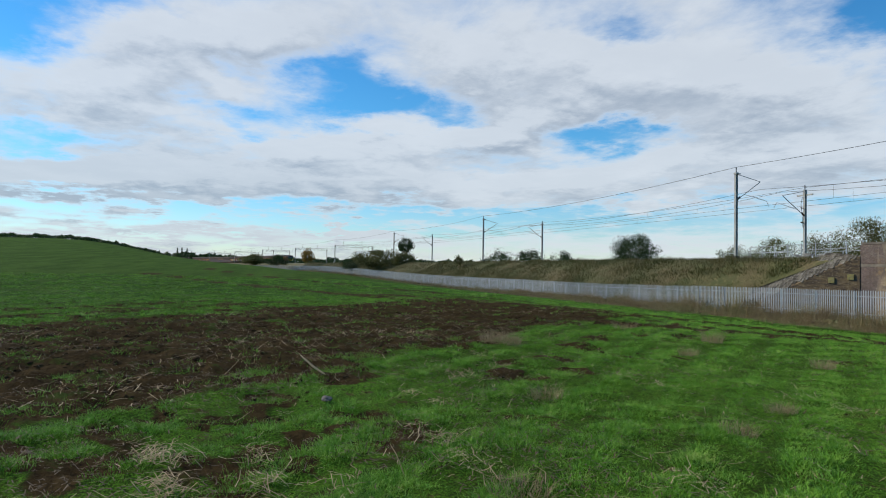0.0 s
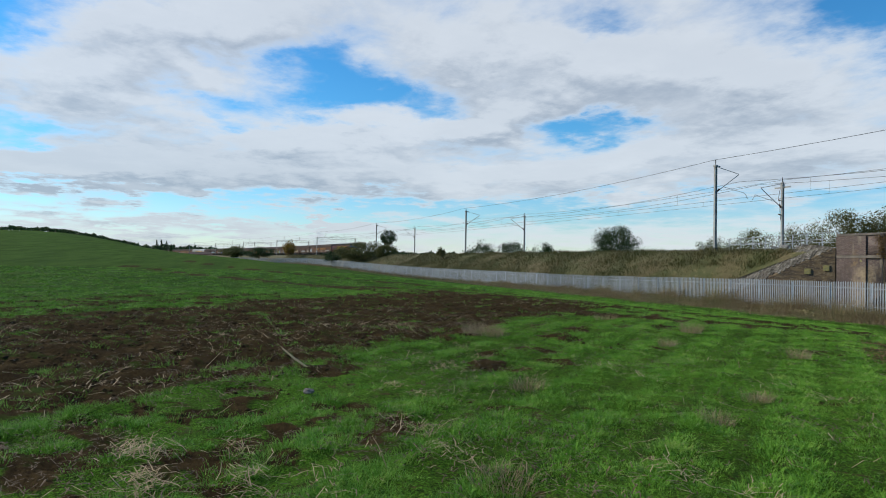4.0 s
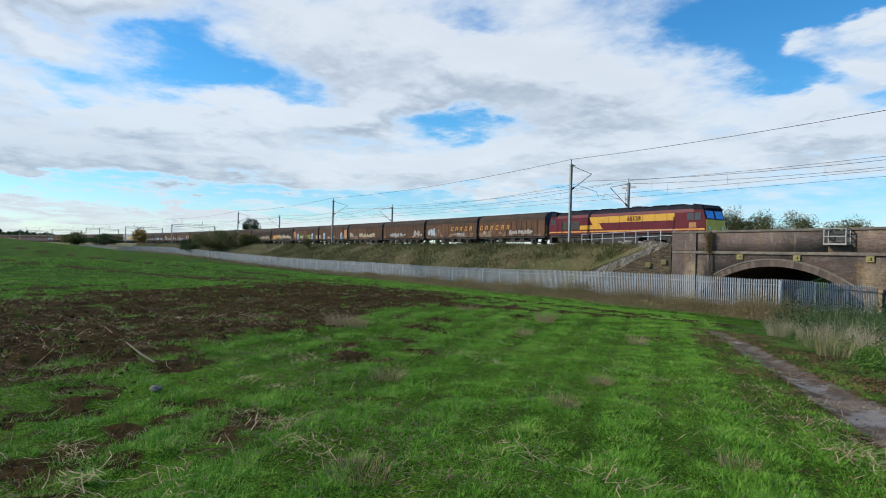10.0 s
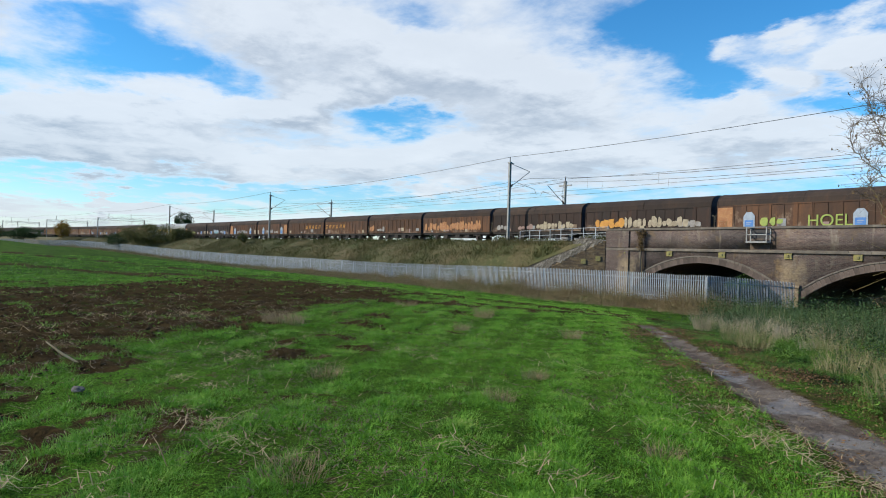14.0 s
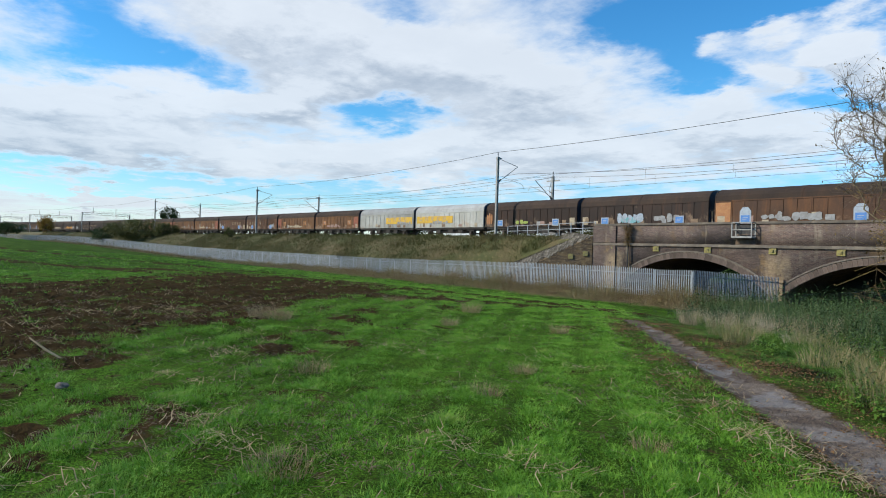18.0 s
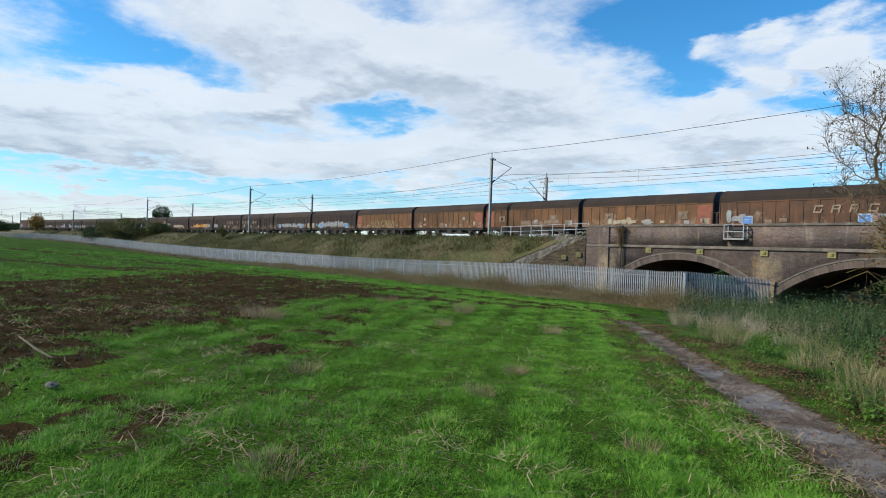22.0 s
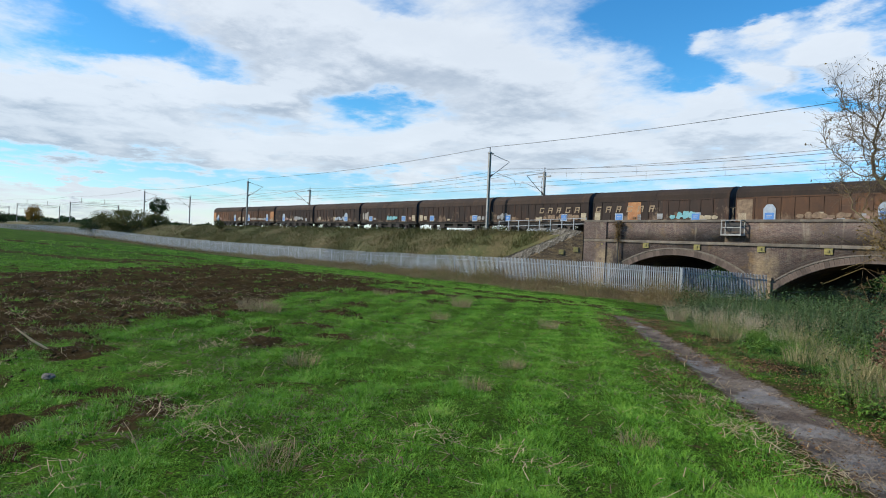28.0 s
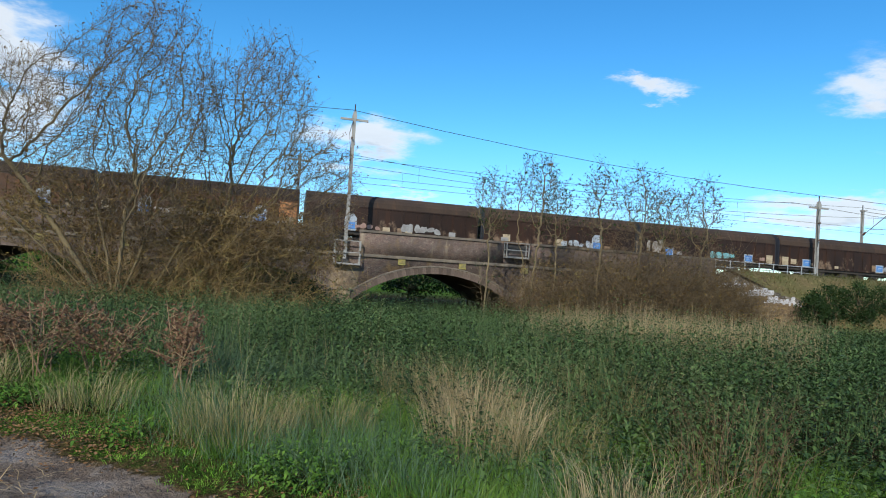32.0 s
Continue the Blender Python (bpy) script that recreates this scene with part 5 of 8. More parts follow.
twin(18, "dark", "dark covered van with teal graffiti and blue placards", blue=2, cap=False, tags=((1, 1.2, 2.4, 0.8, "teal"), (1, -5.2, 1.6, 1.3, "white"), (0, 4.8, 1.6, 0.5, "silver")))
twin(19, "dark", "dark sooty covered van with scattered pale marks", blue=1, tags=((0, 1.5, 3.0, 0.7, "sky"), (1, 2.0, 3.0, 0.8, "silver"), (1, -2.0, 2.0, 0.6, "pink")))
twin(20, "brown", "brown covered van with orange ends and white graffiti", "orange", 2, tags=((0, -0.4, 5.4, 0.62, "white"), (0, 3.0, 2.0, 0.5, "silver")))

MAROON = surface("maroon_locomotive_paint", (0.125, 0.012, 0.022), (0.092, 0.011, 0.018), 1.0, 0.5, 0.0, spec=0.2)
GOLD = surface("gold_locomotive_paint", (0.62, 0.33, 0.035), (0.55, 0.29, 0.035), 1.0, 0.35, 0.03)
ROOF_BLACK = surface("sooty_locomotive_roof", (0.016, 0.016, 0.024), (0.028, 0.026, 0.032), 1.5, 0.85, 0.3, spec=0.1)
WARNING = surface("yellow_warning_paint", (0.80, 0.50, 0.02), (0.72, 0.44, 0.02), 1.5, 0.4, 0.0)
GLASS = plain("dark_cab_glass", (0.30, 0.42, 0.60), 0.04, 0.9, 0.9)
LAMP = plain("headlight_glass", (0.75, 0.75, 0.7), 0.15)


def build_loco():
    loco = thing("locomotive", "maroon and gold diesel freight locomotive hauling the train", "locomotive")
    h = 10.1
    prof = [(-1.32, 1.2), (-1.32, 3.0), (-1.24, 3.3), (1.24, 3.3), (1.32, 3.0), (1.32, 1.2)]
    part("body", Shape().prism(prof, -h + 1.2, h - 1.2, lambda u, w, z: (w, u, z)).mesh("body", MAROON), loco, "maroon body side")
    for e in (-1, 1):
        end = [(e * (h - 1.2), 1.2), (e * h, 1.2), (e * (h + 0.02), 2.25), (e * (h - 0.28), 3.25), (e * (h - 0.6), 3.6), (e * (h - 1.2), 3.68)]
        part("cab", Shape().prism(end, -1.31, 1.31).mesh("cab", MAROON), loco, "maroon driving cab")
        pr = Shape().prism([(e * (h + 0.01), 1.25), (e * (h + 0.05), 1.25), (e * (h + 0.07), 2.3), (e * (h + 0.03), 2.3)], -1.26, 1.26)
        part("warning_panel", pr.mesh("warning_panel", WARNING), loco, "yellow warning panel")
        for y in (-0.62, 0.62):
            sh = Shape().prism([(e * (h - 0.03), 2.42), (e * (h - 0.24), 3.08), (e * (h - 0.2), 3.08), (e * (h + 0.03), 2.42)], y - 0.5, y + 0.5)
            part("windscreen", sh.mesh("windscreen", GLASS), loco, "reflecting cab windscreen")
            part("headlight", Shape().tube([(e * (h + 0.04), y * 1.45, 1.6), (e * (h + 0.13), y * 1.45, 1.6)], 0.13, 10).mesh("headlight", LAMP), loco, "round white headlight")
            part("buffer", Shape().tube([(e * h, y * 1.4, 1.05), (e * (h + 0.45), y * 1.4, 1.05)], 0.1, 8).tube([(e * (h + 0.45), y * 1.4, 1.05), (e * (h + 0.52), y * 1.4, 1.05)], 0.26, 12).mesh("buffer", FRAME), loco)
        part("plough", Shape().box((e * (h - 0.15), 0, 0.72), (0.35, 2.4, 0.85)).mesh("plough", FRAME), loco, "black front valance")
        cap = [(e * (h - 1.25), 3.22), (e * (h - 0.22), 3.16), (e * (h - 0.24), 3.3), (e * (h - 0.56), 3.64), (e * (h - 1.25), 3.72)]
        part("cab_roof", Shape().prism(cap, -1.33, 1.33).mesh("cab_roof", ROOF_BLACK), loco, "sooty dark cab roof")
        part("visor", Shape().box((e * (h - 0.38), 0, 3.42), (0.5, 2.1, 0.14), Matrix.Rotation(e * radians(35), 3, "Y")).mesh("visor", ROOF_BLACK), loco)
    # roof with its exhaust, fans and hatches
    top = [(-1.25, 3.3), (-1.12, 3.46), (-0.76, 3.68), (0.76, 3.68), (1.12, 3.46), (1.25, 3.3)]
    part("roof", Shape().prism(top, -h + 0.9, h - 0.9, lambda u, w, z: (w, u, z)).mesh("roof", ROOF_BLACK), loco, "sooty black roof")
    hatch = Shape().box((0, 0, 0), (1.5, 1.5, 0.1)).mesh("roof_hatch", ROOF_BLACK)
    for x in (-6.4, -4.2, -2.0, 0.2, 2.4, 4.6, 6.6):
        part("roof_hatch", hatch, loco, at=pose(x, 0, 3.76))
    part("exhaust", Shape().box((1.4, 0, 3.84), (1.0, 0.5, 0.16)).mesh("exhaust", FRAME), loco)
    for x in (-7.4, -5.6):
        part("radiator_fan", Shape().tube([(x, 0, 3.72), (x, 0, 3.86)], 0.62, 16).mesh("radiator_fan", ROOF_BLACK), loco)
    # side dress: gold flash, sill stripe, grille, doors, windows
    for y, n in ((-1.32, -1), (1.32, 1)):
        def flat(pts, depth=0.01):
            return Shape().prism(pts, y, y + n * depth)
        part("gold_flash", flat([(-3.9, 2.98), (6.9, 2.98), (6.9, 2.34), (-2.4, 2.34), (-1.9, 1.72), (-5.2, 1.72), (-5.2, 2.15), (-3.3, 2.15)]).mesh("gold_flash", GOLD), loco, "broad gold flash")
        part("sill_stripe", flat([(-h + 0.05, 1.42), (h - 0.05, 1.42), (h - 0.05, 1.56), (-h + 0.05, 1.56)]).mesh("sill_stripe", PAINTS["amber"]), loco, "amber sill stripe")
        sh = flat([(-8.0, 1.74), (-5.3, 1.74), (-5.3, 2.62), (-8.0, 2.62)], 0.02)
        for i in range(9):
            sh.box((-6.65, y + n * 0.025, 1.8 + 0.092 * i), (2.64, 0.03, 0.03))
        part("radiator_grille", sh.mesh("radiator_grille", IRON), loco, "black louvred radiator grille")
        for x0, x1 in ((8.25, 8.95), (9.02, 9.7), (-9.75, -9.42), (-9.36, -9.05)):
            part("side_window", flat([(x0, 2.3), (x1, 2.3), (x1, 2.92), (x0, 2.92)], 0.018).mesh("side_window", TARP), loco, "dark cab side window")
        for x in (6.05, -8.75):
            sh = flat([(x, 1.3), (x + 0.04, 1.3), (x + 0.04, 2.98), (x, 2.98)], 0.02)
            sh.box((x + 0.8, y + n * 0.05, 2.0), (0.03, 0.04, 1.3))
            part("cab_door", sh.mesh("cab_door", MAROON), loco)
        part("emblem", flat([(8.45, 1.62), (9.2, 1.62), (9.2, 2.08), (8.45, 2.08)], 0.014).mesh("emblem", PAINTS["orange"]), loco, "small orange emblem")
        for i in range(7):
            x = -4.0 + 1.45 * i
            part("panel_seam", flat([(x, 1.6), (x + 0.025, 1.6), (x + 0.025, 2.98), (x, 2.98)], 0.016).mesh("panel_seam", MAROON), loco)
        part("handrail", Shape().beam((-h + 1.5, y + n * 0.1, 1.25), (h - 1.5, y + n * 0.1, 1.25), 0.04).mesh("handrail", IRON), loco)
    lettering(loco, "66139", 2.2, 2.44, 0.66, MAROON)
    # below the floor
    part("underframe", Shape().box((0, 0, 1.08), (19.6, 2.5, 0.26)).mesh("underframe", FRAME), loco)
    part("fuel_tank", Shape().box((0.2, 0, 0.62), (5.0, 2.4, 0.75)).box((-3.1, -0.7, 0.7), (1.2, 0.8, 0.5)).mesh("fuel_tank", FRAME), loco, "sooty black fuel tank")
    for c in (-6.3, 6.3):
        sh = Shape()
        for y in (-1.08, 1.08):
            sh.box((c, y, 0.72), (5.0, 0.16, 0.3))
            for x in (-1.85, 0, 1.85):
                sh.box((c + x, y * 1.04, 0.56), (0.42, 0.26, 0.42)).tube([(c + x - 0.42, y * 1.02, 0.5), (c + x - 0.42, y * 1.02, 0.95)], 0.1, 8)
                sh.tube([(c + x + 0.42, y * 1.02, 0.5), (c + x + 0.42, y * 1.02, 0.95)], 0.1, 8)
        bogie = part("bogie", sh.mesh("bogie", FRAME), loco, "three-axle bogie frame")
        for x in (-1.85, 0, 1.85):
            sh = Shape()
            for y in (-0.73, 0.73):
                sh.tube([(c + x, y - 0.07, 0.53), (c + x, y + 0.07, 0.53)], 0.53, 18)
            sh.tube([(c + x, -0.9, 0.53), (c + x, 0.9, 0.53)], 0.09, 8)
            part("wheelset", sh.mesh("wheelset", WHEEL), bogie)
    CARS.append((loco, FRONT - h))


build_loco()


def motions():
    for car, mid in CARS:
        walk(car, [(k, line_pose(mid + SPEED * (k - 9), TRAIN_OFF, RAIL)) for k in range(33)])

# ================= vegetation =================


def blades(name, P, H, W, lean, mat, seed, droop=0.35, az=None, simple=False):
    """Many blades of grass in one mesh: P feet, H heights, W widths, lean how far the tips hang over."""
    rng = np.random.default_rng(seed)
    n = len(P)
    a = rng.uniform(0, 2 * np.pi, n)
    t = a + rng.uniform(0.6, 2.5, n) if az is None else az + rng.normal(0, 0.7, n)
    side = np.stack([np.cos(a), np.sin(a), 0 * a], -1) * (W / 2)[:, None]
    tip = np.stack([np.cos(t), np.sin(t), 0 * t], -1) * (lean * H)[:, None]
    upv = np.zeros((n, 3))
    upv[:, 2] = H
    if simple:
        V = np.stack([P - side, P + side, P + tip + upv * (1 - 0.25 * lean[:, None] ** 2)], 1)
        return raw(name, V.reshape(-1, 3), np.arange(n)[:, None] * 3 + np.arange(3), mat)
    mid = P + tip * droop + upv * 0.6
    V = np.empty((n, 5, 3), np.float32)
    V[:, 0], V[:, 1] = P - side, P + side
    V[:, 2], V[:, 3] = mid + side * 0.75, mid - side * 0.75
    V[:, 4] = P + tip + upv * (1 - 0.25 * lean[:, None] ** 2)
    b = np.arange(n)[:, None] * 5
    F = np.concatenate([b + [0, 1, 2], b + [0, 2, 3], b + [3, 2, 4]])
    return raw(name, V.reshape(-1, 3), F, mat)


def scatter(rng, n, box, keep):
    x, y = rng.uniform(box[0], box[1], n), rng.uniform(box[2], box[3], n)
    k = rng.uniform(0, 1, n) < keep(x, y)
    return x[k], y[k]


def feet(x, y, dz=-0.02):
    return np.stack([x, y, land(x, y) + dz], -1)


GRASS = leafy("meadow_grass", ((0.05, (0.016, 0.052, 0.004)), (0.3, (0.110, 0.270, 0.015)), (0.55, (0.178, 0.385, 0.034)), (0.8, (0.235, 0.405, 0.052)), (0.95, (0.38, 0.38, 0.12))), patch=0.9, see=0.12, own=0.36, broad=0.30, near=0.34)
SOWN = leafy("young_crop", ((0.0, (0.034, 0.092, 0.008)), (0.5, (0.060, 0.150, 0.013)), (1.0, (0.088, 0.172, 0.018))), patch=0.5)
STRAW = leafy("dry_straw", ((0.0, (0.18, 0.12, 0.065)), (0.4, (0.36, 0.26, 0.14)), (0.8, (0.52, 0.40, 0.23)), (1.0, (0.22, 0.15, 0.08))), patch=1.2, see=0.15)
REED = leafy("pale_tall_grass", ((0.0, (0.08, 0.10, 0.03)), (0.35, (0.20, 0.19, 0.075)), (0.7, (0.38, 0.32, 0.16)), (1.0, (0.52, 0.44, 0.26))), patch=0.7, see=0.2)
DRYREED = leafy("dry_reed", ((0.0, (0.19, 0.15, 0.08)), (0.5, (0.37, 0.29, 0.16)), (1.0, (0.54, 0.44, 0.26))), patch=0.7, see=0.2)
DEADSTALK = leafy("dead_stalk", ((0.0, (0.10, 0.065, 0.038)), (0.5, (0.20, 0.135, 0.075)), (1.0, (0.34, 0.25, 0.14))), patch=0.7, see=0.1)
SEDGE = leafy("blue_green_sedge", ((0.0, (0.035, 0.075, 0.038)), (0.5, (0.085, 0.155, 0.085)), (1.0, (0.17, 0.22, 0.125))), patch=0.6, see=0.08)
NETTLE = leafy("nettle_leaf", ((0.14, (0.007, 0.016, 0.006)), (0.38, (0.033, 0.072, 0.019)), (0.64, (0.075, 0.130, 0.038)), (0.90, (0.15, 0.195, 0.072))), patch=0.9, see=0.08, own=0.3, broad=0.38, near=0.32)
WEEDGREEN = leafy("weed_green_blade", ((0.0, (0.034, 0.066, 0.020)), (0.5, (0.082, 0.138, 0.048)), (0.85, (0.15, 0.20, 0.08)), (1.0, (0.28, 0.27, 0.14))), patch=0.8, see=0.12)
VERGE = leafy("dead_verge_weed", ((0.0, (0.085, 0.055, 0.026)), (0.28, (0.19, 0.125, 0.058)), (0.5, (0.34, 0.255, 0.13)), (0.70, (0.15, 0.15, 0.045)), (1.0, (0.085, 0.125, 0.030))), patch=0.4, see=0.1)
BANKGRASS = leafy("rough_bank_grass_blade", ((0.0, (0.045, 0.065, 0.014)), (0.35, (0.080, 0.092, 0.022)), (0.65, (0.135, 0.115, 0.042)), (1.0, (0.21, 0.165, 0.075))), patch=0.18, see=0.15)
LUSH = leafy("lush_weed_leaf", ((0.0, (0.032, 0.085, 0.012)), (0.4, (0.080, 0.18, 0.022)), (0.75, (0.15, 0.27, 0.040)), (1.0, (0.25, 0.29, 0.09))), patch=0.8, see=0.2)
RUSSET = leafy("russet_seed_head", ((0.0, (0.075, 0.040, 0.024)), (0.5, (0.15, 0.080, 0.045)), (1.0, (0.26, 0.15, 0.085))), patch=1.0, see=0.1)
STEM = surface("dry_stem", (0.30, 0.20, 0.11), (0.20, 0.13, 0.075), 4.0, 0.85, 0.0)
LITTER = leafy("field_litter", ((0.0, (0.045, 0.028, 0.014)), (0.5, (0.12, 0.078, 0.040)), (1.0, (0.28, 0.20, 0.11))), patch=1.0, see=0.0)
DEADLEAF = leafy("fallen_leaf", ((0.0, (0.085, 0.042, 0.020)), (0.5, (0.18, 0.095, 0.042)), (1.0, (0.30, 0.18, 0.08))), patch=1.0, see=0.0)


def field_weight(x, y):
    """Where the meadow grows: off the bare earth, the path and the weeds."""
    o = off_of(x, y)
    return (1 - 0.93 * soil_amount(x, y)) * sm(-0.02, 0.22, path_gap(x, y)) * (0.25 + 0.75 * sm(0.15, 0.75, path_gap(x, y) + 0.25 * wob(x, y, 0.5, 8.0))) * sm(-3.5, -2.6, verge(x, y)) * sm(-13.0, -15.0, o + 0.8 * wob(x, y, 1.5))


def in_view(x, y, half=8):
    """Inside the fan that the camera ever looks into."""
    a = np.degrees(np.arctan2(x, y))
    return (a > -112 - half) & (a < 42 + half)


def build_meadow():
    rng = np.random.default_rng(11)
    X = []
    # tufts: each a small crown of blades that lean outwards, thick along the drilled rows and thin between them
    for r0, r1, dens, per, h, w, near in ((0.0, 3.3, 40, 10, 0.05, 0.006, False), (3.3, 5.2, 300, 34, 0.052, 0.0040, True), (5.2, 7.5, 280, 26, 0.052, 0.0048, True), (7.5, 12, 210, 22, 0.052, 0.0075, False), (12, 20, 95, 20, 0.056, 0.013, False), (20, 36, 30, 16, 0.062, 0.03, False), (36, 75, 5, 10, 0.075, 0.07, False)):
        n = int(dens * math.pi * (r1 * r1 - r0 * r0) * 170 / 360)
        r, a = np.sqrt(rng.uniform(r0 * r0, r1 * r1, n)), np.radians(rng.uniform(-120, 50, n) if r0 else rng.uniform(-180, 180, n))
        x, y = r * np.sin(a), r * np.cos(a)
        d = across(x, y)
        vigour = sm(-0.9, 0.7, 0.55 * np.sin(d * 7.0 + 0.6 * wob(x, y, 1.9, 3.0)) + 0.45 * np.sin(d * 17.5 + wob(x, y, 1.2, 5.0)) + 0.6 * wob(x, y, 0.8) + 0.8 * wob(x, y, 0.24, 6.0) + 0.1 - 0.5 * sm(1.5, 5.0, d))
        k = rng.uniform(0, 1, n) < field_weight(x, y) * (0.10 + 0.90 * vigour)
        x, y, v = x[k], y[k], vigour[k] * rng.uniform(0.7, 1.2, k.sum())
        m = len(x)
        spread = (0.035 + 0.03 * v)[:, None] * (1 + 0.06 * r0) * np.abs(rng.normal(0, 1, (m, per)))
        b = rng.uniform(0, 6.283, (m, per))
        px, py = (x[:, None] + spread * np.cos(b)).ravel(), (y[:, None] + spread * np.sin(b)).ravel()
        H = (h * (0.32 + 1.15 * v)[:, None] * (1 + 0.35 * sm(1.5, 4.5, across(x, y)))[:, None] * rng.uniform(0.55, 1.25, (m, per))).ravel()
        X.append((feet(px, py), H, w * rng.uniform(0.7, 1.3, m * per), b.ravel(), near))
    for near in (True, False):
        P, H, W, A = (np.concatenate([q[i] for q in X if q[4] == near]) for i in range(4))
        me = blades("meadow_grass", P, H, W, rng.uniform(0.4, 1.5, len(H)), GRASS, 12, az=A, simple=not near)
        tagged(new("meadow_grass", me), "short bright green meadow grass growing in tufted rows", "grass", kind="stuff")
    # thin crop on the ploughed land and the slope beyond it
    x, y = scatter(rng, 700000, (-75, -8, -22, 22), lambda x, y: sm(6, 9, across(x, y)) * (0.10 * (wob(x, y, 0.9, 3.0) > 0.15) + 0.05 + 0.85 * sm(22, 28, across(x, y))) * sm(80, 20, np.hypot(x, y)) * (1 - 0.92 * soil_amount(x, y)))
    me = blades("young_crop", feet(x, y), rng.uniform(0.04, 0.08, len(x)), 0.004 + 0.0006 * np.hypot(x, y), rng.uniform(0.4, 1.1, len(x)), SOWN, 13, simple=True)
    tagged(new("young_crop", me), "thin young green crop on ploughed earth", "crop", kind="stuff")
    # clods
    n = 30000
    x, y = scatter(rng, n * 2, (-36, -7, -12, 14), lambda x, y: soil_amount(x, y) * sm(38, 10, np.hypot(x, y)))
    k = len(x)
    r = rng.uniform(0.006, 0.026, k) * rng.uniform(0.5, 1.3, k) * (0.7 + 0.06 * np.hypot(x, y))
    ico = np.array([(1, 0, 0), (-1, 0, 0), (0, 1, 0), (0, -1, 0), (0, 0, 1), (0, 0, -0.6)])
    jit = ico[None] * rng.uniform(0.6, 1.3, (k, 6, 1)) * np.array([1.2, 1.2, 0.75]) * r[:, None, None]
    V = feet(x, y, 0.0)[:, None] + jit
    tri = np.array([(0, 2, 4), (2, 1, 4), (1, 3, 4), (3, 0, 4), (2, 0, 5), (1, 2, 5), (3, 1, 5), (0, 3, 5)])
    F = (np.arange(k)[:, None, None] * 6 + tri[None]).reshape(-1, 3)
    CLOD = surface("earth_clod", (0.066, 0.043, 0.020), (0.042, 0.028, 0.013), 6.0, 0.95, 0.3, island=0.3, spec=0.05)
    tagged(new("earth_clods", raw("earth_clods", V.reshape(-1, 3), F, CLOD)), "dark brown clods of ploughed earth", "soil", kind="stuff")


build_meadow()


BLEACHED = surface("bleached_wood", (0.62, 0.44, 0.25), (0.50, 0.35, 0.19), 8.0, 0.9, 0.0, spec=0.1)


def build_straw():
    """Cut straw lying about, and the clumps that stand out."""
    rng = np.random.default_rng(21)
    def lying(name, x, y, L, label, cat, kind="", lift=0.03, mat=STRAW, w=0.006):
        n = len(x)
        a = rng.uniform(0, 2 * np.pi, n)
        d = np.stack([np.cos(a), np.sin(a), rng.uniform(-0.15, 0.35, n)], -1) * (L / 2)[:, None]
        s = np.stack([-np.sin(a), np.cos(a), 0 * a], -1) * w
        u = np.array([0, 0, 1.0]) * w
        c = feet(x, y, lift) + np.array([0, 0, 1.0]) * rng.uniform(0, 0.03, n)[:, None]
        bend = rng.normal(0, 0.12, (n, 3)) * L[:, None]
        V = np.stack([c - d - s, c - d + s, c + bend + s + u, c + bend - s + u, c + d + s * 0.5, c + d - s * 0.5], 1)
        b = np.arange(n)[:, None] * 6
        F = np.concatenate([b + [0, 1, 2, 3], b + [3, 2, 4, 5]])
        return tagged(new(name, raw(name, V.reshape(-1, 3), F, mat)), label, cat, kind=kind)
    x, y = scatter(rng, 8200, (-26, 6, -8, 16), lambda x, y: sm(24, 5, np.hypot(x, y)) * sm(-2.5, -1.2, across(x, y)) * in_view(x, y) * (0.25 + 0.75 * sm(0.1, 0.6, wob(x, y, 1.3, 8.0))))
    lying("loose_straw", x, y, rng.uniform(0.05, 0.26, len(x)) * np.where(rng.uniform(0, 1, len(x)) < 0.08, 1.8, 1), "loose dry straw strewn over the grass", "straw", "stuff", w=0.0034, lift=0.06)
    x, y = scatter(rng, 17000, (-40, -6, -14, 18), lambda x, y: soil_amount(x, y) * sm(6, 8, across(x, y)) * sm(42, 8, np.hypot(x, y)) * sm(-0.1, 0.5, wob(x, y, 1.6, 6.0)))
    lying("field_straw", x, y, rng.uniform(0.05, 0.32, len(x)), "pale straw dragged over the ploughed earth", "straw", "stuff", lift=0.04, w=0.006)
    for cx, cy, w, n in ((-5.35, -0.6, 0.17, 90), (-5.25, 0.12, 0.12, 36), (-5.5, 1.7, 0.2, 44), (-9.3, 2.9, 0.22, 30), (-7.6, 2.0, 0.14, 24), (-12.2, 1.0, 0.3, 34), (-2.45, 5.35, 0.26, 110), (-3.5, 6.2, 0.2, 50), (-4.6, 7.4, 0.2, 36), (-8.2, 5.4, 0.2, 26), (-14.5, 3.8, 0.35, 40), (-17, -0.5, 0.5, 40), (-16, 3.6, 0.4, 40), (-6.4, 6.6, 0.16, 24), (-3.9, 3.3, 0.14, 24), (-20, 2.5, 0.5, 40), (-10.6, 3.9, 0.25, 30), (-4.3, 0.7, 0.12, 24)):
        n = int(n * 2.2)
        u, q, g = rng.normal(0, w * 2.4, n), rng.normal(0, w * 0.6, n), rng.uniform(-0.5, 0.5)
        x, y = cx + u * math.cos(g) - q * math.sin(g) + 0.1 * np.sign(u), cy + u * math.sin(g) + q * math.cos(g)
        lying("straw_clump", x, y, rng.uniform(0.04, 0.26, n), "matted clump of dry straw lying on the grass", "straw", "stuff", lift=0.065, w=0.0034)
    # small dead bits among the grass
    n = 46000
    r, a = 2.2 + 20 * rng.uniform(0, 1, n) ** 1.3, np.radians(rng.uniform(-120, 50, n))
    x, y = r * np.sin(a), r * np.cos(a)
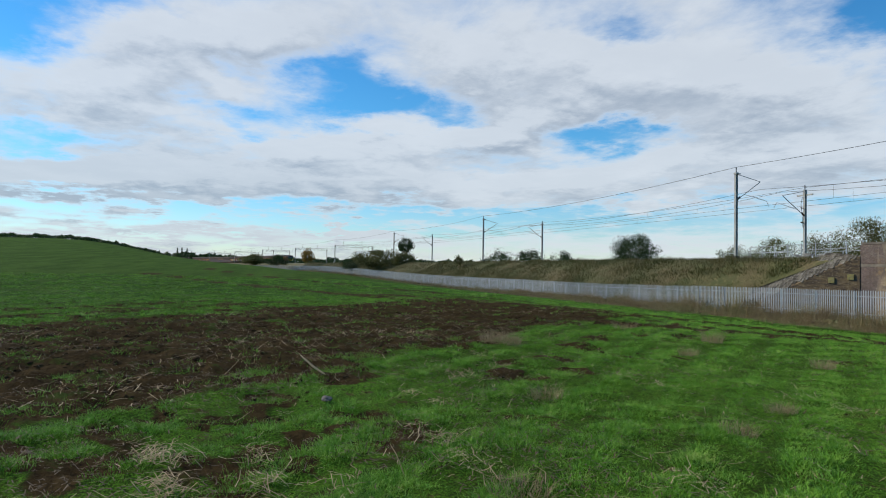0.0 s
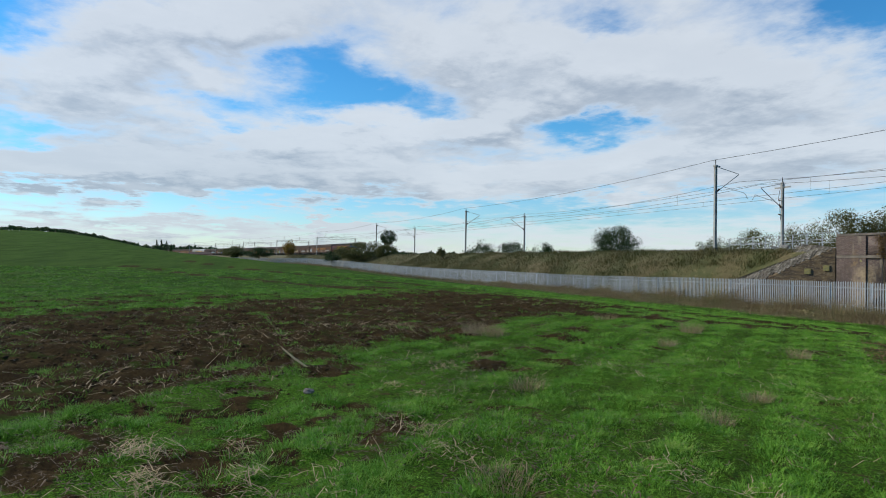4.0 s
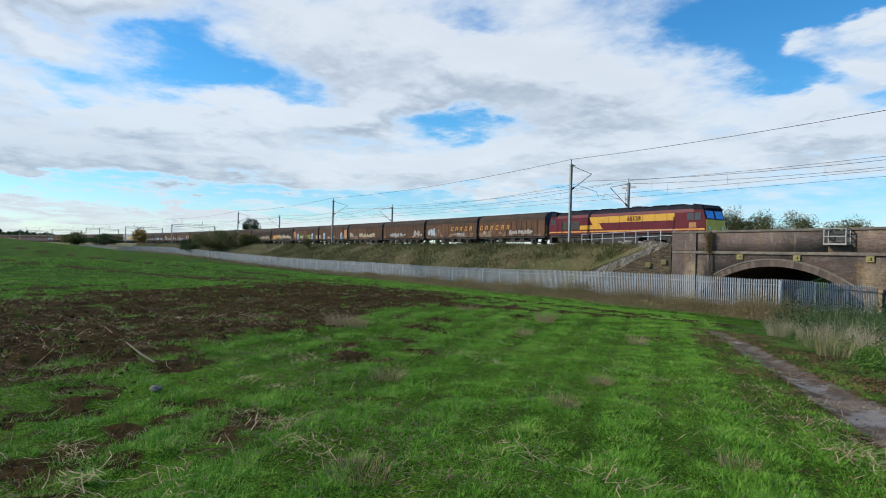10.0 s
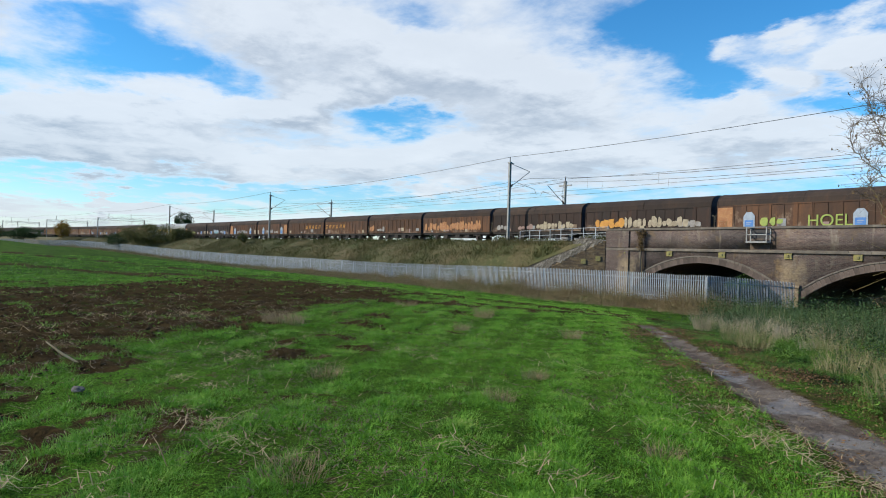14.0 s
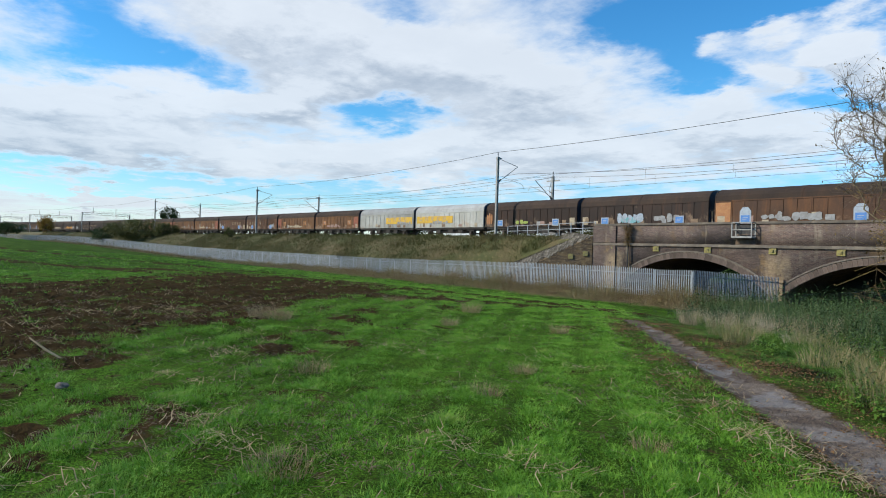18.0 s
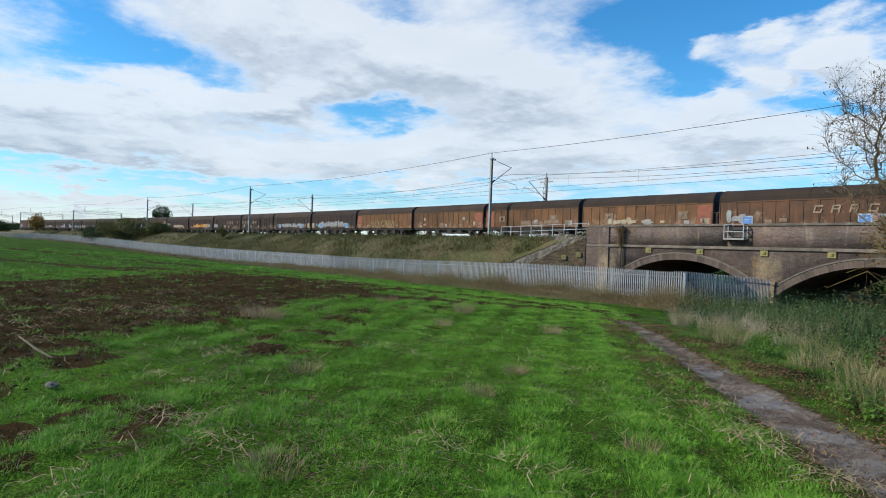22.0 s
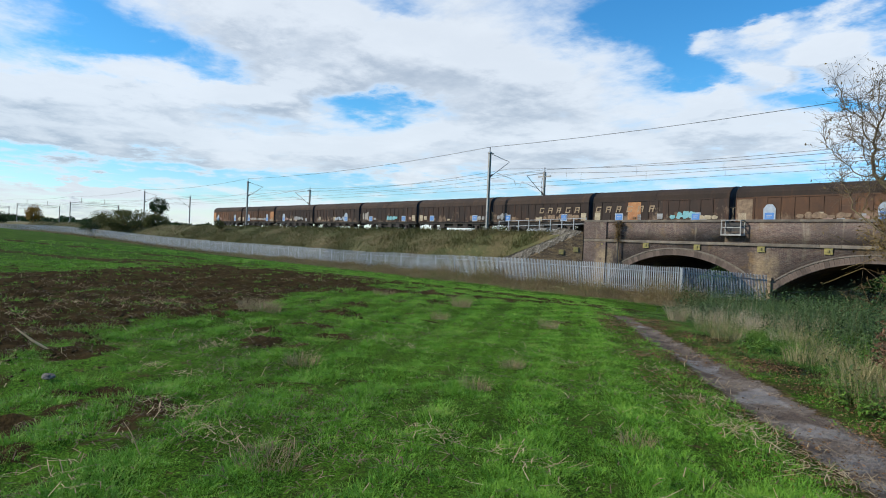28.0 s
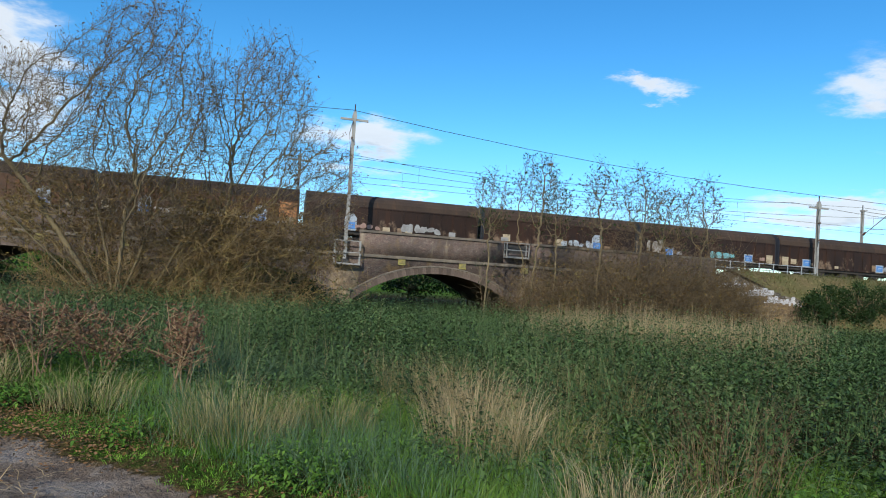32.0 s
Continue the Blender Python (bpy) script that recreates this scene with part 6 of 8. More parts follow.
    k = rng.uniform(0, 1, n) < sm(-3.2, -2.0, across(x, y)) * (0.12 + 0.88 * sm(0.0, 0.5, wob(x, y, 0.9, 12.0) + 0.4 * sm(2, 5, across(x, y))))
    x, y, r = x[k], y[k], r[k]
    lying("dead_bits", x, y, rng.uniform(0.02, 0.09, len(x)) * (1 + 0.05 * r), "brown dead stems and leaves among the grass", "litter", "stuff", lift=0.035, mat=LITTER, w=0.004)
    # the bleached stick and the stone
    st = thing("dead_stick", "bleached broken stick lying on ploughed earth", "stick", Matrix.Translation((-9.65, 1.0, land_z(-9.65, 1.0))))
    part("stick", Shape().tube([(0.02, 0.02, 0.0), (-0.11, -0.15, 0.11), (-0.26, -0.33, 0.26)], [0.013, 0.016, 0.008], 7).mesh("stick", BLEACHED), st)
    part("twig", Shape().tube([(-0.08, -0.11, 0.08), (-0.20, -0.17, 0.10)], [0.012, 0.005], 5).mesh("twig", STEM), st)
    bm = bmesh.new()
    bmesh.ops.create_icosphere(bm, subdivisions=3, radius=0.055)
    for v in bm.verts:
        v.co = Vector((v.co.x * 1.3, v.co.y, v.co.z * 0.5)) * (1 + 0.55 * noise.noise(v.co * 22))
    me = bpy.data.meshes.new("stone")
    bm.to_mesh(me)
    me.materials.append(surface("grey_field_stone", (0.19, 0.175, 0.155), (0.11, 0.10, 0.09), 30.0, 0.95, 0.4, spec=0.1))
    rock = tagged(new("field_stone", me), "small rounded grey stone in the grass", "stone")
    rock.location = (-7.8, 0.85, land_z(-7.8, 0.85) + 0.045)


build_straw()


def tussock(x, y, r, h, n, mat, label, seed, w=0.006, name="grass_tussock", lean=(0.1, 0.6)):
    rng = np.random.default_rng(seed)
    a, q = rng.uniform(0, 2 * np.pi, n), r * np.sqrt(rng.uniform(0, 1, n))
    px, py = x + q * np.cos(a), y + q * np.sin(a)
    me = blades(name, feet(px, py), h * rng.uniform(0.5, 1.1, n), w * rng.uniform(0.7, 1.3, n), rng.uniform(*lean, n), mat, seed + 1, az=a)
    return tagged(new(name, me), label, "grass tussock", kind="stuff")


for i, (x, y, r, h, n) in enumerate(((-13.4, 5.2, 0.4, 0.42, 260), (-12.8, 10.2, 0.2, 0.5, 120), (-9.2, 9.6, 0.16, 0.36, 90), (-11.0, 8.2, 0.16, 0.3, 80), (-6.4, 6.0, 0.15, 0.25, 70), (-7.7, 3.6, 0.2, 0.3, 80), (-5.6, 4.7, 0.15, 0.25, 60), (-16.5, 10.2, 0.3, 0.35, 90), (-4.5, 1.9, 0.2, 0.22, 90), (-3.4, 4.6, 0.12, 0.25, 50))):
    tussock(x, y, r * 1.1, h * 0.75, n * 3, STRAW, "dry straw-coloured tuft standing in the meadow", 300 + i, 0.003, lean=(0.2, 1.3))


def leaves(name, C, size, mat, seed, flat=0.0, slim=0.42):
    """Many small leaves, each a folded rhomb, in one mesh. flat: how much they lie level."""
    rng = np.random.default_rng(seed)
    n = len(C)
    u = rng.normal(0, 1, (n, 3))
    u[:, 2] *= 1 - flat
    u /= np.linalg.norm(u, axis=1)[:, None]
    w = np.cross(u, rng.normal(0, 1, (n, 3)))
    w /= np.linalg.norm(w, axis=1)[:, None] + 1e-9
    s = (size * rng.uniform(0.6, 1.3, n))[:, None]
    V = np.stack([C - u * s, C + w * s * slim, C + u * s, C - w * s * slim], 1)
    F = np.arange(n)[:, None] * 4 + np.array([0, 1, 2, 3])
    return raw(name, V.reshape(-1, 3), F, mat)


FEATHER = leafy("pale_feathery_grass", ((0.0, (0.16, 0.14, 0.07)), (0.35, (0.36, 0.29, 0.18)), (0.7, (0.55, 0.45, 0.31)), (1.0, (0.66, 0.56, 0.42))), patch=0.7, see=0.2)
for i, (x, y, r, h) in enumerate(((-9.95, 15.3, 0.26, 0.62), (-9.1, 15.2, 0.3, 0.55), (-8.25, 14.8, 0.36, 0.74), (-7.6, 14.6, 0.25, 0.55), (-7.1, 14.1, 0.38, 0.66), (-6.5, 14.6, 0.35, 0.7), (-5.0, 11.7, 0.28, 0.5), (-4.55, 11.2, 0.24, 0.45), (-3.5, 9.4, 0.2, 0.5), (-5.9, 12.6, 0.3, 0.35))):
    tussock(x, y, r, h, 340 if y > 12 else 200, FEATHER if y > 12 else REED, "pale feathery grass tussock beside the footpath", 340 + i, 0.0042, lean=(0.15, 0.95))

VERGEGRASS = leafy("verge_grass_blade", ((0.0, (0.022, 0.065, 0.008)), (0.4, (0.065, 0.155, 0.018)), (0.75, (0.12, 0.24, 0.035)), (1.0, (0.23, 0.27, 0.09))), patch=0.8, see=0.12)


def in_rows(rng, n, box, keep):
    """Scatter over a stretch given across and along the rows of the field."""
    d, a = rng.uniform(box[0], box[1], n), rng.uniform(box[2], box[3], n)
    x, y = -0.736 * d - 0.677 * a, -0.677 * d + 0.736 * a
    k = rng.uniform(0, 1, n) < keep(x, y)
    return x[k], y[k]


def weed_zone(x, y):
    d, o, a = verge(x, y), off_of(x, y), along(x, y)
    w = 0.5 * wob(x, y, 1.1, 3.0)
    return sm(-3.2, -4.2, d + w) * sm(-3.3, -3.8, o) * sm(26.5, 23.0, a + 1.5 * w + 0.25 * (d + 5) - 11.0 * sm(-5.0, -7.5, d)) * sm(2.4, 3.4, np.hypot(x, y)) * in_view(x, y, 12)


def plants(name, x, y, H, size, k, mat, seed):
    """Leafy plants in one mesh: k drooping leaves up each stalk, smaller towards the tip."""
    rng = np.random.default_rng(seed)
    n = len(x)
    foot = feet(x, y, 0.0)
    lean = rng.normal(0, 0.13, (n, 2))
    V = []
    a0 = rng.uniform(0, 6.283, n)
    for j in range(k):
        t = 0.25 + 0.75 * (j + rng.uniform(0, 0.9, n)) / k
        a = a0 + (j // 2) * 1.571 + (j % 2) * 3.1416 + rng.normal(0, 0.3, n)
        o = np.stack([np.cos(a), np.sin(a), rng.uniform(-0.75, 0.25, n)], -1)
        o /= np.linalg.norm(o, axis=1)[:, None]
        w = np.stack([-np.sin(a), np.cos(a), rng.normal(0, 0.25, n)], -1)
        s = (size * (1.25 - 0.55 * t) * rng.uniform(0.75, 1.2, n))[:, None]
        c = foot + np.stack([lean[:, 0] * H * t, lean[:, 1] * H * t, H * t], -1)
        up = np.array([0, 0, 1.0]) * s * 0.16
        V.append(np.stack([c + o * s * 0.15, c + o * s * 0.75 + w * s * 0.34 + up, c + o * s * 1.6 - up, c + o * s * 0.75 - w * s * 0.34 + up], 1))
    V = np.concatenate(V).reshape(-1, 3)
    return raw(name, V, np.arange(len(V)).reshape(-1, 4), mat)


def build_weeds():
    rng = np.random.default_rng(31)
    # nettles: upright plants, their toothed leaves in pairs up the stalk
    X, Y, H, Z = [], [], [], []
    for r0, r1, dens, size in ((2.5, 6, 110, 0.044), (6, 11, 80, 0.048), (11, 18, 52, 0.050), (18, 28, 26, 0.066), (28, 62, 9, 0.095)):
        n = int(dens * math.pi * (r1 * r1 - r0 * r0) * 110 / 360)
        r, a = np.sqrt(rng.uniform(r0 * r0, r1 * r1, n)), np.radians(rng.uniform(-50, 60, n))
        x, y = r * np.sin(a), r * np.cos(a)
        d = verge(x, y)
        mass = (1 + 0.5 * sm(20, 32, np.degrees(np.arctan2(x, y)))) * weed_zone(x, y) * (0.05 + 0.95 * sm(-4.4, -6.0, d + 1.0 * wob(x, y, 1.4, 2.0))) * (0.5 + 0.5 * sm(-0.5, 0.4, wob(x, y, 0.9, 5.0)))
        k = rng.uniform(0, 1, n) < mass
        x, y, d = x[k], y[k], d[k]
        top = (0.50 + 0.60 * sm(-4.4, -8, d)) * (0.80 + 0.30 * wob(x, y, 0.9, 4.0) + 0.34 * wob(x, y, 0.30, 1.0)) * rng.uniform(0.75, 1.12, len(x))
        X.append(x), Y.append(y), H.append(top * (1 + 0.5 * sm(26, 31, along(x, y)))), Z.append(np.full(len(x), size))
    X, Y, H, Z = (np.concatenate(q) for q in (X, Y, H, Z))
    tagged(new("nettle_bed", plants("nettle_bed", X, Y, H, Z, 11, NETTLE, 32)), "dense bed of dark green nettles", "nettles", kind="stuff")
    # low leafy weeds along the edge of the bed
    x, y = in_rows(rng, 16000, (-6.2, -3.0, -1, 20), lambda x, y: sm(-2.9, -3.4, verge(x, y)) * sm(-6.0, -4.6, verge(x, y)) * sm(0.0, 0.5, wob(x, y, 0.7, 15.0)) * 0.8)
    tagged(new("low_weeds", plants("low_weeds", x, y, rng.uniform(0.10, 0.30, len(x)), np.full(len(x), 0.042), 8, LUSH, 34)), "low leafy green weeds beside the path", "weeds", kind="stuff")
    # tall grasses among them
    for name, mat, n, box, keep, h, w, lean, label in (
        ("pale_tall_grass", REED, 150000, (-12, 14, 2, 16), lambda x, y: weed_zone(x, y) * sm(-9.0, -6.0, verge(x, y)) * (0.03 + 0.97 * sm(0.4, 0.7, wob(x, y, 0.6, 7.0))) * np.where(x < -2.5, 0.12, 0.26), (0.35, 0.85), 0.003, (0.15, 1.0), "pale dry tall grass in clumps"),
        ("pale_reed_stalks", DRYREED, 210000, (2, 24, 9, 28), lambda x, y: weed_zone(x, y) * (0.05 + 0.95 * sm(-0.3, 0.2, wob(x, y, 2.2, 1.5))) * sm(20, 25, np.degrees(np.arctan2(x, y))) * sm(47, 43, np.degrees(np.arctan2(x, y))) * sm(11, 15, np.hypot(x, y)) * 0.22, (1.0, 1.6), 0.007, (0.05, 0.4), "pale dry reed stalks above the nettles"),
        ("blue_green_sedge", SEDGE, 330000, (-7, 16, 2, 14), lambda x, y: weed_zone(x, y) * sm(-2.2, -0.2, x) * sm(3.6, 2.2, x) * sm(-11, -8.0, verge(x, y)) * (0.25 + 0.75 * sm(-0.2, 0.4, wob(x, y, 1.2, 11.0))) * 0.85, (0.3, 0.7), 0.0035, (0.2, 1.1), "arching blue-green sedge"),
        ("weed_grass", LUSH, 330000, (-8.5, -3.6, -3, 24), lambda x, y: weed_zone(x, y) * sm(-8.0, -5.0, verge(x, y)) * (0.2 + 0.8 * sm(-0.4, 0.3, wob(x, y, 0.8, 13.0))), (0.12, 0.4), 0.0035, (0.3, 1.2), "lush green grass beside the weeds"),
        ("weed_stalks", DRYREED, 70000, (-10, 42, 3, 40), lambda x, y: weed_zone(x, y) * sm(-5.0, -7.0, verge(x, y)) * np.where(x > 2.0, 0.08, 0.22), (0.7, 1.35), 0.0045, (0.05, 0.35), "thin brown dead stalks"),
        ("nettle_stalk_grass", WEEDGREEN, 260000, (-14, 44, 4, 42), lambda x, y: weed_zone(x, y) * sm(-4.8, -7.5, verge(x, y)) * (0.2 + 0.8 * sm(-0.3, 0.3, wob(x, y, 0.7, 6.0))) * (0.30 + 0.70 * sm(9.0, 4.0, x)), (0.7, 1.4), 0.007, (0.1, 0.7), "dark green tall grass among nettles"),
    ):
        x, y = (in_rows if name == "weed_grass" else scatter)(rng, n, box, keep)
        H = rng.uniform(h[0], h[1], len(x)) * (0.8 + 0.3 * wob(x, y, 0.9, 2.0))
        me = blades(name, feet(x, y), H, w * rng.uniform(0.7, 1.4, len(x)) * (1 + 0.03 * np.hypot(x, y)), rng.uniform(lean[0], lean[1], len(x)), mat, 33, simple=name != "pale_tall_grass")
        tagged(new(name, me), label, "tall grass", kind="stuff")
    # verge between path and weeds, and its fallen leaves
    x, y = in_rows(rng, 420000, (-5.4, -1.4, -2.5, 23), lambda x, y: sm(-5.4, -4.2, verge(x, y)) * sm(-1.2, -2.2, verge(x, y)) * sm(0.15, 0.55, path_gap(x, y)) * (0.06 + 0.94 * sm(-0.1, 0.35, wob(x, y, 0.5, 3.0))) * sm(23, 19, along(x, y)) * 0.9)
    me = blades("verge_grass", feet(x, y), rng.uniform(0.03, 0.11, len(x)), rng.uniform(0.003, 0.006, len(x)), rng.uniform(0.3, 1.2, len(x)), VERGEGRASS, 35, simple=True)
    tagged(new("verge_grass", me), "green verge grass beside the footpath", "grass", kind="stuff")
    x, y = in_rows(rng, 110000, (-4.6, -0.8, -2.5, 22), lambda x, y: sm(0.9, 0.1, np.abs(path_gap(x, y) - 0.45)) * sm(-1.0, -2.0, verge(x, y)) * (0.1 + 0.9 * sm(-0.3, 0.4, wob(x, y, 0.7, 9.0))))
    tagged(new("fallen_leaves", leaves("fallen_leaves", feet(x, y, 0.015), 0.016, DEADLEAF, 36, 0.8)), "russet fallen leaves along the path edge", "leaves", kind="stuff")
    # rough dead growth at the fence foot
    s, o = np.concatenate([rng.uniform(-75, -15.5, 170000), rng.uniform(-230, -75, 60000)]), rng.uniform(-20.0, -11.6, 230000)
    k = rng.uniform(0, 1, 230000) < sm(-18.0, -14.2, o + 1.4 * wob(s, o, 2.2)) * (0.35 + 0.65 * sm(-0.3, 0.4, wob(s, o, 1.1, 4.0))) * np.where(s > -90, 1.0, 0.5)
    s, o = s[k], o[k]
    x, y = X0 + (R + o) * np.sin(s / R), YN - R + (R + o) * np.cos(s / R)
    me = blades("dead_verge_growth", feet(x, y), rng.uniform(0.35, 0.8, len(x)) * np.clip(0.85 + 0.6 * wob(x, y, 1.1, 2.0) + 0.35 * wob(x, y, 0.4, 5.0), 0.25, 1.6) * (0.35 + 0.75 * sm(-17, -13.5, o)) * (1 + 1.0 * sm(-62, -28, s) * sm(-16.0, -13.2, o)), np.where(s < -75, 0.035, 0.013) * rng.uniform(0.6, 1.4, len(x)), rng.uniform(0.3, 1.2, len(x)), VERGE, 37, simple=True)
    tagged(new("dead_verge_growth", me), "brown dead weeds along the fence foot", "weeds", kind="stuff")
    k = rng.uniform(0, 1, len(x)) < 0.16
    C = feet(x[k], y[k], 0.0)
    C[:, 2] += rng.uniform(0.05, 0.5, len(C))
    tagged(new("verge_foliage", leaves("verge_foliage", C, 0.06, VERGE, 38)), "brown and olive foliage at the fence foot", "weeds", kind="stuff")
    # coarse grass on the bank
    po, pz = np.array([p[0] for p in PROFILE]), np.array([p[1] for p in PROFILE])
    n = 150000
    s = np.concatenate([rng.uniform(-130, LEFT_END + 0.5, int(n * 0.62)), rng.uniform(-260, -130, int(n * 0.2)), rng.uniform(RIGHT_END + 1, 100, n - int(n * 0.62) - int(n * 0.2))])
    o = rng.uniform(-12.0, -2.3, n)
    sp = 2.2 * np.clip(-3.2 - drawn_in(s, o), 0, 3.2)
    keep = ((s < LEFT_END - 2.7 - 0.76 * sp) | (s > RIGHT_END + 2.2 + sp))
    s, oo = s[keep], o[keep]
    o = drawn_in(s, oo)
    x, y = X0 + (R + o) * np.sin(s / R), YN - R + (R + o) * np.cos(s / R)
    P = np.stack([x, y, np.maximum(np.interp(oo, po, pz) + np.where(s > 0, 0.36 * np.maximum(0, 1 - np.abs(oo + 3.2) / 2.2), 0), land(x, y) - 0.3) - 0.04], -1)
    me = blades("bank_grass", P, rng.uniform(0.2, 0.55, len(x)) * (0.85 + 0.5 * wob(x, y, 2.0, 3.0)), rng.uniform(0.025, 0.06, len(x)) * np.where(s < -130, 1.8, 1), rng.uniform(0.3, 1.0, len(x)), BANKGRASS, 39, simple=True)
    tagged(new("bank_grass", me), "coarse olive and straw grass on the embankment", "grass", kind="stuff")


build_weeds()


def build_dock(x, y, h, w, seed):
    """A dead branching weed with russet seed heads."""
    rng = random.Random(seed)
    root = thing("dead_dock_weed", "russet dead dock weed standing among nettles", "weed", Matrix.Translation((x, y, land_z(x, y))))
    sh, heads = Shape(), []
    for i in range(8):
        a, r = rng.uniform(0, 6.28), rng.uniform(0.15, 0.7) * w
        tip = Vector((math.cos(a) * r, math.sin(a) * r, h * rng.uniform(0.7, 1.0)))
        foot = Vector((rng.uniform(-0.12, 0.12), rng.uniform(-0.12, 0.12), -0.05))
        mid = foot.lerp(tip, 0.5) + Vector((0, 0, 0.08))
        sh.tube([foot, mid, tip], [0.010, 0.008, 0.004], 5)
        for j in range(9):
            t = 0.35 + 0.6 * j / 9
            p = foot.lerp(tip, t)
            b = rng.uniform(0, 6.28)
            q = p + Vector((math.cos(b), math.sin(b), rng.uniform(0.2, 0.8))) * (0.5 * w * (1.25 - t) * rng.uniform(0.55, 1.1))
            sh.tube([p, q], [0.006, 0.003], 4)
            for k in range(17):
                heads.append(p.lerp(q, rng.uniform(0.2, 1.05)) + Vector((rng.gauss(0, 0.035), rng.gauss(0, 0.035), rng.gauss(0, 0.035))))
    tagged(part("stem_work", sh.mesh("stem_work", STEM), root, "pale dry stems"), kind="stuff")
    part("seed_mass", leaves("seed_mass", np.array(heads), 0.026, RUSSET, seed), root, "russet seed heads")["kind"] = "stuff"


for i, (x, y, h, w) in enumerate(((-2.5, 8.9, 1.15, 1.2), (-1.95, 9.2, 1.0, 1.0), (-3.1, 9.3, 0.95, 0.9), (-0.85, 8.2, 1.1, 0.75))):
    build_dock(x, y, h, w, 60 + i)
for i, (x, y, r, h, n) in enumerate(((-6.7, 11.9, 0.2, 0.5, 200), (-7.4, 12.6, 0.22, 0.5, 200), (-5.7, 12.6, 0.2, 0.6, 200), (-2.95, 8.3, 0.3, 0.7, 280), (-1.6, 7.4, 0.3, 0.6, 240), (-0.1, 6.2, 0.35, 0.7, 420), (0.75, 6.5, 0.3, 0.55, 300), (1.9, 7.6, 0.4, 0.9, 380), (2.6, 5.6, 0.35, 0.7, 320), (4.2, 7.4, 0.5, 1.0, 380), (-4.6, 10.4, 0.2, 0.5, 180), (-3.6, 9.9, 0.2, 0.55, 160))):
    tussock(x, y, r * 1.5, h * 0.8, int(n * 1.5), REED, "pale dry tussock of tall grass", 400 + i, 0.0045, lean=(0.1, 1.0))

for i, (x, y, r, h, n, mat, lab) in enumerate(((2.0, 5.7, 0.5, 0.75, 520, DRYREED, "pale dry clump of tall grass"), (2.4, 3.9, 0.45, 0.55, 330, DRYREED, "pale dry clump of tall grass"), (3.5, 4.4, 0.45, 0.7, 200, DEADSTALK, "brown dead stalks among sedge"),
                                               (0.9, 5.6, 0.6, 0.26, 1300, LUSH, "lush green clump beside the weeds"), (1.3, 4.4, 0.5, 0.22, 900, LUSH, "lush green clump beside the weeds"), (4.6, 5.6, 0.5, 0.8, 260, DEADSTALK, "brown dead stalks among sedge"), (2.2, 6.7, 0.45, 0.75, 520, DRYREED, "pale dry clump of tall grass"), (0.0, 5.9, 0.4, 0.2, 700, LUSH, "lush green clump beside the weeds"))):
    tussock(x, y, r, h, n, mat, lab, 450 + i, 0.0045, lean=(0.1, 0.9))

# ---- trees ----


def rods(name, S, mat, k=4):
    """Tapered sticks in one mesh; S holds rows of start, end, and the two radii."""
    S = np.asarray(S, np.float64)
    p, q, r0, r1 = S[:, :3], S[:, 3:6], S[:, 6], S[:, 7]
    d = q - p
    d /= np.linalg.norm(d, axis=1)[:, None] + 1e-9
    ref = np.where(np.abs(d[:, 2:3]) > 0.9, np.array([[1.0, 0, 0]]), np.array([[0, 0, 1.0]]))
    u = np.cross(d, ref)
    u /= np.linalg.norm(u, axis=1)[:, None]
    w = np.cross(d, u)
    V = []
    for j in range(k):
        a = 2 * math.pi * j / k
        V.append(p + (u * math.cos(a) + w * math.sin(a)) * r0[:, None])
    for j in range(k):
        a = 2 * math.pi * j / k
        V.append(q + (u * math.cos(a) + w * math.sin(a)) * r1[:, None])
    V = np.stack(V, 1)
    f = np.array([(j, (j + 1) % k, k + (j + 1) % k, k + j) for j in range(k)])
    F = (np.arange(len(S))[:, None, None] * 2 * k + f[None]).reshape(-1, 4)
    return raw(name, V.reshape(-1, 3), F, mat, True)


def grow(rng, p, d, length, radius, level, out, split, wander=0.16, rise=0.1, bits=4, inside=None):
    """A limb as a bent run of rods, with side limbs; out gathers rods by level."""
    step = length / bits
    for i in range(bits):
        d = (d + Vector((rng.gauss(0, wander), rng.gauss(0, wander), rng.gauss(0, wander) + rise))).normalized()
        q = p + d * step
        if inside and level and not inside(q, rng):
            break
        r0, r1 = radius * (1 - 0.88 * i / bits), radius * (1 - 0.88 * (i + 1) / bits)
        out[level].append((*p, *q, r0, r1))
        if level + 1 < len(out):
            for _ in range(split[level] + (level == 0 and i >= bits // 2)):
                t = rng.random()
                side = Vector((rng.gauss(0, 1), rng.gauss(0, 1), rng.gauss(0.25, 0.6))).normalized()
                nd = (d * 0.75 + side * 0.75).normalized()
                grow(rng, p.lerp(q, t), nd, length * rng.uniform(0.35, 0.6), max(r1 * 0.55, 0.0062), level + 1, out, split, wander, rise, 3, inside)
        p = q
    return out


BARK = surface("grey_brown_bark", (0.20, 0.155, 0.085), (0.13, 0.10, 0.06), 2.0, 0.9, 0.4, c3=(0.21, 0.175, 0.06))
TWIG = leafy("brown_twig", ((0.0, (0.11, 0.075, 0.042)), (0.4, (0.20, 0.135, 0.065)), (0.75, (0.32, 0.23, 0.09)), (1.0, (0.46, 0.37, 0.09))), patch=0.3, see=0.0)
CROWNTWIG = leafy("grey_brown_twig", ((0.0, (0.075, 0.058, 0.048)), (0.5, (0.14, 0.105, 0.075)), (0.85, (0.22, 0.165, 0.09)), (1.0, (0.30, 0.24, 0.10))), patch=0.3, see=0.0)
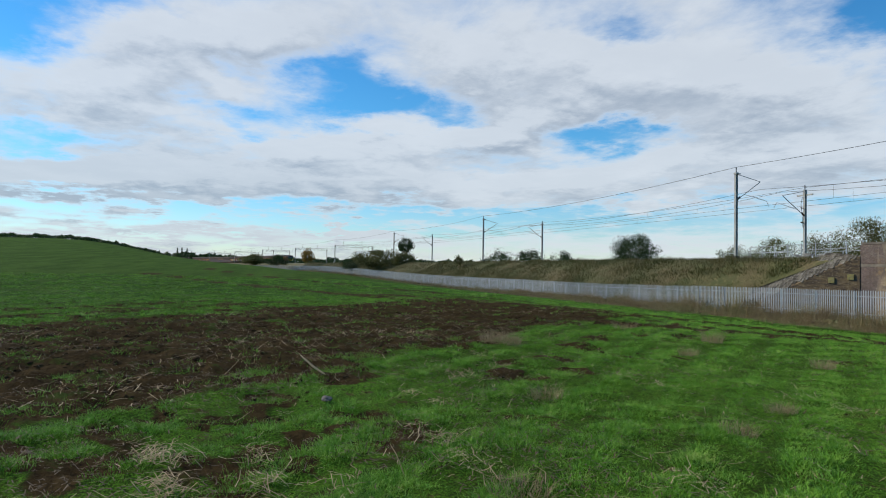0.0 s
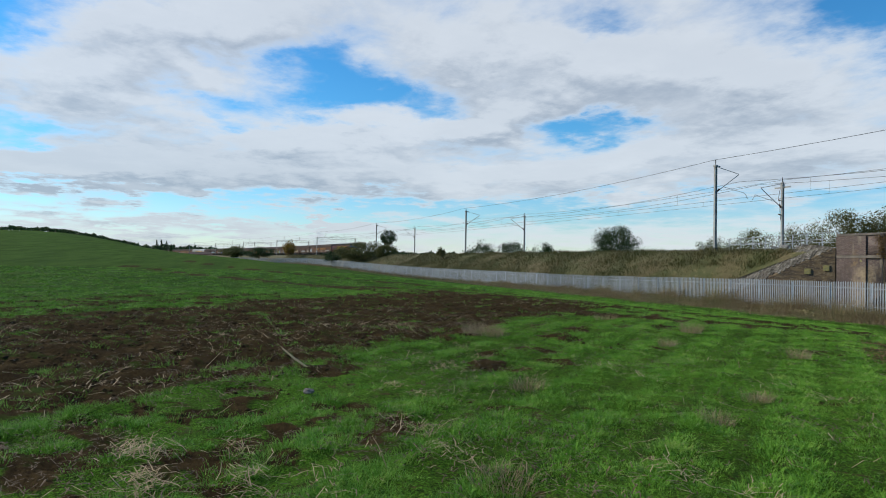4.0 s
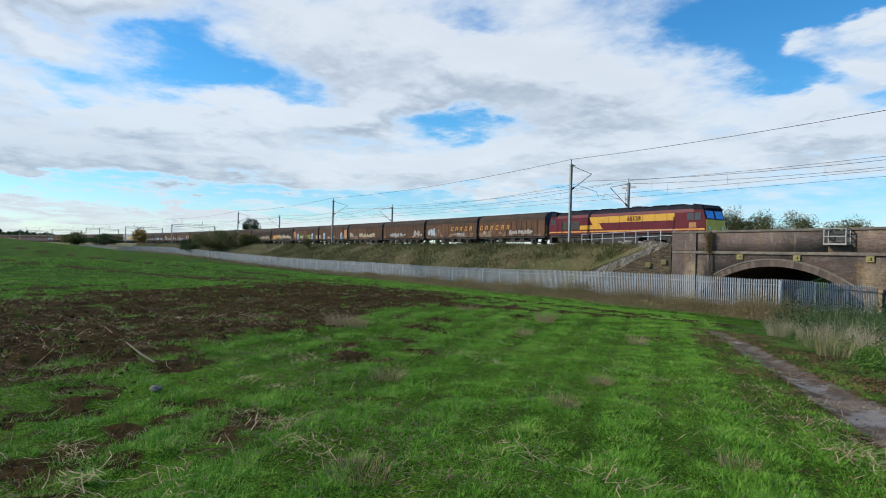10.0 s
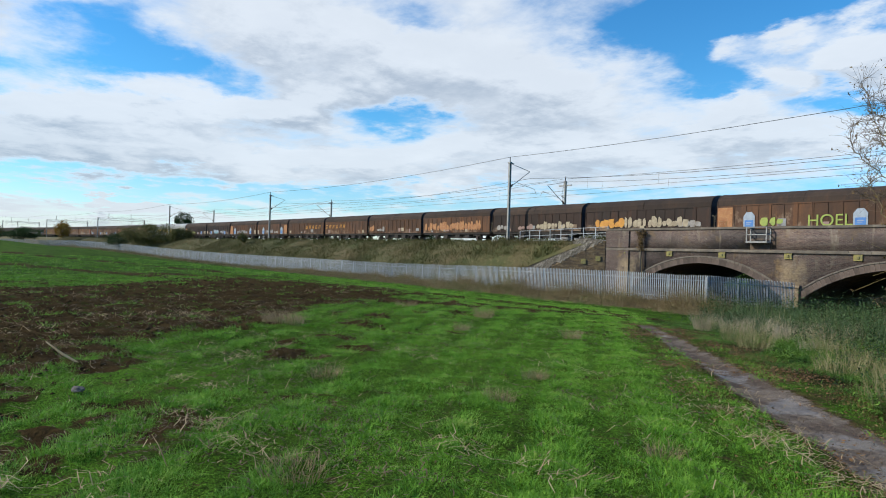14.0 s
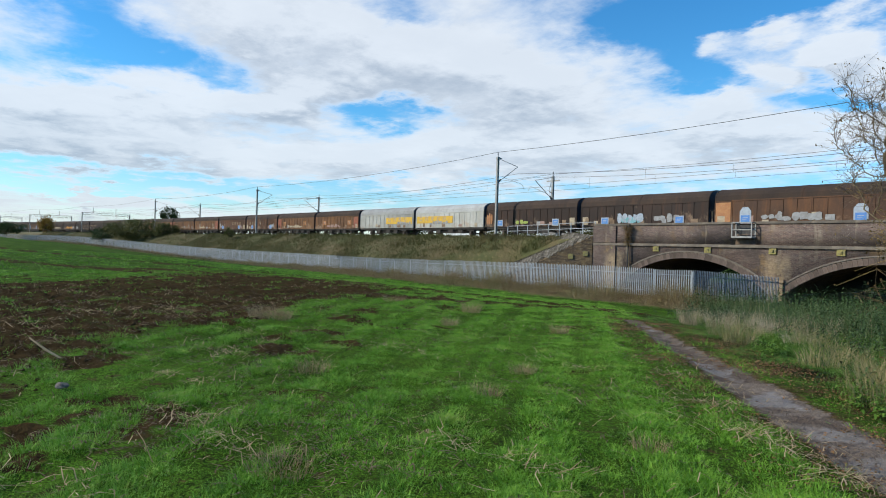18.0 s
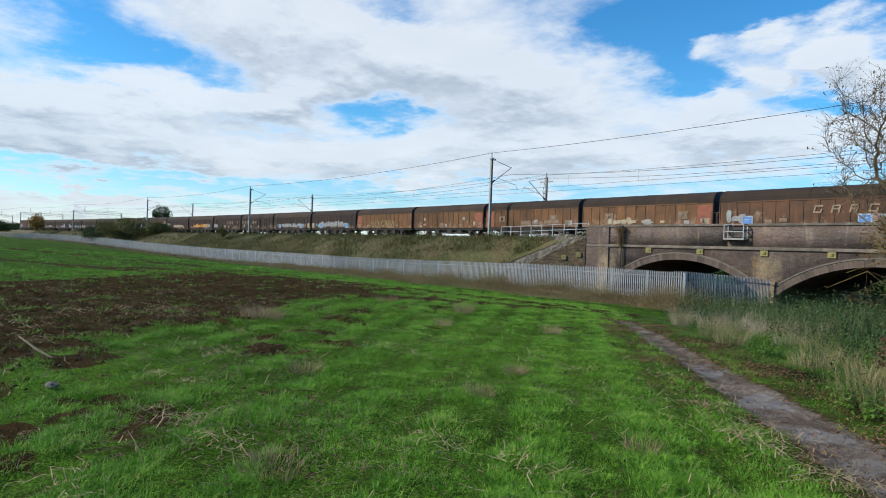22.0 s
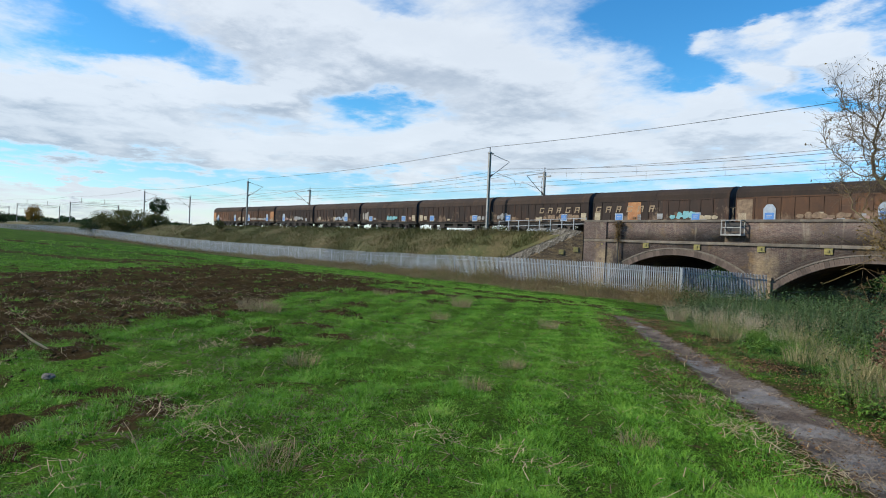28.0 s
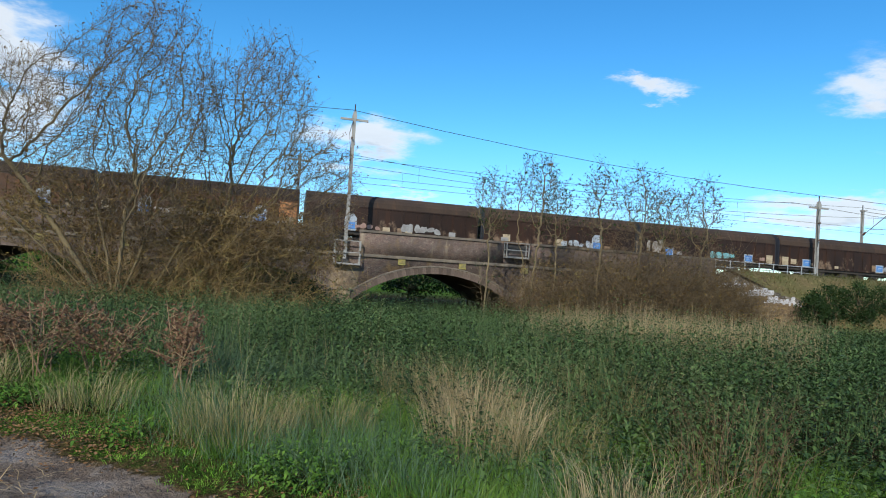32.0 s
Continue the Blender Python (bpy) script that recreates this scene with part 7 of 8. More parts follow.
DARKTWIG = leafy("dark_twig", ((0.0, (0.07, 0.052, 0.034)), (0.5, (0.13, 0.095, 0.055)), (1.0, (0.22, 0.16, 0.075))), patch=0.3, see=0.0)
WILLOW = leafy("withered_willow_leaf", ((0.0, (0.07, 0.045, 0.022)), (0.5, (0.15, 0.095, 0.035)), (0.8, (0.24, 0.17, 0.05)), (1.0, (0.10, 0.10, 0.03))), patch=0.4)
DARKLEAF = leafy("dark_green_leaf", ((0.0, (0.012, 0.028, 0.008)), (0.5, (0.026, 0.055, 0.014)), (0.85, (0.045, 0.08, 0.02)), (1.0, (0.09, 0.085, 0.03))), patch=0.15)
BUSHLEAF = leafy("olive_bush_leaf", ((0.0, (0.045, 0.058, 0.016)), (0.5, (0.095, 0.10, 0.028)), (0.85, (0.15, 0.135, 0.042)), (1.0, (0.20, 0.145, 0.048))), patch=0.15)
AMBER = leafy("amber_leaf", ((0.0, (0.15, 0.085, 0.015)), (0.6, (0.28, 0.17, 0.025)), (1.0, (0.36, 0.24, 0.04))), patch=0.2)


def tree(label, stems, out_levels, split, seed, leaf=None, leaf_n=0, leaf_size=0.05, wander=0.15, rise=0.08, name="tree", low=0.0, spread=0.12, twig=None, crown=None):
    """stems: rows of foot x, y, lean x, y, length, radius."""
    rng = random.Random(seed)
    x0, y0 = stems[0][0], stems[0][1]
    base = Vector((x0, y0, land_z(x0, y0)))
    root = thing(name, label, "tree", Matrix.Translation(base))
    inside = None
    if crown:
        cx, cz, rx, ry, rz = crown
        def inside(q, r):
            return ((q.x - cx) / rx) ** 2 + (q.y / ry) ** 2 + ((q.z - cz) / rz) ** 2 < r.uniform(0.8, 1.08)
    out = [[] for _ in range(out_levels)]
    for x, y, lx, ly, ln, r in stems:
        grow(rng, Vector((x - x0, y - y0, -0.15)), Vector((lx, ly, 1)).normalized(), ln, r, 0, out, split, wander, rise, 6, inside)
    part("trunk", rods("trunk", out[0], BARK, 7), root)
    if out_levels > 1:
        tagged(part("limb_work", rods("limb_work", out[1], BARK, 5), root), kind="stuff")
    for k in range(2, out_levels):
        tagged(part("twig_work", rods("twig_work", out[k], twig or TWIG, 3), root, "fine bare twigs"), kind="stuff")
    if leaf:
        ends = np.array(out[-1])[:, 3:6]
        nr = np.random.default_rng(seed)
        pick = ends[nr.integers(0, len(ends), leaf_n)] + nr.normal(0, spread, (leaf_n, 3))
        pick = pick[pick[:, 2] > low]
        part("foliage", leaves("foliage", pick, leaf_size, leaf, seed), root, "sparse autumn leaves")
    return root


def thicket(label, cx, cy, rx, ry, h, n, seed, mat=TWIG, leaf=WILLOW, leaf_n=3000, name="thicket", lsize=0.05, fat=0.0, wide=0.4, west=-99.0):
    """Many arching shoots from a broad foot."""
    rng = np.random.default_rng(seed)
    a, q = rng.uniform(0, 6.283, n), np.sqrt(rng.uniform(0, 1, n))
    fx, fy = cx + rx * q * np.cos(a) * 0.75, cy + ry * q * np.sin(a)
    root = thing(name, label, "thicket", Matrix.Translation((cx, cy, land_z(cx, cy))))
    p = feet(fx, fy, -0.05) - np.array([cx, cy, land_z(cx, cy)])
    S, ends = [], []
    fat = fat or (0.018 if cy > 33 else 0.011)
    L = h * rng.uniform(0.35, 1.0, n) * (1 - 0.45 * q)
    d = np.stack([rng.normal(0, wide, n) + 0.55 * q * np.cos(a), rng.normal(0, 0.35, n) + 0.4 * q * np.sin(a), np.ones(n)], -1)
    d /= np.linalg.norm(d, axis=1)[:, None]
    clear = np.ones(n, bool)
    for i in range(4):
        d = d + rng.normal(0, 0.22, (n, 3)) + np.array([0, 0, -0.1 * i])
        d /= np.linalg.norm(d, axis=1)[:, None]
        e = p + d * (L / 4)[:, None]
        r = fat * (1 - 0.2 * i)
        S.append(np.concatenate([p, e, np.full((n, 1), r), np.full((n, 1), r * 0.75)], 1))
        for _ in range(2):
            sd = rng.normal(0, 1, (n, 3)) + d * 0.7
            sd /= np.linalg.norm(sd, axis=1)[:, None]
            f = e + sd * (L * rng.uniform(0.12, 0.26, n))[:, None]
            S.append(np.concatenate([e, f, np.full((n, 1), fat * 0.55), np.full((n, 1), fat * 0.35)], 1))
            ends.append(f)
        p = e
        clear &= e[:, 0] + cx > west + rng.uniform(-0.6, 0.6, n)
    # none lean out over the arch to the west
    tagged(part("shoot_mass", rods("shoot_mass", np.concatenate([q[clear] for q in S]), mat, 3), root), kind="stuff")
    ends = np.concatenate([q[clear] for q in ends])
    pick = ends[rng.integers(0, len(ends), leaf_n)] + rng.normal(0, 0.1, (leaf_n, 3))
    part("foliage", leaves("foliage", pick, lsize, leaf, seed), root, "withered brown leaves")


def colonise(rng, stems, pull, step, reach, kill, rounds=90):
    """Grow limbs from the stems towards the points of the crown; gives places, parents and ways of the knots."""
    pos, par = [], []
    for st in stems:
        for i, p in enumerate(st):
            par.append(len(pos) - 1 if i else -1)
            pos.append(p)
    pos, par = np.array(pos, float), np.array(par)
    dist = np.linalg.norm(pull[:, None] - pos[None], axis=2)
    near, gap = dist.argmin(1), dist.min(1)
    for _ in range(rounds):
        live = gap < reach
        if not live.any():
            break
        d = pull[live] - pos[near[live]]
        d /= np.linalg.norm(d, axis=1)[:, None] + 1e-9
        sums = np.zeros_like(pos)
        np.add.at(sums, near[live], d)
        who = np.unique(near[live])
        v = sums[who] / (np.linalg.norm(sums[who], axis=1)[:, None] + 1e-9) + rng.normal(0, 0.28, (len(who), 3)) + np.array([0, 0, 0.06])
        v /= np.linalg.norm(v, axis=1)[:, None]
        fresh = pos[who] + v * step
        base = len(pos)
        pos, par = np.concatenate([pos, fresh]), np.concatenate([par, who])
        dist = np.linalg.norm(pull[:, None] - fresh[None], axis=2)
        k = dist.argmin(1)
        m = dist[np.arange(len(pull)), k]
        better = m < gap
        near[better], gap[better] = base + k[better], m[better]
        keep = gap > kill
        pull, near, gap = pull[keep], near[keep], gap[keep]
        if not len(pull):
            break
    return pos, par


def crown_tree(label, x, y, stems, lobes, n, seed, step=0.22, tip=0.0068, twig_len=(0.25, 0.8), sprays=4, leaf=WILLOW, leaf_n=6000, leaf_size=0.05, name="tree", twig=None, reach=2.0, kill=0.33):
    """A tree grown into a crown. stems: lean x, y and length; lobes: centre and half-sizes of the crown's masses."""
    rng = np.random.default_rng(seed)
    root = thing(name, label, "tree", Matrix.Translation((x, y, land_z(x, y))))
    lines = []
    for lx, ly, ln in stems:
        k = max(3, int(ln / step))
        t = np.linspace(0, 1, k)
        bow = np.cumsum(rng.normal(0, 0.03, (k, 2)), 0)
        lines.append(np.stack([lx * ln * t ** 1.2 + bow[:, 0] * t, ly * ln * t ** 1.2 + bow[:, 1] * t, -0.15 + ln * t], -1))
    pull = []
    vol = np.array([l[3] * l[4] * l[5] for l in lobes])
    for l, c in zip(lobes, (n * vol / vol.sum()).astype(int)):
        g = rng.normal(0, 1, (c, 3))
        g /= np.linalg.norm(g, axis=1)[:, None]
        pull.append(np.array(l[:3]) + g * np.array(l[3:]) * rng.uniform(0.15, 1.0, (c, 1)) ** 0.5)
    pos, par = colonise(rng, lines, np.concatenate(pull), step, reach, kill)
    m = len(pos)
    kids = np.bincount(par[par >= 0], minlength=m)
    r = np.where(kids == 0, tip ** 2.1, 0.0)
    for i in range(m - 1, -1, -1):
        if par[i] >= 0:
            r[par[i]] += r[i]
    r = r ** (1 / 2.1)
    idx = np.where(par >= 0)[0]
    r0 = np.minimum(r[par[idx]], r[idx] * 1.5)
    S = np.concatenate([pos[par[idx]], pos[idx], r0[:, None], r[idx][:, None]], 1)
    thick = r[idx] > 0.028
    part("trunk", rods("trunk", S[thick], BARK, 6), root, "forked trunk with grey-brown bark")
    tagged(part("limb_work", rods("limb_work", S[~thick], BARK, 4), root), kind="stuff")
    # sprays of fine twigs
    src = idx[r[idx] < tip * 2.6]
    way = pos[src] - pos[par[src]]
    way /= np.linalg.norm(way, axis=1)[:, None] + 1e-9
    T, ends = [], []
    for _ in range(sprays):
        d = way * 0.7 + rng.normal(0, 0.55, way.shape) + np.array([0, 0, 0.22])
        d /= np.linalg.norm(d, axis=1)[:, None]
        ln = rng.uniform(*twig_len, len(src))[:, None]
        p = pos[src] + way * rng.uniform(-step, 0, len(src))[:, None]
        q = p + d * ln * 0.5
        e = q + (d + rng.normal(0, 0.3, d.shape)) * ln * 0.5
        for u, v, a, b in ((p, q, 0.8, 0.66), (q, e, 0.66, 0.5)):
            T.append(np.concatenate([u, v, np.full((len(u), 1), tip * a), np.full((len(u), 1), tip * b)], 1))
        ends.append(e)
    tagged(part("twig_work", rods("twig_work", np.concatenate(T), twig or TWIG, 3), root, "fine bare twigs"), kind="stuff")
    ends = np.concatenate(ends)
    pick = ends[rng.integers(0, len(ends), leaf_n)] + rng.normal(0, 0.04, (leaf_n, 3))
    tagged(part("foliage", leaves("foliage", pick, leaf_size, leaf, seed), root, "sparse withered leaves"), kind="stuff")
    return root


# The dark brown stain round the drainpipe, made up from small leaves and a stem.
rng = np.random.default_rng(97)
C = np.stack([rng.normal(0, 0.13, 900), rng.uniform(-0.48, -0.22, 900), 2.3 + 1.7 * rng.uniform(0, 1, 900) ** 0.8], -1)
C[:, 0] *= 0.5 + 1.3 * np.abs(np.sin(C[:, 2] * 2.1))
creeper = thing("creeper", "brown leaf cluster standing in for the stain at the drainpipe", "creeper", line_pose(-30.6, FACE, 0))
part("stem", Shape().tube([(0.08, -0.24, -1.2), (0.1, -0.3, 1.4), (-0.05, -0.38, 2.6), (0.04, -0.34, 3.9)], [0.03, 0.025, 0.02, 0.008], 5).mesh("stem", BARK), creeper)
tagged(part("foliage", leaves("foliage", C, 0.06, WILLOW, 98), creeper, "withered brown leaves"), kind="stuff")

crown_tree("tall half-bare willow with spreading twiggy crown", -4.9, 24.0, [(0.02, 0, 4.2), (-0.14, 0.05, 4.0), (-0.45, 0, 3.4), (0.2, 0.12, 3.8), (-0.95, -0.05, 4.4), (-0.7, 0.1, 5.6), (0.05, -0.2, 3.6)],
           [(0.5, 0, 7.7, 2.5, 2.3, 3.8), (-1.9, 0, 6.6, 2.3, 1.9, 3.0), (-3.5, 0, 7.1, 2.1, 1.5, 2.0), (-3.5, 0, 5.2, 1.9, 1.2, 0.9), (0.2, 0, 4.2, 2.2, 1.8, 1.6)], 4000, 71, leaf_n=5000, twig=CROWNTWIG)
crown_tree("tall half-bare willow beside its twin", -2.3, 26.2, [(0.1, 0, 4.4), (0.3, 0.05, 4.0), (0.0, 0.2, 4.0), (0.65, 0, 2.8), (0.22, -0.2, 3.6)],
           [(1.8, 0, 7.9, 2.1, 2.1, 3.9), (3.9, 0, 5.6, 1.9, 1.8, 2.5), (0.1, 0, 7.4, 1.3, 1.5, 3.2), (1.4, 0, 4.2, 2.2, 1.6, 1.5)], 2600, 72, leaf_n=4500, twig=CROWNTWIG)
thicket("brown twiggy willow undergrowth before the viaduct", -4.2, 25.2, 4.6, 1.8, 6.6, 520, 73, leaf_n=7000, fat=0.014, wide=0.75, west=-9.0)
thicket("brown twiggy willow undergrowth with yellow-green shoots", -0.9, 27.0, 3.4, 1.5, 6.4, 330, 74, leaf_n=5000, fat=0.014, wide=0.75)
crown_tree("low spreading willow with long leaning limbs", -4.4, 24.9, [(-1.0, 0, 2.4), (1.0, 0.05, 2.6), (-0.5, 0.2, 3.2), (0.45, -0.2, 3.2), (1.7, 0, 1.7), (-1.6, -0.1, 1.6), (0.0, 0.3, 3.0)],
           [(-2.6, 0, 3.5, 2.3, 1.4, 1.6), (2.6, 0, 3.4, 3.0, 1.4, 1.5), (0, 0, 3.9, 2.5, 1.4, 1.6)], 1500, 75, tip=0.0085, sprays=5, leaf_n=9000, leaf_size=0.055)
crown_tree("low spreading willow with yellow-green limbs", -0.6, 26.8, [(-0.8, 0, 2.4), (0.9, 0.05, 2.4), (-0.3, 0.2, 3.0), (0.3, -0.2, 3.2), (1.5, 0, 1.6)],
           [(-1.6, 0, 3.4, 2.0, 1.3, 1.5), (1.6, 0, 3.3, 2.2, 1.3, 1.5)], 900, 76, tip=0.0085, sprays=5, leaf_n=6000, leaf_size=0.055)
for i, (x, h, w) in enumerate(((13.2, 9.9, 1.2), (16.4, 11.2, 1.4), (18.0, 10.0, 1.0), (20.9, 11.2, 1.2), (24.3, 11.4, 1.5), (26.4, 10.2, 1.2), (28.7, 11.0, 1.4))):
    crown_tree("slender half-bare sapling by the viaduct", x, 38.4 + 0.3 * (i % 3), [(0.04, 0, h * 0.45), (0.16, 0.02, h * 0.4), (-0.13, 0.05, h * 0.42)], [(0.1, 0, h * 0.76, w * 1.25, w, h * 0.24)],
               300, 80 + i, 0.28, 0.0095, (0.3, 0.8), 3, DARKLEAF, 800, 0.08, twig=DARKTWIG, reach=2.6, kill=0.36)
thicket("dense brown thicket hiding the viaduct arch", 24.5, 38.0, 8.0, 2.0, 9.5, 1300, 91, DARKTWIG, leaf_n=9000, lsize=0.08)
thicket("dense brown thicket at the viaduct end", 30.0, 39.0, 3.6, 1.6, 8.0, 520, 92, DARKTWIG, leaf_n=6000, lsize=0.08)
thicket("dense brown thicket before the wing wall", 31.2, 39.4, 2.2, 1.2, 6.0, 520, 94, DARKTWIG, leaf_n=5000, lsize=0.08)
thicket("low brown scrub at the arch foot", 17.0, 38.8, 3.4, 1.5, 5.5, 300, 93, DARKTWIG, leaf_n=2600, lsize=0.08)


def bush(label, x, y, z, rx, ry, h, n, leaf, size, seed, name="bush", trunk=0.0):
    """A crown of many leaf clumps round a forked stem; rough outline, with gaps."""
    rng = np.random.default_rng(seed)
    root = thing(name, label, "tree" if trunk else "bush", Matrix.Translation((x, y, z)))
    k = 46
    c = rng.normal(0, 1, (k, 3))
    c /= np.linalg.norm(c, axis=1)[:, None]
    c *= rng.uniform(0.35, 1.0, (k, 1)) ** 0.6
    mid = trunk + (h - trunk) * 0.5
    cc = np.stack([c[:, 0] * rx * 0.8, c[:, 1] * ry * 0.8, mid + c[:, 2] * (h - trunk) * 0.42], -1)
    pick = rng.integers(0, k, n)
    r = rng.uniform(0.2, 0.42, k)[pick][:, None] * np.array([rx, ry, (h - trunk) * 0.5]) * 1.1
    g = rng.normal(0, 1, (n, 3))
    g /= np.linalg.norm(g, axis=1)[:, None]
    P = cc[pick] + g * r * rng.uniform(0.3, 1.0, (n, 1))
    P = P[P[:, 2] > 0.05]
    part("foliage", leaves("foliage", P, size, leaf, seed), root)
    S = [(0, 0, -0.3, 0, 0, mid * 0.7, 0.05 * h ** 0.5, 0.035 * h ** 0.5)]
    for q in cc[:26]:
        S.append((0, 0, mid * rng.uniform(0.25, 0.7), *q, 0.03 * h ** 0.5, 0.008 * h ** 0.5))
    part("trunk", rods("trunk", S, BARK, 5), root)
    return root


def behind(az, dist):
    a = radians(az)
    return math.sin(a) * dist, math.cos(a) * dist


for i, (az, dist, z, rx, h, n, leaf, size, trunk, nm, lab) in enumerate((
    (-57.4, 130, -0.6, 5.6, 10.2, 5200, DARKLEAF, 0.22, 1.8, "oak_tree", "round dark green oak beyond the railway"),
    (-46.4, 92, 0.2, 4.2, 6.6, 2200, BUSHLEAF, 0.16, 0, "bush", "olive autumn bush beyond the railway"),
    (-43.0, 84, 0.2, 3.4, 7.2, 2000, BUSHLEAF, 0.15, 0, "bush", "olive autumn bush beyond the railway"),
    (-40.2, 80, 0.2, 3.6, 8.3, 2300, BUSHLEAF, 0.15, 1, "bush", "tall ragged bush behind the viaduct"),
    (-37.4, 78, 0.2, 3.4, 8.0, 2000, BUSHLEAF, 0.15, 1, "bush", "tall ragged bush behind the viaduct"),
    (-34.5, 77, 0.2, 3.2, 7.4, 1900, BUSHLEAF, 0.15, 1, "bush", "tall ragged bush behind the viaduct"),
    (-31.5, 76, 0.2, 3.2, 7.0, 1700, BUSHLEAF, 0.15, 1, "bush", "tall ragged bush behind the viaduct"),
    (-28.5, 76, 0.2, 3.0, 6.6, 1500, BUSHLEAF, 0.15, 1, "bush", "tall ragged bush behind the viaduct"),
    (-49.5, 100, 0.2, 3.6, 5.6, 1500, BUSHLEAF, 0.16, 0, "bush", "low hedge bush beyond the railway"),
    (-66.4, 175, 0.3, 5.5, 7.2, 1800, DARKLEAF, 0.3, 0, "bush", "dark hedge bush beyond the railway"),
    (-63.4, 165, 0.3, 4.2, 6.4, 1500, DARKLEAF, 0.28, 0, "bush", "dark hedge bush beyond the railway"),
    (-69.0, 190, 0.3, 6.5, 7.4, 1700, DARKLEAF, 0.3, 0, "bush", "dark hedge bush beyond the railway"),
    (-77.4, 205, 1.5, 3.4, 10.0, 700, DARKLEAF, 0.4, 5, "tree", "ragged dark pine beyond the railway"),
    (-79.8, 167, 1.0, 8.0, 5.6, 3600, BUSHLEAF, 0.22, 0, "bush", "broad olive scrub on the embankment"),
    (-77.6, 160, 1.2, 4.0, 4.6, 1500, BUSHLEAF, 0.22, 0, "bush", "olive scrub with amber leaves on the embankment"),
    (-82.2, 176, 0.6, 4.0, 3.6, 1300, DARKLEAF, 0.22, 0, "bush", "dark scrub at the embankment foot"),
    (-86.0, 240, 2.4, 3.2, 6.0, 1200, AMBER, 0.3, 0, "bush", "amber autumn tree beside the railway"),
    (-88.5, 250, 1.6, 8.0, 4.6, 1600, DARKLEAF, 0.35, 0, "bush", "dark scrub beside the railway"),
    (-90.6, 262, 1.8, 7.0, 4.4, 1500, BUSHLEAF, 0.35, 0, "bush", "olive scrub beside the railway"),
    (-72.6, 120, 2.2, 1.3, 2.0, 400, BUSHLEAF, 0.14, 0, "bush", "small olive bush on the embankment shoulder"),
)):
    x, y = behind(az, dist)
    n, size = (int(n * 6.0), size * 0.64) if leaf is BUSHLEAF and dist < 110 else (int(n * 3.6), size * 0.8) if leaf is BUSHLEAF else (int(n * 2.6), size * 0.7)
    bush(lab, x, y, z, rx, rx * 0.85, h, n, leaf, size, 500 + i, nm, trunk)
# Added scrub that hides the lit ground beyond, so the arch openings stay dark.
for i, (q, h) in enumerate(((-25.4, 4.2), (-12.0, 3.4), (1.4, 4.0), (16.5, 3.6), (28.2, 4.2), (-20.5, 3.6), (5.5, 3.4), (23.0, 3.8), (-31.0, 4.4), (-36.5, 4.4), (-42.0, 4.6), (-8.0, 3.8))):
    p = on_line(q, 15.5 + (i % 3))
    bush("dark scrub added behind the viaduct to darken the arches", p.x, p.y, land_z(p.x, p.y), 5.2, 2.0, h, 2600, DARKLEAF, 0.16, 640 + i)
for i, (x, y, rx, h) in enumerate(((-6.6, 28.2, 2.6, 2.9), (-2.6, 28.9, 2.8, 3.0), (1.0, 29.6, 2.2, 2.6))):
    bush("dark leafy undergrowth below the willows", x, y, land_z(x, y), rx, 1.3, h, 3800, DARKLEAF, 0.09, 680 + i)
x, y = behind(-81.2, 230)
tree("bare grey tree beyond the railway", [(x, y, 0, 0, 7, 0.2), (x + 1, y, 0.4, 0, 6, 0.12), (x - 1, y, -0.4, 0, 6, 0.12)], 3, (3, 3), 95)


# Dark leaf masses stand in for a shaded recess in the bank.
for i, (q, o, rx, h) in enumerate(((42.6, -7.4, 1.2, 1.3), (44.6, -6.8, 1.9, 2.3), (47.0, -7.2, 2.2, 2.8), (50.2, -7.4, 2.4, 2.9), (54.0, -7.4, 2.8, 2.8), (58.5, -7.5, 3.0, 2.8), (63.5, -7.6, 3.2, 2.8))):
    p = on_line(q, o)
    bush("dark leaf mass standing in for shade on the embankment slope", p.x, p.y, -0.5, rx * 1.15, 1.3, h + 1.1, 4200, DARKLEAF, 0.09, 700 + i)


DEPOT = surface("terracotta_brick", (0.30, 0.15, 0.095), (0.22, 0.12, 0.08), 0.6, 0.9, 0.1)
DEPOTROOF = surface("brown_roof_tile", (0.16, 0.10, 0.075), (0.11, 0.075, 0.06), 0.8, 0.9, 0.1)


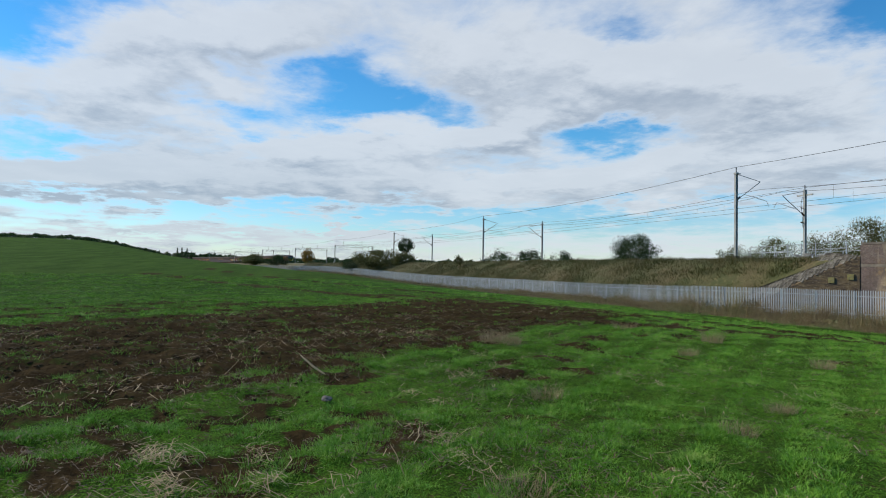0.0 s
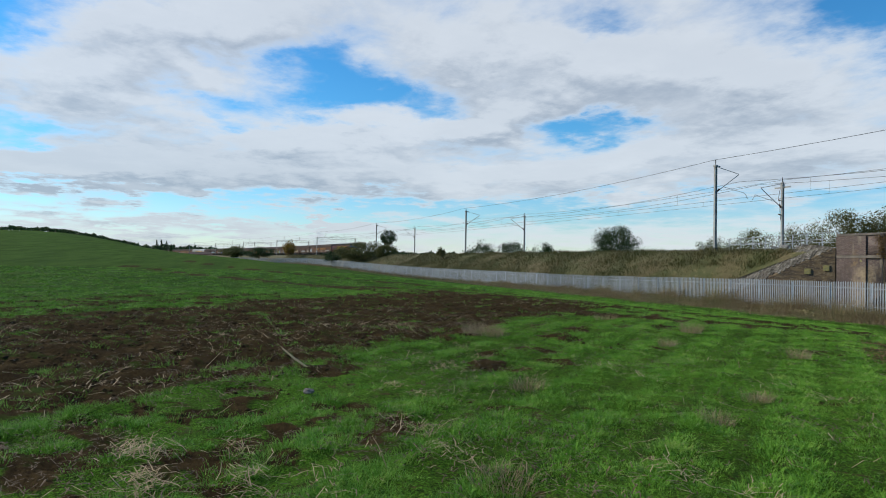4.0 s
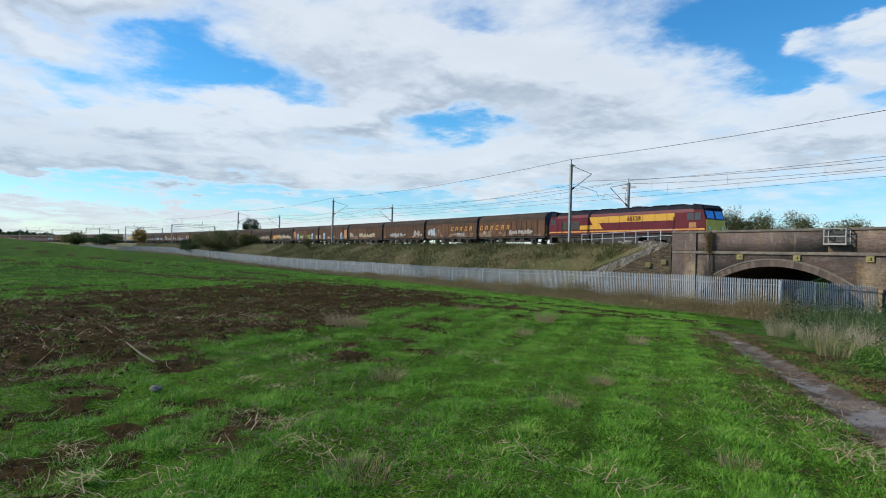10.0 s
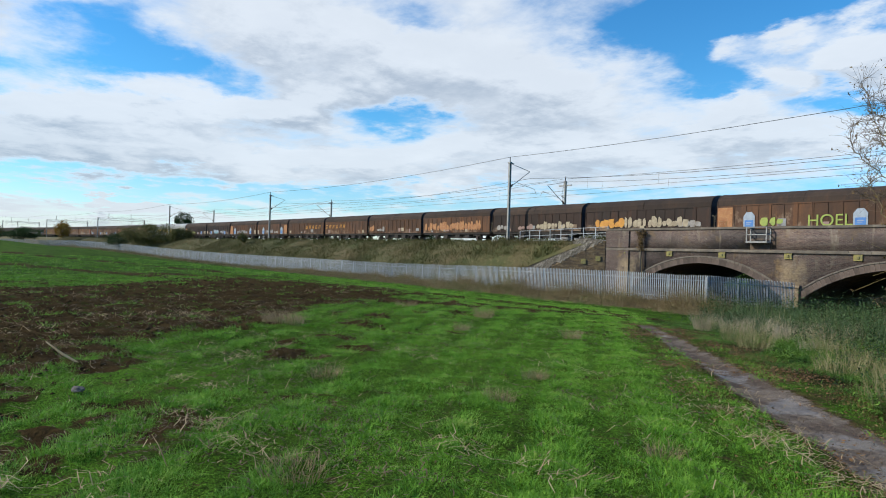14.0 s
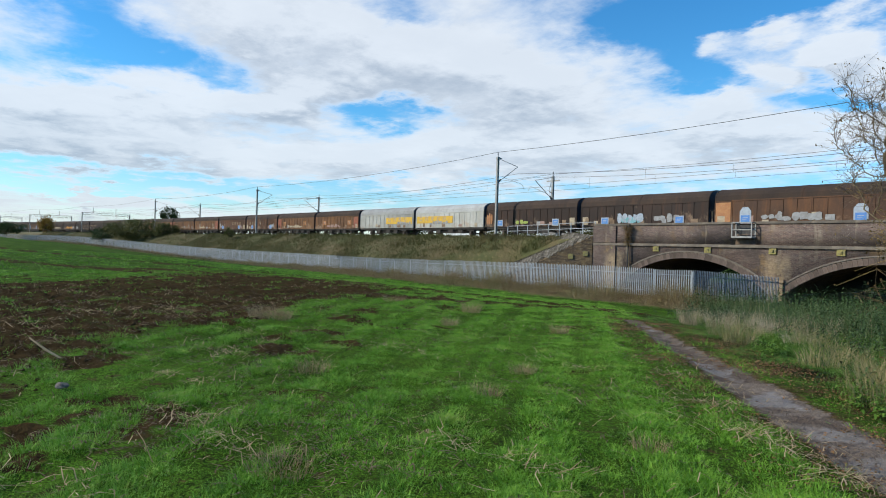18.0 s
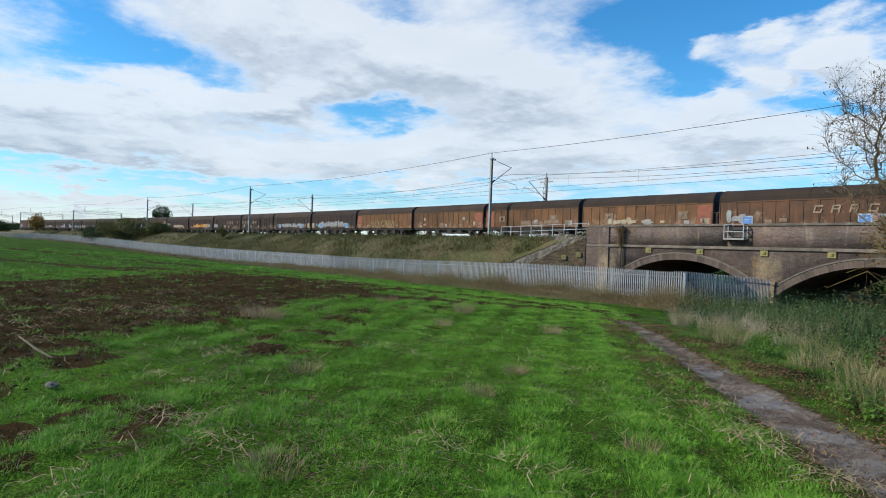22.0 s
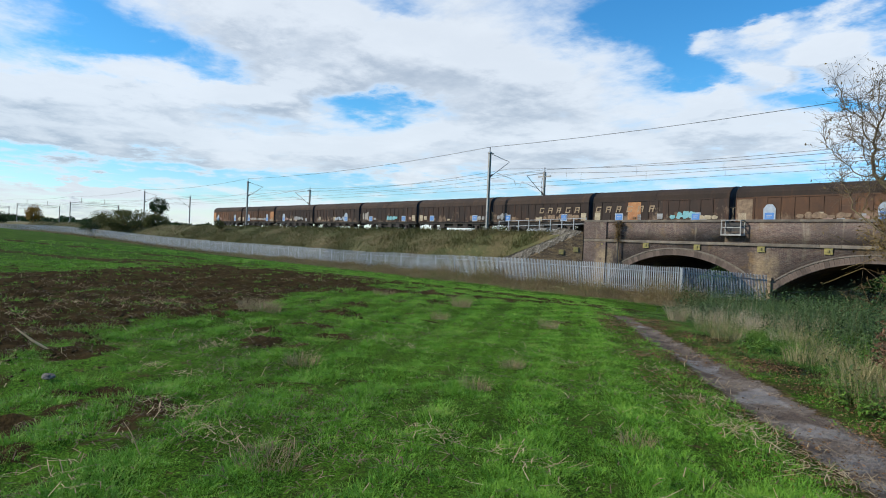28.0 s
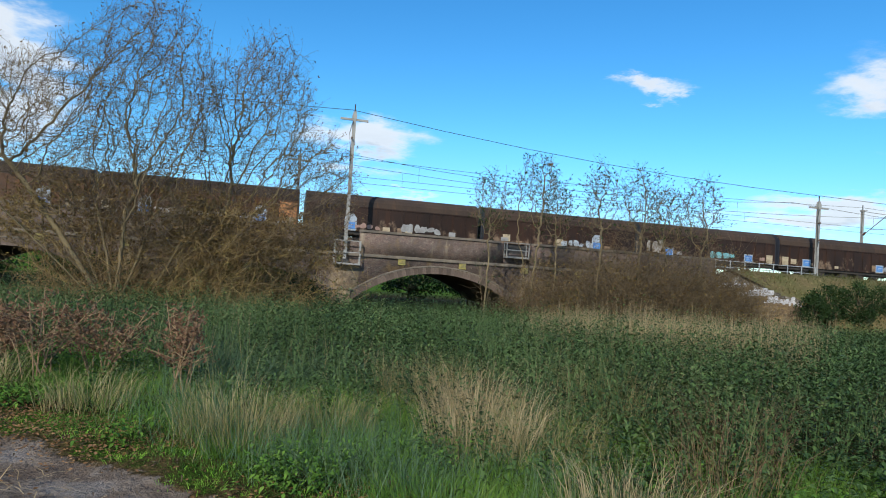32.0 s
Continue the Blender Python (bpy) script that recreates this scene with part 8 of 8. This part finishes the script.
def build_distance():
    """Woods along the skyline, poplars and far hedges."""
    rng = np.random.default_rng(55)
    C, S = [], []
    for az0, az1, dist, h0, h1, n in ((-118, -98, 342, 0.1, 2.0, 7000), (-103, -92, 560, 9, 13, 6000), (-97, -70, 620, 9, 14, 14000), (-72, -20, 520, 6, 10, 14000), (-25, 70, 420, 6, 10, 10000)):
        a = np.radians(rng.uniform(az0, az1, n))
        r = dist * rng.uniform(0.93, 1.08, n)
        x, y = r * np.sin(a), r * np.cos(a)
        top = h0 + (h1 - h0) * (0.5 + 0.5 * wob(a * 160, 0 * a, 1.0, 3.0)) * (0.7 + 0.3 * wob(a * 520, 0 * a, 1.0, 1.0))
        z = land(x, y) + top * rng.uniform(0, 1, n) ** 0.6
        C.append(np.stack([x, y, z], -1)), S.append(np.full(n, dist * 0.0024))
    tagged(new("far_woods", leaves("far_woods", np.concatenate(C), np.concatenate(S), DARKLEAF, 56)), "dark line of woods along the skyline", "woodland", kind="stuff")
    for i, az in enumerate((-96.65, -96.3, -95.9, -95.55)):
        x, y = behind(az, 430)
        z = land_z(x, y)
        root = thing("poplar_tree", "slim dark poplar on the skyline", "tree", Matrix.Translation((x, y, z)), "skyline poplars")
        n, h = 220, rng.uniform(7.5, 9.5)
        t = rng.uniform(0, 1, n)
        P = np.stack([rng.normal(0, 0.5, n) * (1.15 - t), rng.normal(0, 0.5, n) * (1.15 - t), 1.5 + t * h], -1)
        part("foliage", leaves("foliage", P, 0.5, DARKLEAF, 57 + i), root)
        part("trunk", rods("trunk", [(0, 0, -0.5, 0, 0, h * 0.9, 0.25, 0.06)], BARK, 5), root)
    x, y = behind(-92.4, 415)
    depot = thing("depot_building", "long low terracotta brick depot beyond the field", "building", Matrix.Translation((x, y, land_z(x, y))) @ pose(0, 0, 0, 0, 0, 84))
    part("wall", Shape().box((0, 0, 1.2), (24, 6, 4.2)).mesh("wall", DEPOT), depot, "terracotta brick wall")
    part("roof", Shape().prism([(-3.4, 3.3), (3.4, 3.3), (0.4, 4.9), (-0.4, 4.9)], -12.3, 12.3, lambda u, w, z: (w, u, z)).mesh("roof", DEPOTROOF), depot, "brown tiled roof")
    for i in range(7):
        part("window", Shape().box((-9 + 3 * i, -3.03, 1.9), (1.3, 0.08, 1.2)).mesh("window", TARP), depot, "dark depot window")
    x, y = behind(-88.9, 330)
    post = thing("signal_post", "railway signal post with a white head", "signal", Matrix.Translation((x, y, 2.5)))
    part("post", Shape().tube([(0, 0, 0), (0, 0, 6.0)], 0.12, 8).mesh("post", MAST), post)
    part("head", Shape().box((0, -0.1, 6.2), (0.7, 0.25, 1.2)).mesh("head", IRON), post)
    part("plate", Shape().box((0, -0.25, 6.8), (0.9, 0.05, 0.9)).mesh("plate", PAINTS["white"]), post)


build_distance()
motions()
